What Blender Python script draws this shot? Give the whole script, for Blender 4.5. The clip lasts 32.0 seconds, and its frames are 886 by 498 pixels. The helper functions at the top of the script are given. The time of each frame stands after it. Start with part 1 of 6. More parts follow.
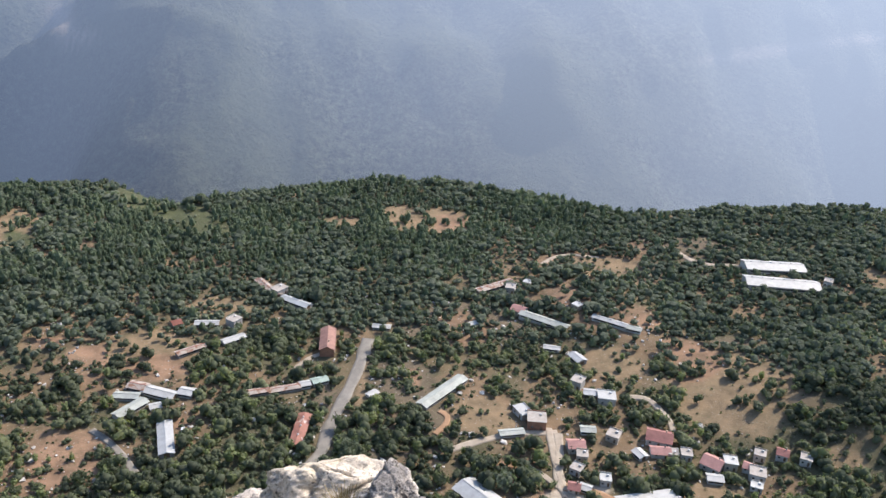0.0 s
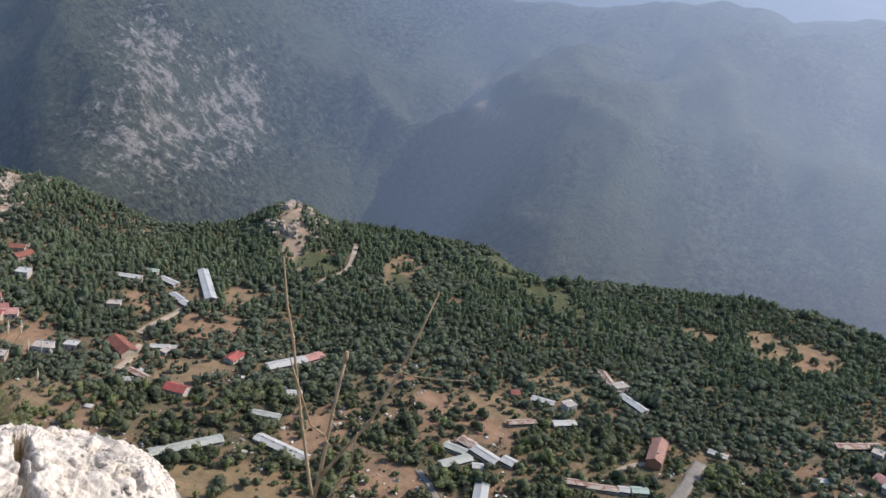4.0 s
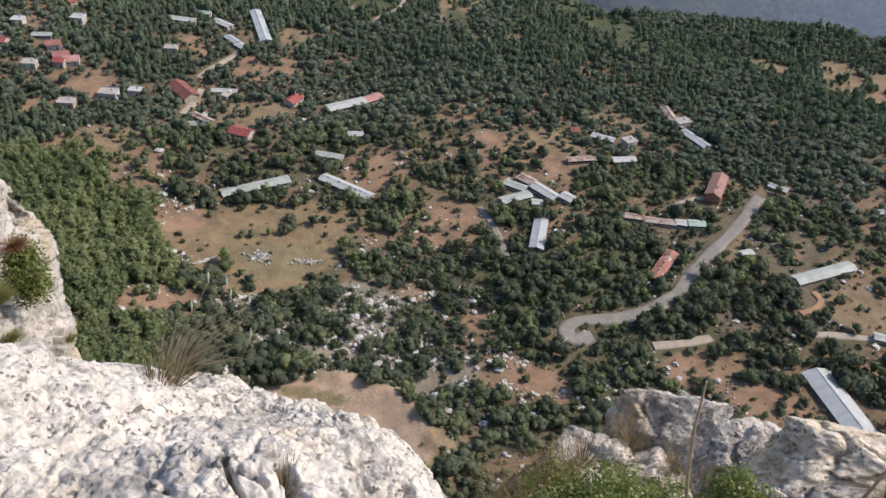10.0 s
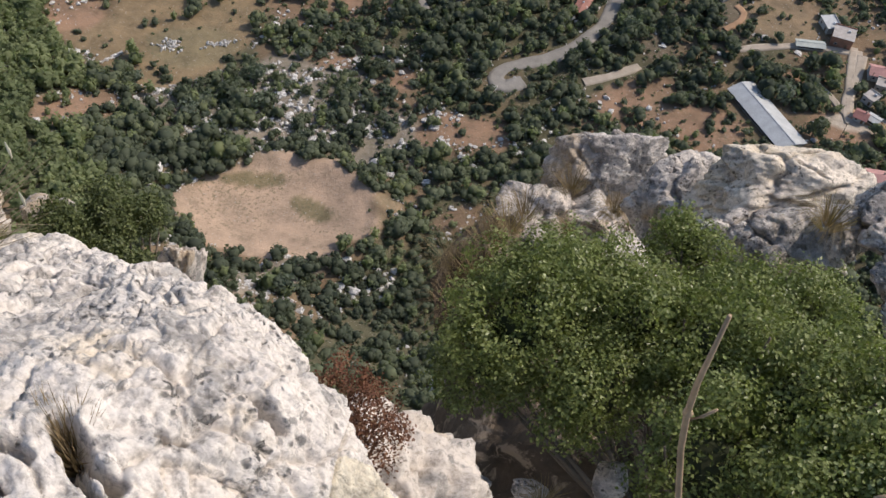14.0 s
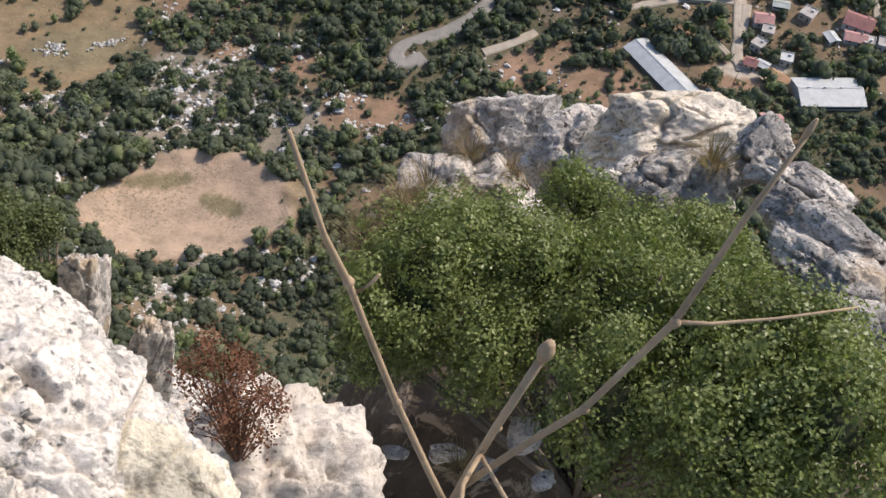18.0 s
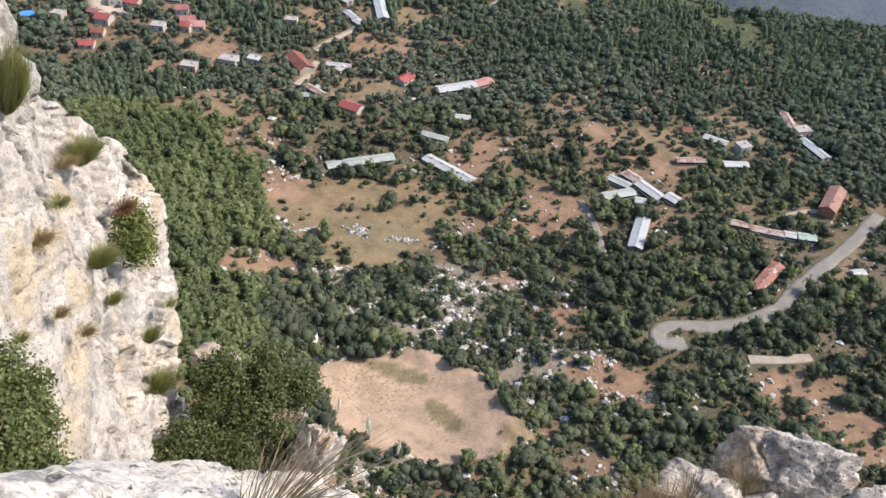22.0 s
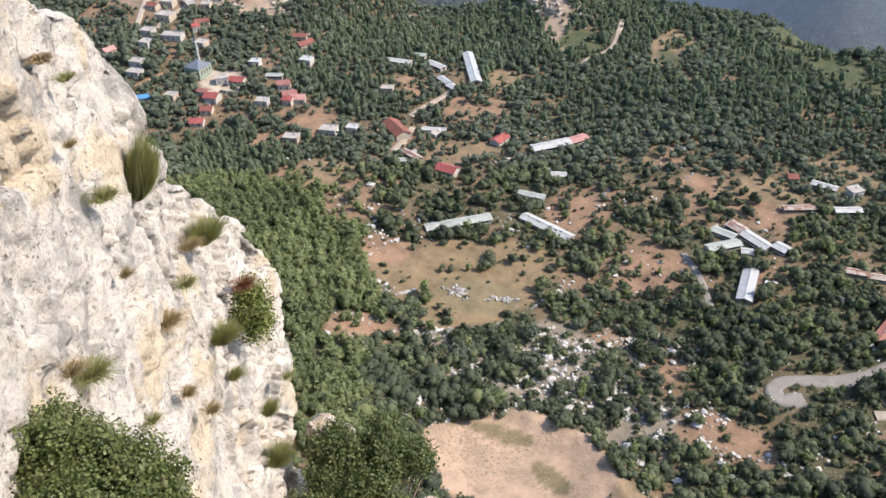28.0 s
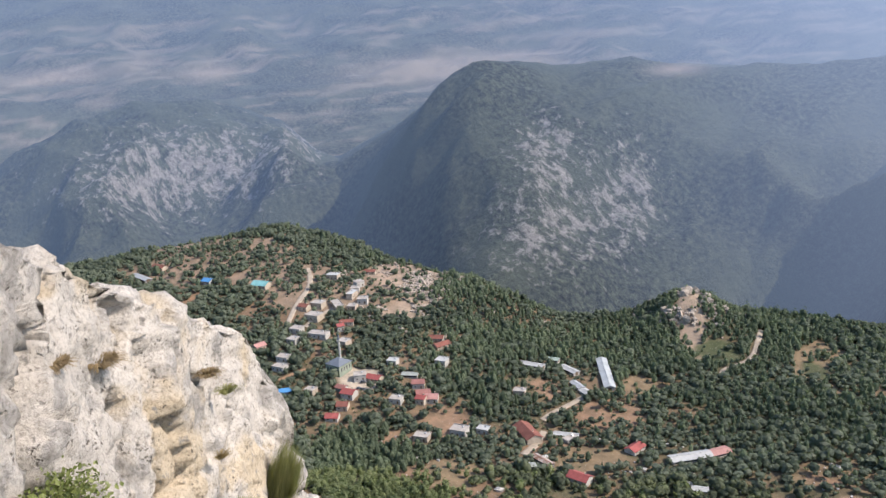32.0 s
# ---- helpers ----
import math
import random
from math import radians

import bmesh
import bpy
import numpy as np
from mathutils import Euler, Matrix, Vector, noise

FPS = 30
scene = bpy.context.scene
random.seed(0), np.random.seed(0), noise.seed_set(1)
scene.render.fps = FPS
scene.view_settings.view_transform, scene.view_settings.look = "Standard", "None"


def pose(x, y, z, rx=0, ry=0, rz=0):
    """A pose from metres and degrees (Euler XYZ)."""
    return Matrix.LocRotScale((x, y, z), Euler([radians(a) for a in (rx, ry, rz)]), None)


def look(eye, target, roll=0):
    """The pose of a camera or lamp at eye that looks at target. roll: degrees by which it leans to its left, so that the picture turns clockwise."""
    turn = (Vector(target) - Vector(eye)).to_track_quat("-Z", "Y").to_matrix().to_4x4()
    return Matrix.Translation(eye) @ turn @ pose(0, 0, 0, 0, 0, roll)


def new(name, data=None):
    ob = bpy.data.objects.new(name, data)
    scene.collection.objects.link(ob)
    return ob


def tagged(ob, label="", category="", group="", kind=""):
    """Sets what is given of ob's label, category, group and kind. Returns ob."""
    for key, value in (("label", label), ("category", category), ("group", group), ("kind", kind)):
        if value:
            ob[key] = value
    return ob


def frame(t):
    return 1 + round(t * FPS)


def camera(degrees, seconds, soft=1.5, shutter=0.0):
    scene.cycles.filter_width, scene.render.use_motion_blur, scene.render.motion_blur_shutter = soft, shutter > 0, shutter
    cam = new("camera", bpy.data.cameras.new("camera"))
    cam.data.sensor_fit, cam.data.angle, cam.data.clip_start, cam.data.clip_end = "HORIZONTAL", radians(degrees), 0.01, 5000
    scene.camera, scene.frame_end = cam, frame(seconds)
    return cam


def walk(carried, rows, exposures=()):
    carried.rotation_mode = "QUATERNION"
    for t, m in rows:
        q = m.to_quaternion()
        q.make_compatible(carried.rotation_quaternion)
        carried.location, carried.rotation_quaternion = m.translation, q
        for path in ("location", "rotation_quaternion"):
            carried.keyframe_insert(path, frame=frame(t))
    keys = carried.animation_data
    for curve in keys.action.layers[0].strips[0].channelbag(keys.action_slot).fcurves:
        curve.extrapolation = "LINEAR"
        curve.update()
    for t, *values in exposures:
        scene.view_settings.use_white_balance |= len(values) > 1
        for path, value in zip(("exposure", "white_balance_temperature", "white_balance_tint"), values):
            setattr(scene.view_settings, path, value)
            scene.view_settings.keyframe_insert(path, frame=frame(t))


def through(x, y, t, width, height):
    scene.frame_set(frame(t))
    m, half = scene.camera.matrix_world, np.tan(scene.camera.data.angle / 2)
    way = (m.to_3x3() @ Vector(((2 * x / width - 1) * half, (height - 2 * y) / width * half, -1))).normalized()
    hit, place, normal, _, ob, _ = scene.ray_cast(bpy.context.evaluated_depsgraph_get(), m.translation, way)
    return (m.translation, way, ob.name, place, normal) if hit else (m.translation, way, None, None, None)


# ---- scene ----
cam = camera(54.85, 32.0)
PATH = [
    (0, (0.001, 0.004, 250.003), (0.071, 1.827, 249.183), 3.84),
    (0.5, (-0.031, 0.023, 249.978), (-0.063, 1.830, 249.121), 4.70),
    (1, (-0.104, 0.074, 249.953), (-0.226, 1.869, 249.080), 6.40),
    (1.5, (-0.186, 0.065, 250.013), (-0.442, 1.851, 249.151), 4.98),
    (2, (-0.320, -0.020, 250.113), (-0.732, 1.752, 249.280), 4.97),
    (2.5, (-0.508, -0.050, 250.168), (-1.052, 1.703, 249.373), 6.05),
    (3, (-0.723, 0.017, 250.169), (-1.432, 1.742, 249.446), 6.44),
    (3.5, (-0.910, 0.087, 250.169), (-1.665, 1.818, 249.511), 7.92),
    (5.5, (-1.288, 0.095, 250.298), (-2.031, 1.685, 249.339), 1.62),
    (6, (-1.288, 0.105, 250.265), (-2.025, 1.658, 249.242), 1.60),
    (6.5, (-1.299, 0.105, 250.247), (-2.040, 1.639, 249.200), 2.31),
    (7, (-1.312, 0.106, 250.242), (-2.068, 1.624, 249.182), 2.28),
    (7.5, (-1.304, 0.102, 250.226), (-2.048, 1.609, 249.141), 2.34),
    (8, (-1.321, 0.114, 250.227), (-2.058, 1.607, 249.119), 2.05),
    (8.5, (-1.370, 0.139, 250.218), (-2.048, 1.637, 249.079), 4.79),
    (9, (-1.468, 0.221, 250.274), (-2.040, 1.709, 249.067), 7.34),
    (9.5, (-1.558, 0.267, 250.351), (-2.166, 1.702, 249.097), 5.18),
    (10, (-1.630, 0.324, 250.339), (-2.327, 1.740, 249.111), 4.71),
    (10.5, (-1.730, 0.385, 250.295), (-2.433, 1.803, 249.072), 5.85),
    (11, (-1.827, 0.467, 250.240), (-2.496, 1.816, 248.925), 3.29),
    (11.5, (-1.853, 0.541, 250.204), (-2.494, 1.805, 248.792), 0.93),
    (12, (-1.812, 0.605, 250.161), (-2.368, 1.826, 248.678), 2.37),
    (12.5, (-1.794, 0.626, 250.130), (-2.305, 1.800, 248.594), 2.49),
    (13, (-1.778, 0.646, 250.101), (-2.265, 1.785, 248.531), 1.65),
    (13.5, (-1.754, 0.682, 250.100), (-2.204, 1.811, 248.512), 1.48),
    (14, (-1.701, 0.708, 250.081), (-2.084, 1.833, 248.473), 1.97),
    (14.5, (-1.659, 0.732, 250.059), (-1.979, 1.854, 248.435), 2.34),
    (15, (-1.624, 0.734, 250.052), (-1.907, 1.843, 248.412), 2.41),
    (15.5, (-1.581, 0.782, 249.930), (-1.826, 1.876, 248.274), 3.37),
    (17.5, (-1.546, 0.738, 249.994), (-1.700, 1.847, 248.337), 4.23),
    (18, (-1.563, 0.738, 250.003), (-1.753, 1.878, 248.371), 3.61),
    (18.5, (-1.592, 0.750, 250.017), (-1.853, 1.942, 248.432), 2.90),
    (19, (-1.632, 0.792, 250.021), (-2.002, 2.048, 248.508), 2.16),
    (19.5, (-1.696, 0.796, 250.049), (-2.179, 2.084, 248.598), 1.71),
    (20, (-1.728, 0.809, 250.050), (-2.288, 2.098, 248.627), 1.86),
    (20.5, (-1.796, 0.795, 250.052), (-2.402, 2.104, 248.666), 4.70),
    (21, (-1.908, 0.752, 250.053), (-2.596, 2.054, 248.699), 4.82),
    (21.5, (-2.001, 0.747, 250.062), (-2.828, 2.016, 248.755), 3.79),
    (22, (-2.079, 0.718, 250.096), (-2.949, 1.995, 248.828), 4.94),
    (22.5, (-2.087, 0.648, 250.125), (-3.030, 1.915, 248.899), 4.03),
    (23, (-2.102, 0.604, 250.125), (-3.173, 1.851, 248.986), 3.86),
    (23.5, (-2.215, 0.668, 250.072), (-3.149, 1.918, 248.821), 0.46),
    (24, (-2.255, 0.690, 250.052), (-3.121, 1.925, 248.739), 1.45),
    (24.5, (-2.285, 0.708, 250.035), (-3.185, 1.887, 248.694), 0.51),
    (26.5, (-2.283, 0.705, 250.040), (-3.169, 1.802, 248.621), -0.59),
    (27, (-2.316, 0.720, 250.029), (-3.265, 1.847, 248.675), -1.60),
    (27.5, (-2.384, 0.741, 250.048), (-3.409, 1.901, 248.782), -1.82),
    (28, (-2.416, 0.742, 250.100), (-3.520, 1.937, 248.937), -2.08),
    (28.5, (-2.452, 0.741, 250.130), (-3.626, 1.964, 249.069), -2.49),
    (29, (-2.509, 0.756, 250.133), (-3.736, 1.997, 249.154), -2.82),
    (29.5, (-2.510, 0.751, 250.173), (-3.787, 2.007, 249.283), -2.86),
    (30, (-2.552, 0.764, 250.187), (-3.879, 2.024, 249.380), -2.60),
    (30.5, (-2.587, 0.759, 250.208), (-3.967, 2.009, 249.478), -2.56),
    (31, (-2.582, 0.749, 250.235), (-4.011, 1.989, 249.586), -2.98),
    (31.5, (-2.609, 0.747, 250.264), (-4.086, 1.972, 249.699), -3.34),
    (32, (-2.619, 0.745, 250.270), (-4.125, 1.954, 249.749), -3.60),
]
EXPOSURES = [(0.0, 0.95), (1.0, 1.12), (2.0, 1.08), (3.0, 0.70), (6.0, 0.46), (8.0, 0.32), (9.0, 0.42), (10.0, 0.50), (11.0, 0.50), (13.0, 0.30), (15.0, 0.46), (18.0, 0.64), (20.0, 0.66), (21.0, 0.55), (22.0, 0.92), (24.0, 1.02), (26.0, 0.94), (28.0, 1.02), (30.0, 0.95), (32.0, 0.80)]
walk(cam, [(t, look(eye, target, roll)) for t, eye, target, roll in PATH], EXPOSURES)

# ---------------------------------------------------------------- sky, sun
SUN_AZ, SUN_EL = 50.0, 43.0          # degrees to the right of +y, and up
world = bpy.data.worlds.new("sky")
scene.world = world
world.use_nodes = True
wn = world.node_tree.nodes
sky = wn.new("ShaderNodeTexSky")
sky.sky_type, sky.sun_disc = "NISHITA", False
sky.sun_elevation, sky.sun_rotation = radians(SUN_EL), radians(SUN_AZ)
sky.altitude, sky.air_density, sky.dust_density, sky.ozone_density = 900, 1.0, 2.5, 1.5
world.node_tree.links.new(sky.outputs[0], wn["Background"].inputs[0])
wn["Background"].inputs[1].default_value = 0.15
sun_data = bpy.data.lights.new("sun", "SUN")
sun_data.energy, sun_data.angle, sun_data.color = 3.2, radians(0.53), (1.0, 0.89, 0.79)
sun = new("sun", sun_data)
to_sun = Vector((math.sin(radians(SUN_AZ)) * math.cos(radians(SUN_EL)), math.cos(radians(SUN_AZ)) * math.cos(radians(SUN_EL)), math.sin(radians(SUN_EL))))
sun.matrix_world = look(to_sun * 600 + Vector((0, 0, 300)), (0, 0, 300))

# ---------------------------------------------------------------- materials
def material(name, rough=0.9, metal=0.0):
    m = bpy.data.materials.new(name)
    m.use_nodes = True
    t = m.node_tree
    b = t.nodes["Principled BSDF"]
    b.inputs["Roughness"].default_value, b.inputs["Metallic"].default_value = rough, metal
    b.inputs["Specular IOR Level"].default_value = 0.25
    return m, t, b


def coords(t):
    return t.nodes.new("ShaderNodeNewGeometry").outputs["Position"]


def noise_of(t, size, detail=5.0, rough=0.6, where=None, warp=0.0):
    n = t.nodes.new("ShaderNodeTexNoise")
    n.inputs["Scale"].default_value, n.inputs["Detail"].default_value, n.inputs["Roughness"].default_value = 1.0 / size, detail, rough
    n.inputs["Distortion"].default_value = warp
    t.links.new(where if where is not None else coords(t), n.inputs["Vector"])
    return n.outputs["Fac"]


def ramp(t, fac, *stops):
    r = t.nodes.new("ShaderNodeValToRGB")
    while len(r.color_ramp.elements) < len(stops):
        r.color_ramp.elements.new(0.5)
    for e, (at, col) in zip(r.color_ramp.elements, stops):
        e.position, e.color = at, (*col, 1) if len(col) == 3 else col
    t.links.new(fac, r.inputs[0])
    return r.outputs[0]


def blend(t, fac, a, b, mode="MIX"):
    m = t.nodes.new("ShaderNodeMix")
    m.data_type, m.blend_type = "RGBA", mode
    for socket, v in ((m.inputs["Factor"], fac), (m.inputs["A"], a), (m.inputs["B"], b)):
        if isinstance(v, (int, float)):
            socket.default_value = v
        elif isinstance(v, tuple):
            socket.default_value = (*v, 1)
        else:
            t.links.new(v, socket)
    return m.outputs["Result"]


def maths(t, op, a, b=0.0):
    m = t.nodes.new("ShaderNodeMath")
    m.operation = op
    for socket, v in zip(m.inputs, (a, b)):
        if isinstance(v, (int, float)):
            socket.default_value = v
        else:
            t.links.new(v, socket)
    return m.outputs[0]


def bump(t, b, height, strength, depth):
    n = t.nodes.new("ShaderNodeBump")
    n.inputs["Strength"].default_value, n.inputs["Distance"].default_value = strength, depth
    t.links.new(height, n.inputs["Height"])
    t.links.new(n.outputs[0], b.inputs["Normal"])


G = (0, 0, 0)
W = (1, 1, 1)


def limestone(name, scale, pale, grey, warm, dark, warm_at=0.62, pit=0.5, broad=1.0, relief=0.055, grain=0.68, level=0.0):
    """Weathered karst limestone: bright scoured patches, grey lichen crust, warm stains, small dark pits."""
    m, t, b = material(name, 0.92)
    white = tuple(min(0.88, c * 1.12) for c in pale)
    patch = noise_of(t, 0.30 * scale * broad, 9, grain, warp=0.35)
    col = ramp(t, patch, (0.40 - level, tuple(c * 0.8 for c in grey)), (0.455 - level, grey), (0.475 - level, tuple((c + d) / 2 for c, d in zip(grey, pale))), (0.50 - level, pale), (0.60 - level, white))
    col = blend(t, ramp(t, noise_of(t, 0.8 * scale * broad, 5, 0.6, warp=0.4), (warm_at, G), (warm_at + 0.08, W)), col, warm)
    col = blend(t, ramp(t, noise_of(t, 0.10 * scale, 8, 0.72), (0.37, W), (0.43, G)), col, tuple(0.6 * c + 0.4 * d for c, d in zip(grey, dark)))
    col = blend(t, 0.75, col, ramp(t, noise_of(t, 0.035 * scale, 8, 0.75), (0.36, (0.50, 0.485, 0.465)), (0.52, W)), "MULTIPLY")
    wob = t.nodes.new("ShaderNodeTexNoise")
    wob.inputs["Scale"].default_value, wob.inputs["Detail"].default_value = 1 / (0.08 * scale), 3
    t.links.new(coords(t), wob.inputs["Vector"])
    half = t.nodes.new("ShaderNodeVectorMath")
    half.operation = "SCALE"
    half.inputs["Scale"].default_value = 0.10 * scale
    t.links.new(wob.outputs["Color"], half.inputs[0])
    warped = t.nodes.new("ShaderNodeVectorMath")
    warped.operation = "ADD"
    t.links.new(coords(t), warped.inputs[0])
    t.links.new(half.outputs[0], warped.inputs[1])

    def pits(cell, low, high, gate, gate_size):
        v = t.nodes.new("ShaderNodeTexVoronoi")
        v.inputs["Scale"].default_value = 1 / (cell * scale)
        t.links.new(warped.outputs[0], v.inputs["Vector"])
        return maths(t, "MULTIPLY", ramp(t, v.outputs["Distance"], (low, W), (high, G)), ramp(t, noise_of(t, gate_size * scale, 4, 0.6), (gate, G), (gate + 0.05, W)))

    worn = maths(t, "MULTIPLY", ramp(t, noise_of(t, 0.075 * scale, 7, 0.62, warp=0.5), (0.365, W), (0.395, G)), ramp(t, noise_of(t, 0.4 * scale, 4, 0.6), (pit - 0.02, G), (pit + 0.04, W)))
    big, small = maths(t, "MAXIMUM", worn, maths(t, "MULTIPLY", pits(0.14, 0.10, 0.22, pit + 0.06, 0.4), 0.8)), pits(0.045, 0.14, 0.34, pit - 0.02, 0.2)
    holes = maths(t, "MAXIMUM", big, small)
    col = blend(t, maths(t, "MULTIPLY", holes, 0.85), col, dark)
    t.links.new(col, b.inputs["Base Color"])
    h = maths(t, "ADD", maths(t, "ADD", noise_of(t, 0.11 * scale, 10, 0.7), maths(t, "MULTIPLY", patch, 0.8)), maths(t, "ADD", maths(t, "MULTIPLY", big, -0.9), maths(t, "MULTIPLY", small, -0.35)))
    bump(t, b, h, 1.0, relief * scale)
    return m


ROCK = limestone("near_limestone", 0.40, (0.66, 0.60, 0.53), (0.43, 0.40, 0.365), (0.70, 0.60, 0.47), (0.13, 0.12, 0.105), 0.58, 0.52, 1.2, 0.026, 0.74, 0.03)
TAN_ROCK = limestone("tan_limestone", 0.6, (0.53, 0.465, 0.395), (0.38, 0.345, 0.305), (0.52, 0.43, 0.31), (0.17, 0.15, 0.125), 0.55, 0.60, 1.6, 0.03, 0.60, 0.02)
ROCK_YELLOW = limestone("broken_limestone", 0.8, (0.76, 0.68, 0.53), (0.60, 0.54, 0.43), (0.72, 0.59, 0.37), (0.26, 0.22, 0.16), 0.45, 0.6, 1.0, 0.03)
CRAG = limestone("crag_limestone", 0.7, (0.62, 0.555, 0.485), (0.37, 0.34, 0.31), (0.50, 0.40, 0.29), (0.09, 0.08, 0.07), 0.55, 0.49, 1.3, 0.055, 0.70, -0.02)
CRAG_WARM = limestone("warm_crag_limestone", 0.9, (0.66, 0.58, 0.475), (0.46, 0.41, 0.35), (0.60, 0.50, 0.36), (0.12, 0.10, 0.08), 0.50, 0.52, 1.3, 0.03, 0.66, 0.03)
CLIFF = limestone("cliff_limestone", 1.0, (0.52, 0.475, 0.42), (0.40, 0.372, 0.338), (0.54, 0.45, 0.33), (0.15, 0.13, 0.11), 0.54, 0.56, 2.2, 0.060, 0.66, 0.02)
RIM_STONE = limestone("weathered_crag_stone", 4.0, (0.43, 0.365, 0.30), (0.32, 0.28, 0.235), (0.40, 0.31, 0.225), (0.12, 0.11, 0.10))
STONE = limestone("field_stone", 4.0, (0.60, 0.575, 0.535), (0.42, 0.405, 0.38), (0.46, 0.39, 0.31), (0.12, 0.11, 0.10))


def tinted_ground():
    m, t, b = material("valley_earth", 0.97)
    a = t.nodes.new("ShaderNodeVertexColor")
    a.layer_name = "earth"
    col = blend(t, 0.8, a.outputs["Color"], ramp(t, noise_of(t, 9, 7, 0.65), (0.28, (0.45, 0.47, 0.45)), (0.5, (0.95, 0.93, 0.9)), (0.75, (1.35, 1.28, 1.2))), "MULTIPLY")
    tuftsy = maths(t, "MULTIPLY", ramp(t, noise_of(t, 1.3, 6, 0.75), (0.50, G), (0.66, W)), ramp(t, noise_of(t, 26, 4, 0.6), (0.46, G), (0.58, W)))
    col = blend(t, tuftsy, col, (0.125, 0.115, 0.065))
    col = blend(t, ramp(t, noise_of(t, 0.8, 4, 0.7, warp=0.6), (0.63, G), (0.68, W)), col, (0.40, 0.37, 0.33))
    t.links.new(col, b.inputs["Base Color"])
    bump(t, b, noise_of(t, 1.6, 8, 0.7), 0.7, 0.7)
    return m


EARTH = tinted_ground()


def foliage(name, dark, light, sheen=0.5, through=0.25, odd=None):
    """Leaves: a tint per plant, and one per clump."""
    m, t, b = material(name, sheen)
    a = t.nodes.new("ShaderNodeAttribute")
    a.attribute_name = "tint"
    g = t.nodes.new("ShaderNodeNewGeometry")
    mix = maths(t, "ADD", maths(t, "MULTIPLY", a.outputs["Fac"], 0.62), maths(t, "MULTIPLY", g.outputs["Random Per Island"], 0.38))
    stops = [(0.05, dark), (0.75, light)] + ([(1.0, odd)] if odd else [])
    col = ramp(t, mix, *stops)
    t.links.new(col, b.inputs["Base Color"])
    tr = t.nodes.new("ShaderNodeBsdfTranslucent")
    t.links.new(blend(t, 1.0, col, (1.0, 1.12, 0.68), "MULTIPLY"), tr.inputs["Color"])
    s = t.nodes.new("ShaderNodeMixShader")
    s.inputs[0].default_value = through
    out = t.nodes["Material Output"]
    t.links.new(b.outputs[0], s.inputs[1])
    t.links.new(tr.outputs[0], s.inputs[2])
    t.links.new(s.outputs[0], out.inputs[0])
    return m


OAK = foliage("oak_leaves", (0.072, 0.086, 0.058), (0.150, 0.170, 0.100), 0.8, 0.45, (0.215, 0.235, 0.105))
# paler, cooler leaves: the far shelf's haze put into the base colour
FAR_OAK = foliage("haze_paled_leaves", (0.098, 0.118, 0.084), (0.165, 0.190, 0.136), 0.85, 0.45, (0.19, 0.205, 0.150))
TALUS_PINE = foliage("young_pine_needles", (0.132, 0.158, 0.080), (0.238, 0.266, 0.130), 0.8, 0.5, (0.285, 0.300, 0.155))
# needles paled and cooled the same way, for haze along the rim
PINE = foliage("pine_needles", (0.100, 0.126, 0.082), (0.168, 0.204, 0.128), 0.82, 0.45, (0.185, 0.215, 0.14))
# the last, palest tint paints glossy highlights on some leaves
BUSH_LEAF = foliage("glossy_bush_leaves", (0.092, 0.112, 0.034), (0.255, 0.285, 0.100), 0.34, 0.42, (0.40, 0.42, 0.21))
DARK_LEAF = foliage("dark_evergreen_leaves", (0.045, 0.058, 0.022), (0.140, 0.160, 0.062), 0.42, 0.35, (0.23, 0.25, 0.105))
WALL_LEAF = foliage("mid_green_leaves", (0.062, 0.078, 0.028), (0.185, 0.212, 0.080), 0.42, 0.4, (0.29, 0.31, 0.14))
# a darker copy of the leaf colour paints the shade inside bushes
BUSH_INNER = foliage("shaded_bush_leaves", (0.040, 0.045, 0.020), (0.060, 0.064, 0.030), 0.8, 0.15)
GREY_GRASS = foliage("grey_brown_grass", (0.12, 0.09, 0.06), (0.30, 0.235, 0.16), 0.7, 0.3)
DRY_GRASS = foliage("dry_grass", (0.17, 0.12, 0.058), (0.36, 0.275, 0.15), 0.7, 0.3)
BROWN_TUFT = foliage("brown_tuft", (0.13, 0.095, 0.052), (0.30, 0.22, 0.125), 0.7, 0.25)
GREEN_TUFT = foliage("green_tuft", (0.16, 0.162, 0.072), (0.31, 0.30, 0.135), 0.7, 0.5, (0.32, 0.28, 0.14))
RED_SHRUB = foliage("red_dry_shrub", (0.07, 0.028, 0.016), (0.19, 0.085, 0.045), 0.7, 0.2, (0.30, 0.20, 0.11))


def plain(name, col, rough=0.85, size=2.0, spread=0.3, metal=0.0, second=None, at=0.58, relief=0.0):
    """A surface of one colour with stains at two scales."""
    m, t, b = material(name, rough, metal)
    low = tuple(c * (1 - spread) for c in col)
    high = tuple(min(1, c * (1 + 0.5 * spread)) for c in col)
    c = ramp(t, noise_of(t, size, 6, 0.65), (0.3, low), (0.7, high))
    c = blend(t, 0.4, c, ramp(t, noise_of(t, size * 0.12, 4, 0.6), (0.3, (0.6, 0.6, 0.6)), (0.7, W)), "MULTIPLY")
    if second:
        c = blend(t, ramp(t, noise_of(t, size * 1.4, 6, 0.7, warp=0.5), (at, G), (at + 0.07, W)), c, second)
    t.links.new(c, b.inputs["Base Color"])
    if relief:
        bump(t, b, noise_of(t, size * 0.2, 6, 0.7), 0.6, relief)
    return m


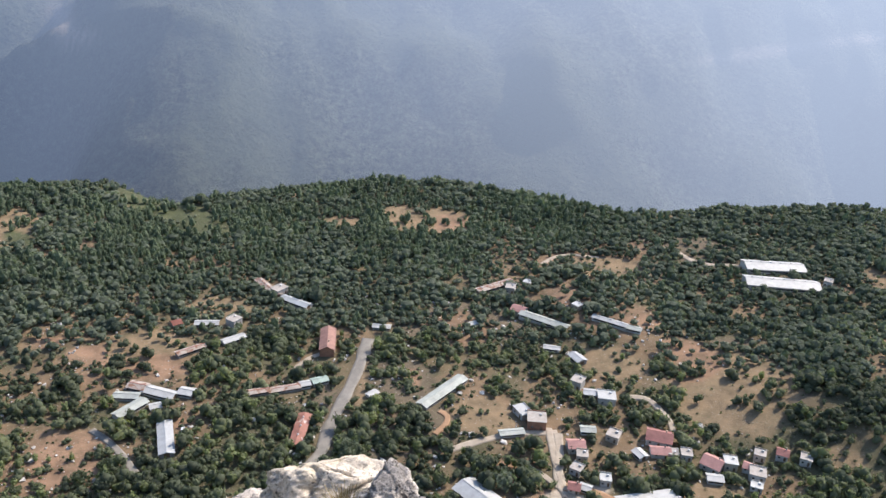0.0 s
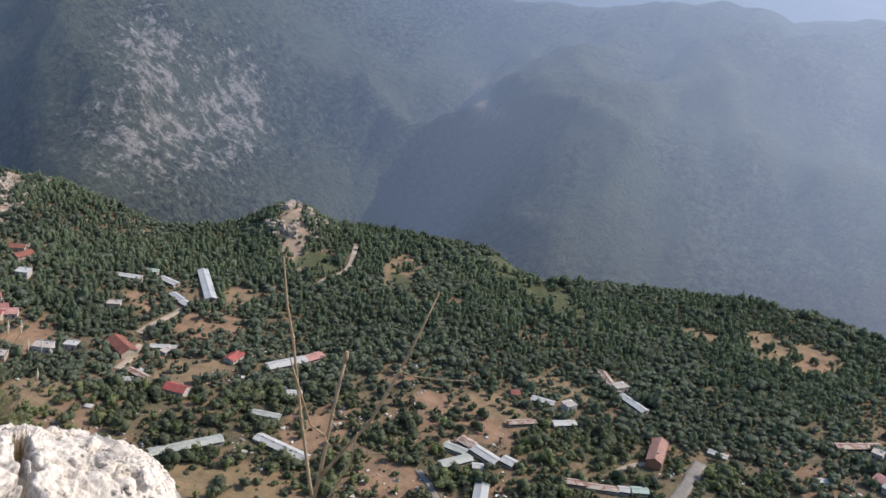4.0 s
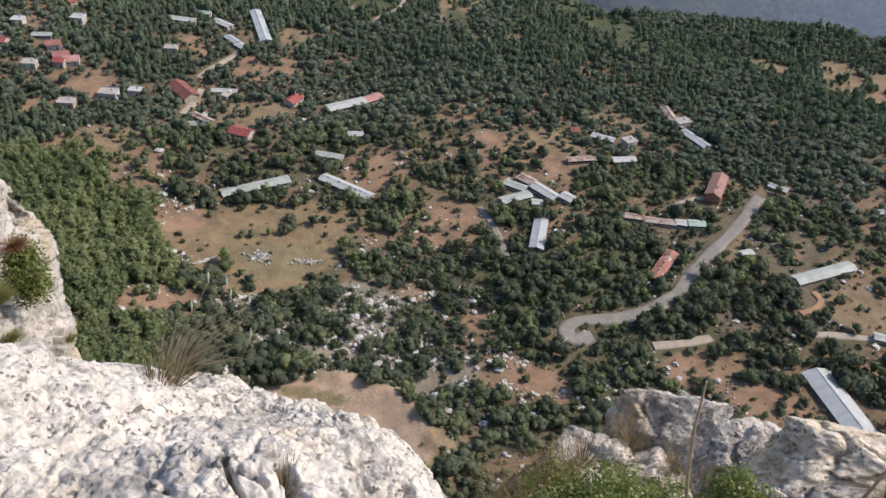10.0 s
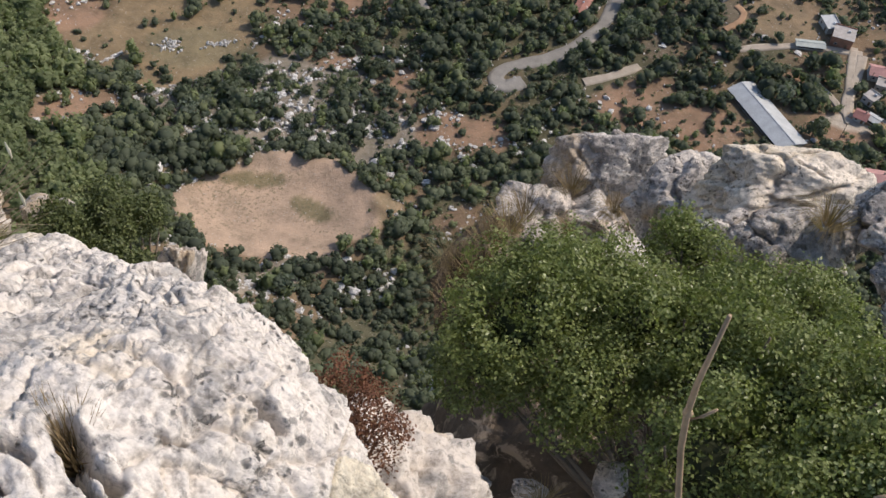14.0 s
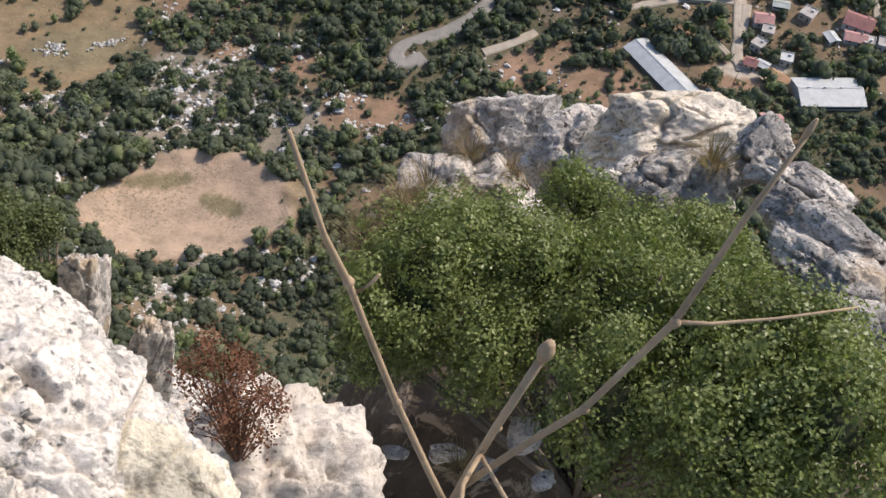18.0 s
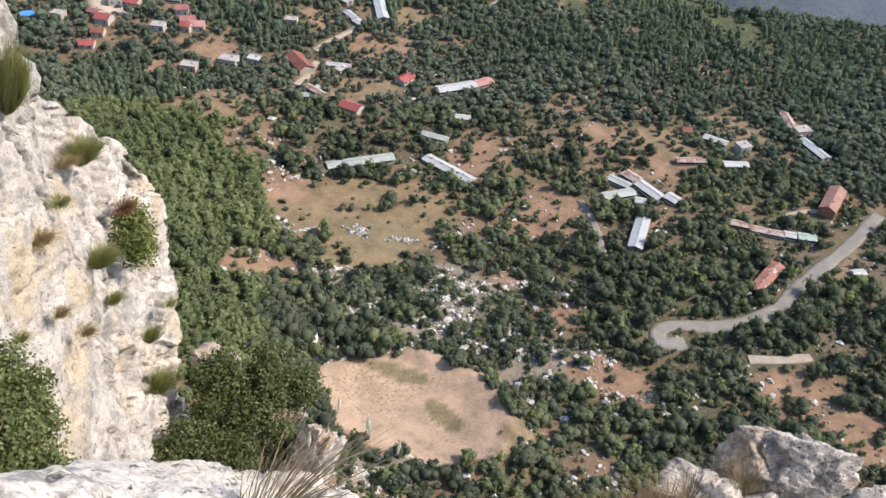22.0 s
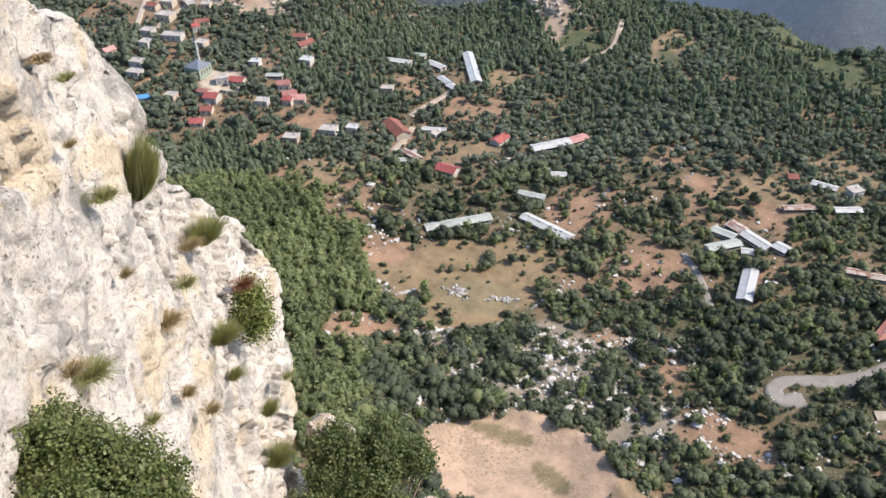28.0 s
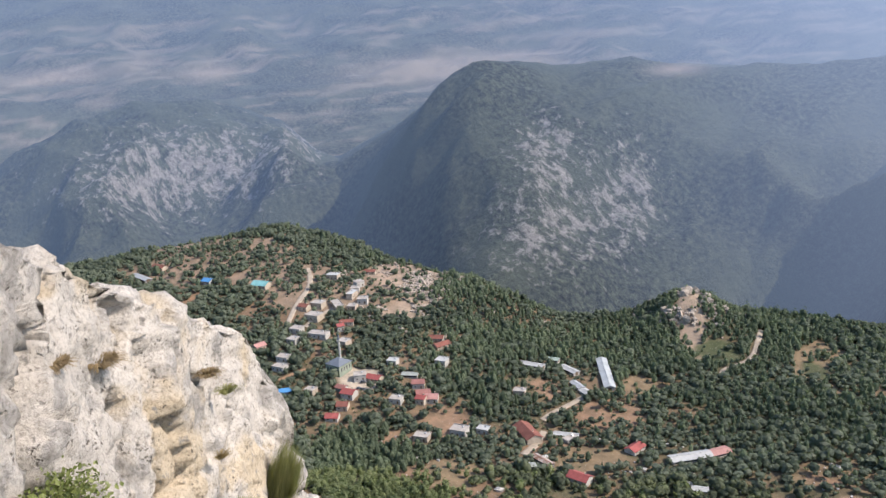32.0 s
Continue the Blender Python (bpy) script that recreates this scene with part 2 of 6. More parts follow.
ROOFS = {
    "white": plain("white_sheet", (0.47, 0.47, 0.45), 0.5, 3, 0.2, 0.0, (0.50, 0.47, 0.42), 0.66),
    "bluewhite": plain("galvanised_sheet", (0.44, 0.46, 0.455), 0.55, 4, 0.2),
    "grey": plain("grey_sheet", (0.42, 0.43, 0.43), 0.5, 3, 0.2),
    "pale": plain("pale_plastic_sheet", (0.40, 0.42, 0.38), 0.6, 5, 0.3, 0.0, (0.24, 0.24, 0.20), 0.6),
    "rust": plain("rusty_sheet", (0.42, 0.36, 0.31), 0.75, 3, 0.35, 0.0, (0.22, 0.12, 0.08), 0.5),
    "redwhite": plain("red_and_white_sheet", (0.34, 0.16, 0.12), 0.7, 4, 0.3, 0.0, (0.50, 0.45, 0.40), 0.6),
    "pink": plain("faded_red_tile", (0.46, 0.25, 0.22), 0.8, 4, 0.25),
    "pinkred": plain("weathered_red_tile", (0.32, 0.15, 0.13), 0.8, 4, 0.3),
    "red": plain("red_tile", (0.34, 0.095, 0.085), 0.75, 4, 0.3),
    "redbrown": plain("brown_red_tile", (0.25, 0.10, 0.075), 0.8, 4, 0.35, 0.0, (0.38, 0.30, 0.25), 0.68),
    "green": plain("green_sheet", (0.36, 0.44, 0.38), 0.6, 4, 0.3),
    "blue": plain("blue_sheet", (0.09, 0.27, 0.52), 0.6, 4, 0.25),
    "teal": plain("teal_sheet", (0.22, 0.46, 0.46), 0.6, 4, 0.25),
    "tower": plain("brick_red_sheet", (0.32, 0.18, 0.145), 0.75, 3, 0.3),
    "darkflat": plain("flat_concrete_roof", (0.42, 0.38, 0.34), 0.9, 3, 0.3),
    "lead": plain("lead_grey_roof", (0.16, 0.18, 0.21), 0.55, 3, 0.25),
}
WALLS = {
    "white": plain("white_plaster", (0.47, 0.45, 0.41), 0.9, 3, 0.25),
    "cream": plain("cream_plaster", (0.46, 0.39, 0.31), 0.9, 3, 0.25),
    "block": plain("bare_block_wall", (0.30, 0.28, 0.26), 0.95, 2, 0.3),
    "brick": plain("hollow_brick_wall", (0.33, 0.17, 0.11), 0.95, 2, 0.3),
    "pistachio": plain("pale_green_plaster", (0.27, 0.31, 0.24), 0.9, 3, 0.2),
}
GLASS = plain("dark_window_glass", (0.03, 0.035, 0.04), 0.15, 1, 0.2)
TIMBER = plain("old_timber", (0.16, 0.11, 0.07), 0.85, 1, 0.4)
METAL = plain("pale_metal", (0.60, 0.60, 0.60), 0.4, 1, 0.15, 0.6)
TARMAC = plain("worn_pale_asphalt", (0.255, 0.235, 0.205), 0.95, 6, 0.25, 0.0, (0.20, 0.185, 0.17), 0.6, 0.05)
DUST = plain("dusty_track", (0.40, 0.34, 0.27), 0.97, 5, 0.25, 0.0, (0.30, 0.235, 0.17), 0.6, 0.08)
SOIL = plain("red_earth_track", (0.36, 0.225, 0.135), 0.97, 5, 0.3, 0.0, (0.27, 0.17, 0.10), 0.6, 0.08)
RED_TWIG = plain("red_brown_twig", (0.17, 0.085, 0.05), 0.85, 0.05, 0.4)
PALE_SEED = plain("pale_seed_head", (0.62, 0.58, 0.42), 0.8, 0.02, 0.3)
STEM = plain("dead_stem", (0.37, 0.265, 0.165), 0.85, 0.05, 0.35)
BARK = plain("grey_bark", (0.16, 0.13, 0.10), 0.95, 0.3, 0.4, 0.0, None, 0.6, 0.02)
HUMUS_AND_SHADE = plain("leaf_litter_and_shade", (0.12, 0.09, 0.062), 0.97, 0.22, 0.5, 0.0, (0.34, 0.26, 0.18), 0.54, 0.05)
CAR_WHITE = plain("white_car_paint", (0.75, 0.75, 0.75), 0.3, 1, 0.05)
RUBBER = plain("black_rubber", (0.03, 0.03, 0.03), 0.8, 1, 0.2)


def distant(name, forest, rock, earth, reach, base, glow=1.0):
    """The backdrop of distance beyond the gorge, haze painted on as a glow: paler the farther off and the nearer to the
    sun.
    """
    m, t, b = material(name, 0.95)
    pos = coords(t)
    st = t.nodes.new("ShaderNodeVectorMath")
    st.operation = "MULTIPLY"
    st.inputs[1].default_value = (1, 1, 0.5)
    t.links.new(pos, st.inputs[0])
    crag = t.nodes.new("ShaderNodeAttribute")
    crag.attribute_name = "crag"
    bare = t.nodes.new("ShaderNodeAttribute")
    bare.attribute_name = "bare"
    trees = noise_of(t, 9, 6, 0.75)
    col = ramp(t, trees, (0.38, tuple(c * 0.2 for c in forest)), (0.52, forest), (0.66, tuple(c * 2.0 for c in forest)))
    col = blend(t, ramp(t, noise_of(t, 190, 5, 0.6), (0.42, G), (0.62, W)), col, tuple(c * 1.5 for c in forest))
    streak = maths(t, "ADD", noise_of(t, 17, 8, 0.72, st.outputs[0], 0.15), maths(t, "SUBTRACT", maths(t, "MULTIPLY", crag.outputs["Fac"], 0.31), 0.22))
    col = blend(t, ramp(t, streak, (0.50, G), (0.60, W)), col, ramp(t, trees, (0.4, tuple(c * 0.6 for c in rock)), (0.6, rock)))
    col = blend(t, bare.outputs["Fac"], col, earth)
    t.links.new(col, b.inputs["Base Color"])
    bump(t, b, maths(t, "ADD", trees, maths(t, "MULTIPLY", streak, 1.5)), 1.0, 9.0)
    # haze as emission, mixed in by distance and bearing to the sun
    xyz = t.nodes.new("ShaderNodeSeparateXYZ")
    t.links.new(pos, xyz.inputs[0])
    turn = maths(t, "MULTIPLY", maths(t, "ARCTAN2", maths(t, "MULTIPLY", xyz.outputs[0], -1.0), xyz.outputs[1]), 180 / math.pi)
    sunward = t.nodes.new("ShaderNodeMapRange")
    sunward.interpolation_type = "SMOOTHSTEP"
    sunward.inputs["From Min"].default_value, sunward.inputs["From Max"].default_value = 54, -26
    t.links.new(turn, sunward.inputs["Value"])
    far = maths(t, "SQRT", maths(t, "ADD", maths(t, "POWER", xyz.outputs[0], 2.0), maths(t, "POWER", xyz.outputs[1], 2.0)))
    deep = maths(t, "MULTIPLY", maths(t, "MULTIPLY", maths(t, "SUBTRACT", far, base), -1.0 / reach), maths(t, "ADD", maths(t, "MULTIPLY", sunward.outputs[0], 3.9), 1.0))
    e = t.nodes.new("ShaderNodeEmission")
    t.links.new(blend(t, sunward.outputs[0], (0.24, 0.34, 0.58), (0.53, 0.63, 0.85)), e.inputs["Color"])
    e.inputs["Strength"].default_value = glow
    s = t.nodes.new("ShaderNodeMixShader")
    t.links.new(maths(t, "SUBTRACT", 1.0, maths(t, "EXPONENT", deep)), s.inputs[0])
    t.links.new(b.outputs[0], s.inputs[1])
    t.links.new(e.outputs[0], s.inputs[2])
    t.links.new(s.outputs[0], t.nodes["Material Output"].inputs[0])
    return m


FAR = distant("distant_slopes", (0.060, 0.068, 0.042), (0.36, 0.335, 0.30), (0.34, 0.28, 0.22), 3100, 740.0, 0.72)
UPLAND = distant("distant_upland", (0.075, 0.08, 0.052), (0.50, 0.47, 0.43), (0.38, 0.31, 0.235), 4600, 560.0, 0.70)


# ---------------------------------------------------------------- building helpers
def mesh_from(name, verts, faces, mats, shade_smooth=False):
    """A mesh from arrays of points and of equal-sized faces (or a list of faces)."""
    me = bpy.data.meshes.new(name)
    me.from_pydata(np.asarray(verts).tolist() if len(verts) < 5000 else verts, [], faces if isinstance(faces, list) else np.asarray(faces))
    for m in mats if isinstance(mats, (list, tuple)) else [mats]:
        me.materials.append(m)
    if shade_smooth:
        me.polygons.foreach_set("use_smooth", np.ones(len(me.polygons), bool))
    me.update()
    return me


def put_float(me, name, values):
    me.attributes.new(name, "FLOAT", "POINT").data.foreach_set("value", np.asarray(values, np.float32))


def put_colour(me, name, rgb):
    rgba = np.concatenate([rgb, np.ones((len(rgb), 1))], 1).astype(np.float32)
    me.color_attributes.new(name, "FLOAT_COLOR", "POINT").data.foreach_set("color", rgba.ravel())


def part(name, me, parent, label="", at=None):
    """Links a mesh as one object under a thing or a part."""
    ob = new(name, me)
    ob.parent = parent
    if at is not None:
        ob.matrix_basis = at
    if label:
        ob["label"] = label
    return ob


def thing(name, label, category, m=None, group=""):
    ob = new(name)
    ob.empty_display_size = 0.2
    if m is not None:
        ob.matrix_basis = m
    return tagged(ob, label, category, group)


def box_mesh(name, mat, sx, sy, sz, x=0.0, y=0.0, z=0.0, bevel=0.0):
    """A box of that size standing on z, edges bevelled."""
    bm = bmesh.new()
    bmesh.ops.create_cube(bm, size=1.0, matrix=Matrix.Translation((x, y, z + sz / 2)) @ Matrix.Diagonal((sx, sy, sz, 1)))
    if bevel:
        bmesh.ops.bevel(bm, geom=bm.edges[:], offset=bevel, segments=1, affect="EDGES")
    me = bpy.data.meshes.new(name)
    bm.to_mesh(me)
    bm.free()
    me.materials.append(mat)
    return me


def tube(points, radii, sides=8):
    """Verts and faces of a tapering tube along points."""
    verts, faces = [], []
    n = len(points)
    for i, (p, r) in enumerate(zip(points, radii)):
        d = (Vector(points[min(i + 1, n - 1)]) - Vector(points[max(i - 1, 0)])).normalized()
        a = d.orthogonal().normalized()
        b = d.cross(a)
        for k in range(sides):
            w = 2 * math.pi * k / sides
            verts.append(Vector(p) + r * (math.cos(w) * a + math.sin(w) * b))
    for i in range(n - 1):
        for k in range(sides):
            k2 = (k + 1) % sides
            faces.append((i * sides + k, i * sides + k2, (i + 1) * sides + k2, (i + 1) * sides + k))
    faces.append(tuple(range(sides))[::-1])
    faces.append(tuple((n - 1) * sides + k for k in range(sides)))
    return [tuple(v) for v in verts], faces


def joined(pieces):
    verts, faces = [], []
    for v, f in pieces:
        o = len(verts)
        verts += list(v)
        faces += [tuple(o + i for i in face) for face in f]
    return verts, faces

# ---------------------------------------------------------------- the lie of the land
def lattice(seed):
    return np.random.default_rng(seed).random((256, 256))


LATTICES = [lattice(s) for s in range(6)]


def value_noise(x, y, size, seed=0):
    """Smooth noise of 0 to 1 with cells of that size."""
    g = LATTICES[seed % 6]
    u, v = np.asarray(x, float) / size + 57.3 * seed, np.asarray(y, float) / size + 91.7 * seed
    i, j = np.floor(u).astype(int), np.floor(v).astype(int)
    a, b = u - i, v - j
    a, b = a * a * (3 - 2 * a), b * b * (3 - 2 * b)
    i0, j0, i1, j1 = i % 256, j % 256, (i + 1) % 256, (j + 1) % 256
    return (g[i0, j0] * (1 - a) + g[i1, j0] * a) * (1 - b) + (g[i0, j1] * (1 - a) + g[i1, j1] * a) * b


def layered(x, y, size, seed=0, octaves=4):
    total, weight = 0.0, 0.0
    for o in range(octaves):
        total = total + value_noise(x, y, size / 2**o, seed + o) * 0.5**o
        weight += 0.5**o
    return total / weight


def smooth(t):
    t = np.clip(t, 0, 1)
    return t * t * (3 - 2 * t)


EDGE_AZ = [-180, -75, -45, -30, -15, -2, 10, 17, 20.5, 29, 38, 43, 47, 52, 57, 62, 70, 85, 180]
EDGE_R = [760, 760, 760, 735, 658, 700, 672, 648, 690, 705, 690, 672, 690, 715, 790, 850, 850, 850, 760]
EDGE_Z = [20, 20, 20, 16, 0, -2, -4, -4, 2, 2, 2, 4, 14, 26, 46, 58, 50, 40, 20]


def ground(x, y):
    """Height of the valley's shelf, the talus under the cliff and the gorge beyond."""
    x, y = np.asarray(x, float), np.asarray(y, float)
    r, az = np.hypot(x, y), np.degrees(np.arctan2(-x, y))
    edge, top = np.interp(az, EDGE_AZ, EDGE_R), np.interp(az, EDGE_AZ, EDGE_Z)
    z = top * smooth((r - 300) / (edge - 300)) ** 1.3
    z = z + 6 * (layered(x, y, 120, 1) - 0.5) * smooth((r - 150) / 200) + 1.6 * (layered(x, y, 28, 2, 3) - 0.5)
    z = z + 26 * np.exp(-(((x - 262) / 75) ** 2 + ((y - 360) / 70) ** 2))          # dark hillock
    z = z + 9 * np.exp(-(((x - 118) / 40) ** 2 + ((y - 470) / 45) ** 2))
    z = z + 24 * np.exp(-(((x + 385) / 34) ** 2 + ((y - 556) / 30) ** 2))          # rock nose at the shelf's edge
    z = z + 14 * np.exp(-(((x + 545) / 60) ** 2 + ((y - 455) / 45) ** 2))          # pale crag over the village
    foot = r * np.sin(np.radians(np.clip(78 - az, 0, 90)))
    z = z + 95 * np.exp(-((foot / 85) ** 1.4)) * smooth((az - 20) / 35) * smooth((r - 40) / 60) * smooth((520 - r) / 160)
    z = z + 130 * np.clip((165 - r) / 165, 0, 1) ** 1.6
    pit = ((x + 122) * 0.97 + (y - 166) * 0.24) / 36, (-(x + 122) * 0.24 + (y - 166) * 0.97) / 26
    q = np.hypot(*pit)
    z = np.where(q < 1.5, z + (8 - z) * smooth((1.5 - q) / 0.5) * 0.8, z) - 3.0 * smooth((1.0 - q) / 0.6) + 1.3 * np.exp(-(((q - 1.02) / 0.09) ** 2))
    fall = np.clip(r - edge, 0, None)
    return z - np.clip(0.75 * fall - 6 * (1 - np.exp(-fall / 18)), 0, 170)

# ---------------------------------------------------------------- clearings, lanes and plots on the shelf
EARTHS = {"wood": (0.092, 0.085, 0.050), "meadow": (0.215, 0.158, 0.092), "soil": (0.255, 0.165, 0.108), "dry": (0.22, 0.162, 0.10),
          "scrub": (0.20, 0.140, 0.095), "crag": (0.33, 0.255, 0.195), "vines": (0.070, 0.082, 0.040), "dust": (0.42, 0.36, 0.29), "turf": (0.185, 0.150, 0.088), "slope": (0.25, 0.185, 0.135), "pit": (0.39, 0.285, 0.205),
          "thin": (0.20, 0.135, 0.088), "stony": (0.135, 0.108, 0.075), "karst": (0.22, 0.19, 0.15), "pines": (0.085, 0.088, 0.048)}
TREES_IN = {"meadow": 0.05, "soil": 0.16, "dry": 0.10, "scrub": 0.45, "crag": 0.12, "vines": 0.12, "dust": 0.0, "turf": 0.015, "slope": 0.30, "pit": 0.0, "thin": 0.50, "stony": 0.58, "karst": 0.46, "pines": 1.0}
CLEARINGS, FOOTPRINTS, LANES = [], [], []


def clearing(kind, x, y, rx, ry, turn):
    CLEARINGS.append((kind, x, y, max(rx, 3), max(ry, 3), radians(turn)))


def lane(kind, width, points):
    LANES.append((kind, width, points))


clearing("pines", -368, 231, 34, 50, 48)
clearing("pines", -270, 212, 21, 62, 57)
clearing("pines", -307, 207, 23, 63, 65)
clearing("pines", -243, 171, 14, 36, 71)
clearing("karst", -156, 220, 48, 27, 48)
clearing("karst", -106, 218, 18, 18, 42)
clearing("karst", -108, 136, 21, 8, 59)
clearing("stony", 13, 343, 25, 19, 30)
clearing("stony", -24, 341, 14, 38, 30)
clearing("stony", -1, 386, 16, 29, 32)
clearing("stony", 29, 449, 37, 30, 33)
clearing("stony", -2, 383, 16, 24, 14)
clearing("stony", 186, 391, 24, 39, -1)
clearing("stony", 185, 554, 48, 36, 11)
clearing("thin", -171, 289, 19, 24, 42)
clearing("thin", -147, 305, 15, 25, 39)
clearing("thin", -247, 230, 13, 15, 52)
clearing("thin", -213, 181, 16, 11, 62)
clearing("thin", -302, 248, 11, 15, 53)
clearing("thin", -341, 250, 16, 14, 51)
clearing("thin", -324, 298, 11, 11, 52)
clearing("thin", -144, 264, 15, 16, 43)
clearing("thin", -112, 255, 8, 10, 41)
clearing("thin", -13, 280, 20, 10, 41)
clearing("thin", -22, 250, 11, 12, 40)
clearing("thin", 6, 275, 13, 12, 41)
clearing("thin", -59, 191, 12, 6, 43)
clearing("thin", -336, 379, 25, 16, 49)
clearing("thin", -158, 286, 21, 19, 33)
clearing("thin", -149, 315, 15, 18, 32)
clearing("thin", -68, 234, 15, 10, 30)
clearing("thin", -1, 282, 13, 16, 32)
clearing("thin", -211, 339, 18, 19, 34)
clearing("thin", -315, 272, 24, 20, 43)
clearing("thin", -337, 429, 16, 21, 42)
clearing("thin", -328, 388, 20, 18, 39)
clearing("thin", 29, 440, 20, 19, 16)
clearing("thin", 128, 451, 32, 16, 15)
clearing("thin", 119, 557, 58, 21, 14)
clearing("thin", -157, 384, 11, 23, 17)
clearing("thin", 109, 482, 21, 22, 10)
clearing("thin", -338, 259, 15, 20, 47)
clearing("thin", -292, 243, 11, 11, 50)
clearing("thin", -327, 380, 22, 19, 42)
clearing("thin", -321, 335, 24, 11, 44)
clearing("thin", -679, 317, 78, 52, 40)
clearing("thin", -585, 303, 30, 34, 43)
clearing("thin", -577, 377, 40, 27, 53)
clearing("thin", -522, 295, 32, 23, 43)
clearing("thin", -395, 304, 21, 20, 48)
clearing("dry", -134, 399, 24, 13, 44)
clearing("dry", -135, 401, 18, 22, 16)
clearing("soil", -207, 330, 18, 16, 42)
clearing("soil", -165, 385, 11, 17, 43)
clearing("soil", -78, 234, 7, 6, 40)
clearing("soil", -62, 232, 8, 6, 41)
clearing("meadow", -214, 244, 41, 35, 54)
clearing("soil", -258, 237, 13, 15, 58)
clearing("soil", -216, 173, 12, 8, 71)
clearing("soil", -207, 324, 15, 14, 46)
clearing("soil", -149, 309, 11, 18, 45)
clearing("soil", -166, 388, 10, 15, 48)
clearing("dry", -140, 394, 17, 20, 48)
clearing("dry", -200, 402, 11, 8, 44)
clearing("dry", -334, 264, 15, 17, 57)
clearing("soil", -293, 261, 9, 10, 57)
clearing("soil", -382, 299, 14, 15, 57)
clearing("dry", -337, 433, 12, 18, 54)
clearing("soil", -329, 388, 21, 21, 50)
clearing("soil", -376, 384, 9, 17, 67)
clearing("dry", -300, 337, 21, 15, 50)
clearing("soil", -82, 233, 11, 8, 46)
clearing("soil", -141, 253, 6, 5, 49)
clearing("dry", -127, 189, 4, 2, 28)
clearing("soil", -70, 235, 14, 7, 18)
clearing("soil", -14, 271, 12, 14, 20)
clearing("soil", 16, 272, 19, 16, 21)
clearing("soil", 71, 293, 15, 9, 20)
clearing("soil", -153, 307, 10, 15, 20)
clearing("soil", -207, 325, 11, 8, 19)
clearing("soil", -219, 177, 10, 13, 34)
clearing("soil", -109, 254, 6, 5, 19)
clearing("dry", -87, 184, 6, 4, 3)
clearing("dry", 170, 378, 28, 37, -11)
clearing("soil", 157, 410, 19, 21, -3)
clearing("dry", 115, 410, 18, 14, -0)
clearing("dry", 203, 318, 10, 9, -10)
clearing("dry", 5, 614, 34, 31, 10)
clearing("soil", 27, 607, 13, 20, 8)
clearing("dry", -55, 601, 14, 9, 7)
clearing("soil", -163, 382, 7, 15, 7)
clearing("dry", -115, 455, 17, 15, 5)
clearing("soil", -133, 383, 16, 13, 5)
clearing("soil", -150, 314, 13, 18, 4)
clearing("soil", -196, 403, 10, 6, 2)
clearing("dry", -279, 558, 15, 37, 11)
clearing("soil", 3, 384, 4, 10, 5)
clearing("dry", 38, 354, 16, 15, 6)
clearing("soil", 97, 476, 8, 14, -16)
clearing("dry", 131, 540, 25, 17, 8)
clearing("soil", 141, 449, 10, 8, 11)
clearing("soil", 49, 313, 5, 9, 2)
clearing("soil", -103, 336, 6, 6, 3)
clearing("dry", -23, 373, 3, 21, 2)
clearing("soil", -664, 257, 13, 39, 40)
clearing("scrub", -689, 316, 38, 50, 39)
clearing("scrub", -596, 340, 42, 32, 49)
clearing("soil", -591, 382, 29, 18, 56)
clearing("crag", -564, 398, 38, 48, 55)
clearing("crag", -370, 539, 11, 60, 38)
clearing("vines", -332, 517, 17, 20, 46)
clearing("vines", -269, 537, 8, 16, 45)
clearing("vines", -184, 610, 23, 60, 49)
clearing("scrub", -790, 296, 19, 14, 32)
clearing("soil", -388, 265, 14, 11, 49)
clearing("scrub", -461, 329, 12, 12, 57)
clearing("dust", -460, 290, 17, 15, 52)
clearing("dust", 78, 300, 15, 5, 17)
clearing("dry", 137, 304, 16, 6, 2)
clearing("dry", 316, 511, 8, 18, -1)
clearing("pit", -122, 166, 35, 25, 14)
clearing("turf", -138, 176, 12, 3, 24)
clearing("turf", -112, 172, 9, 4, -12)
clearing("turf", -200, 238, 20, 13, 30)
clearing("slope", -720, 310, 75, 60, 30)
clearing("slope", -600, 345, 60, 45, 30)
lane("asphalt", 6.5, [(-23, 425), (-26, 395), (-30, 370), (-34, 350), (-36, 334), (-38, 319), (-44, 303), (-53, 290), (-63, 282), (-70, 276), (-72, 269), (-67, 265), (-60, 271)])
lane("dust", 4, [(-36, 280), (-26, 288), (-16, 299)])
lane("dust", 4.5, [(75, 342), (74, 328), (71, 309), (74, 298)])
lane("dust", 3.5, [(23, 326), (37, 333), (51, 339), (75, 343)])
lane("dust", 3.5, [(113, 375), (125, 374), (130, 366), (133, 355), (133, 346)])
lane("soil", 3, [(15, 337), (20, 344), (21, 351), (17, 355)])
lane("dust", 3.5, [(-308, 484), (-313, 496), (-310, 521), (-321, 550), (-332, 574)])
lane("dust", 3.5, [(71, 346), (71, 326), (72, 304), (63, 312), (56, 318)])
lane("soil", 6, [(72, 304), (87, 300), (99, 290)])
lane("dust", 4, [(-350, 351), (-352, 367), (-354, 387), (-355, 401)])
lane("dust", 4, [(-327, 311), (-331, 324), (-340, 342)])
lane("dust", 4, [(-634, 356), (-604, 339), (-580, 312), (-559, 291)])
lane("dust", 3.5, [(-557, 333), (-553, 313), (-546, 299)])
lane("soil", 4, [(-496, 247), (-496, 258), (-494, 269)])
lane("dust", 3, [(-60, 389), (-54, 400), (-48, 406)])
lane("asphalt", 3.5, [(-145, 329), (-132, 319), (-116, 301)])
lane("dust", 4, [(191, 564), (198, 547), (210, 540), (231, 537)])
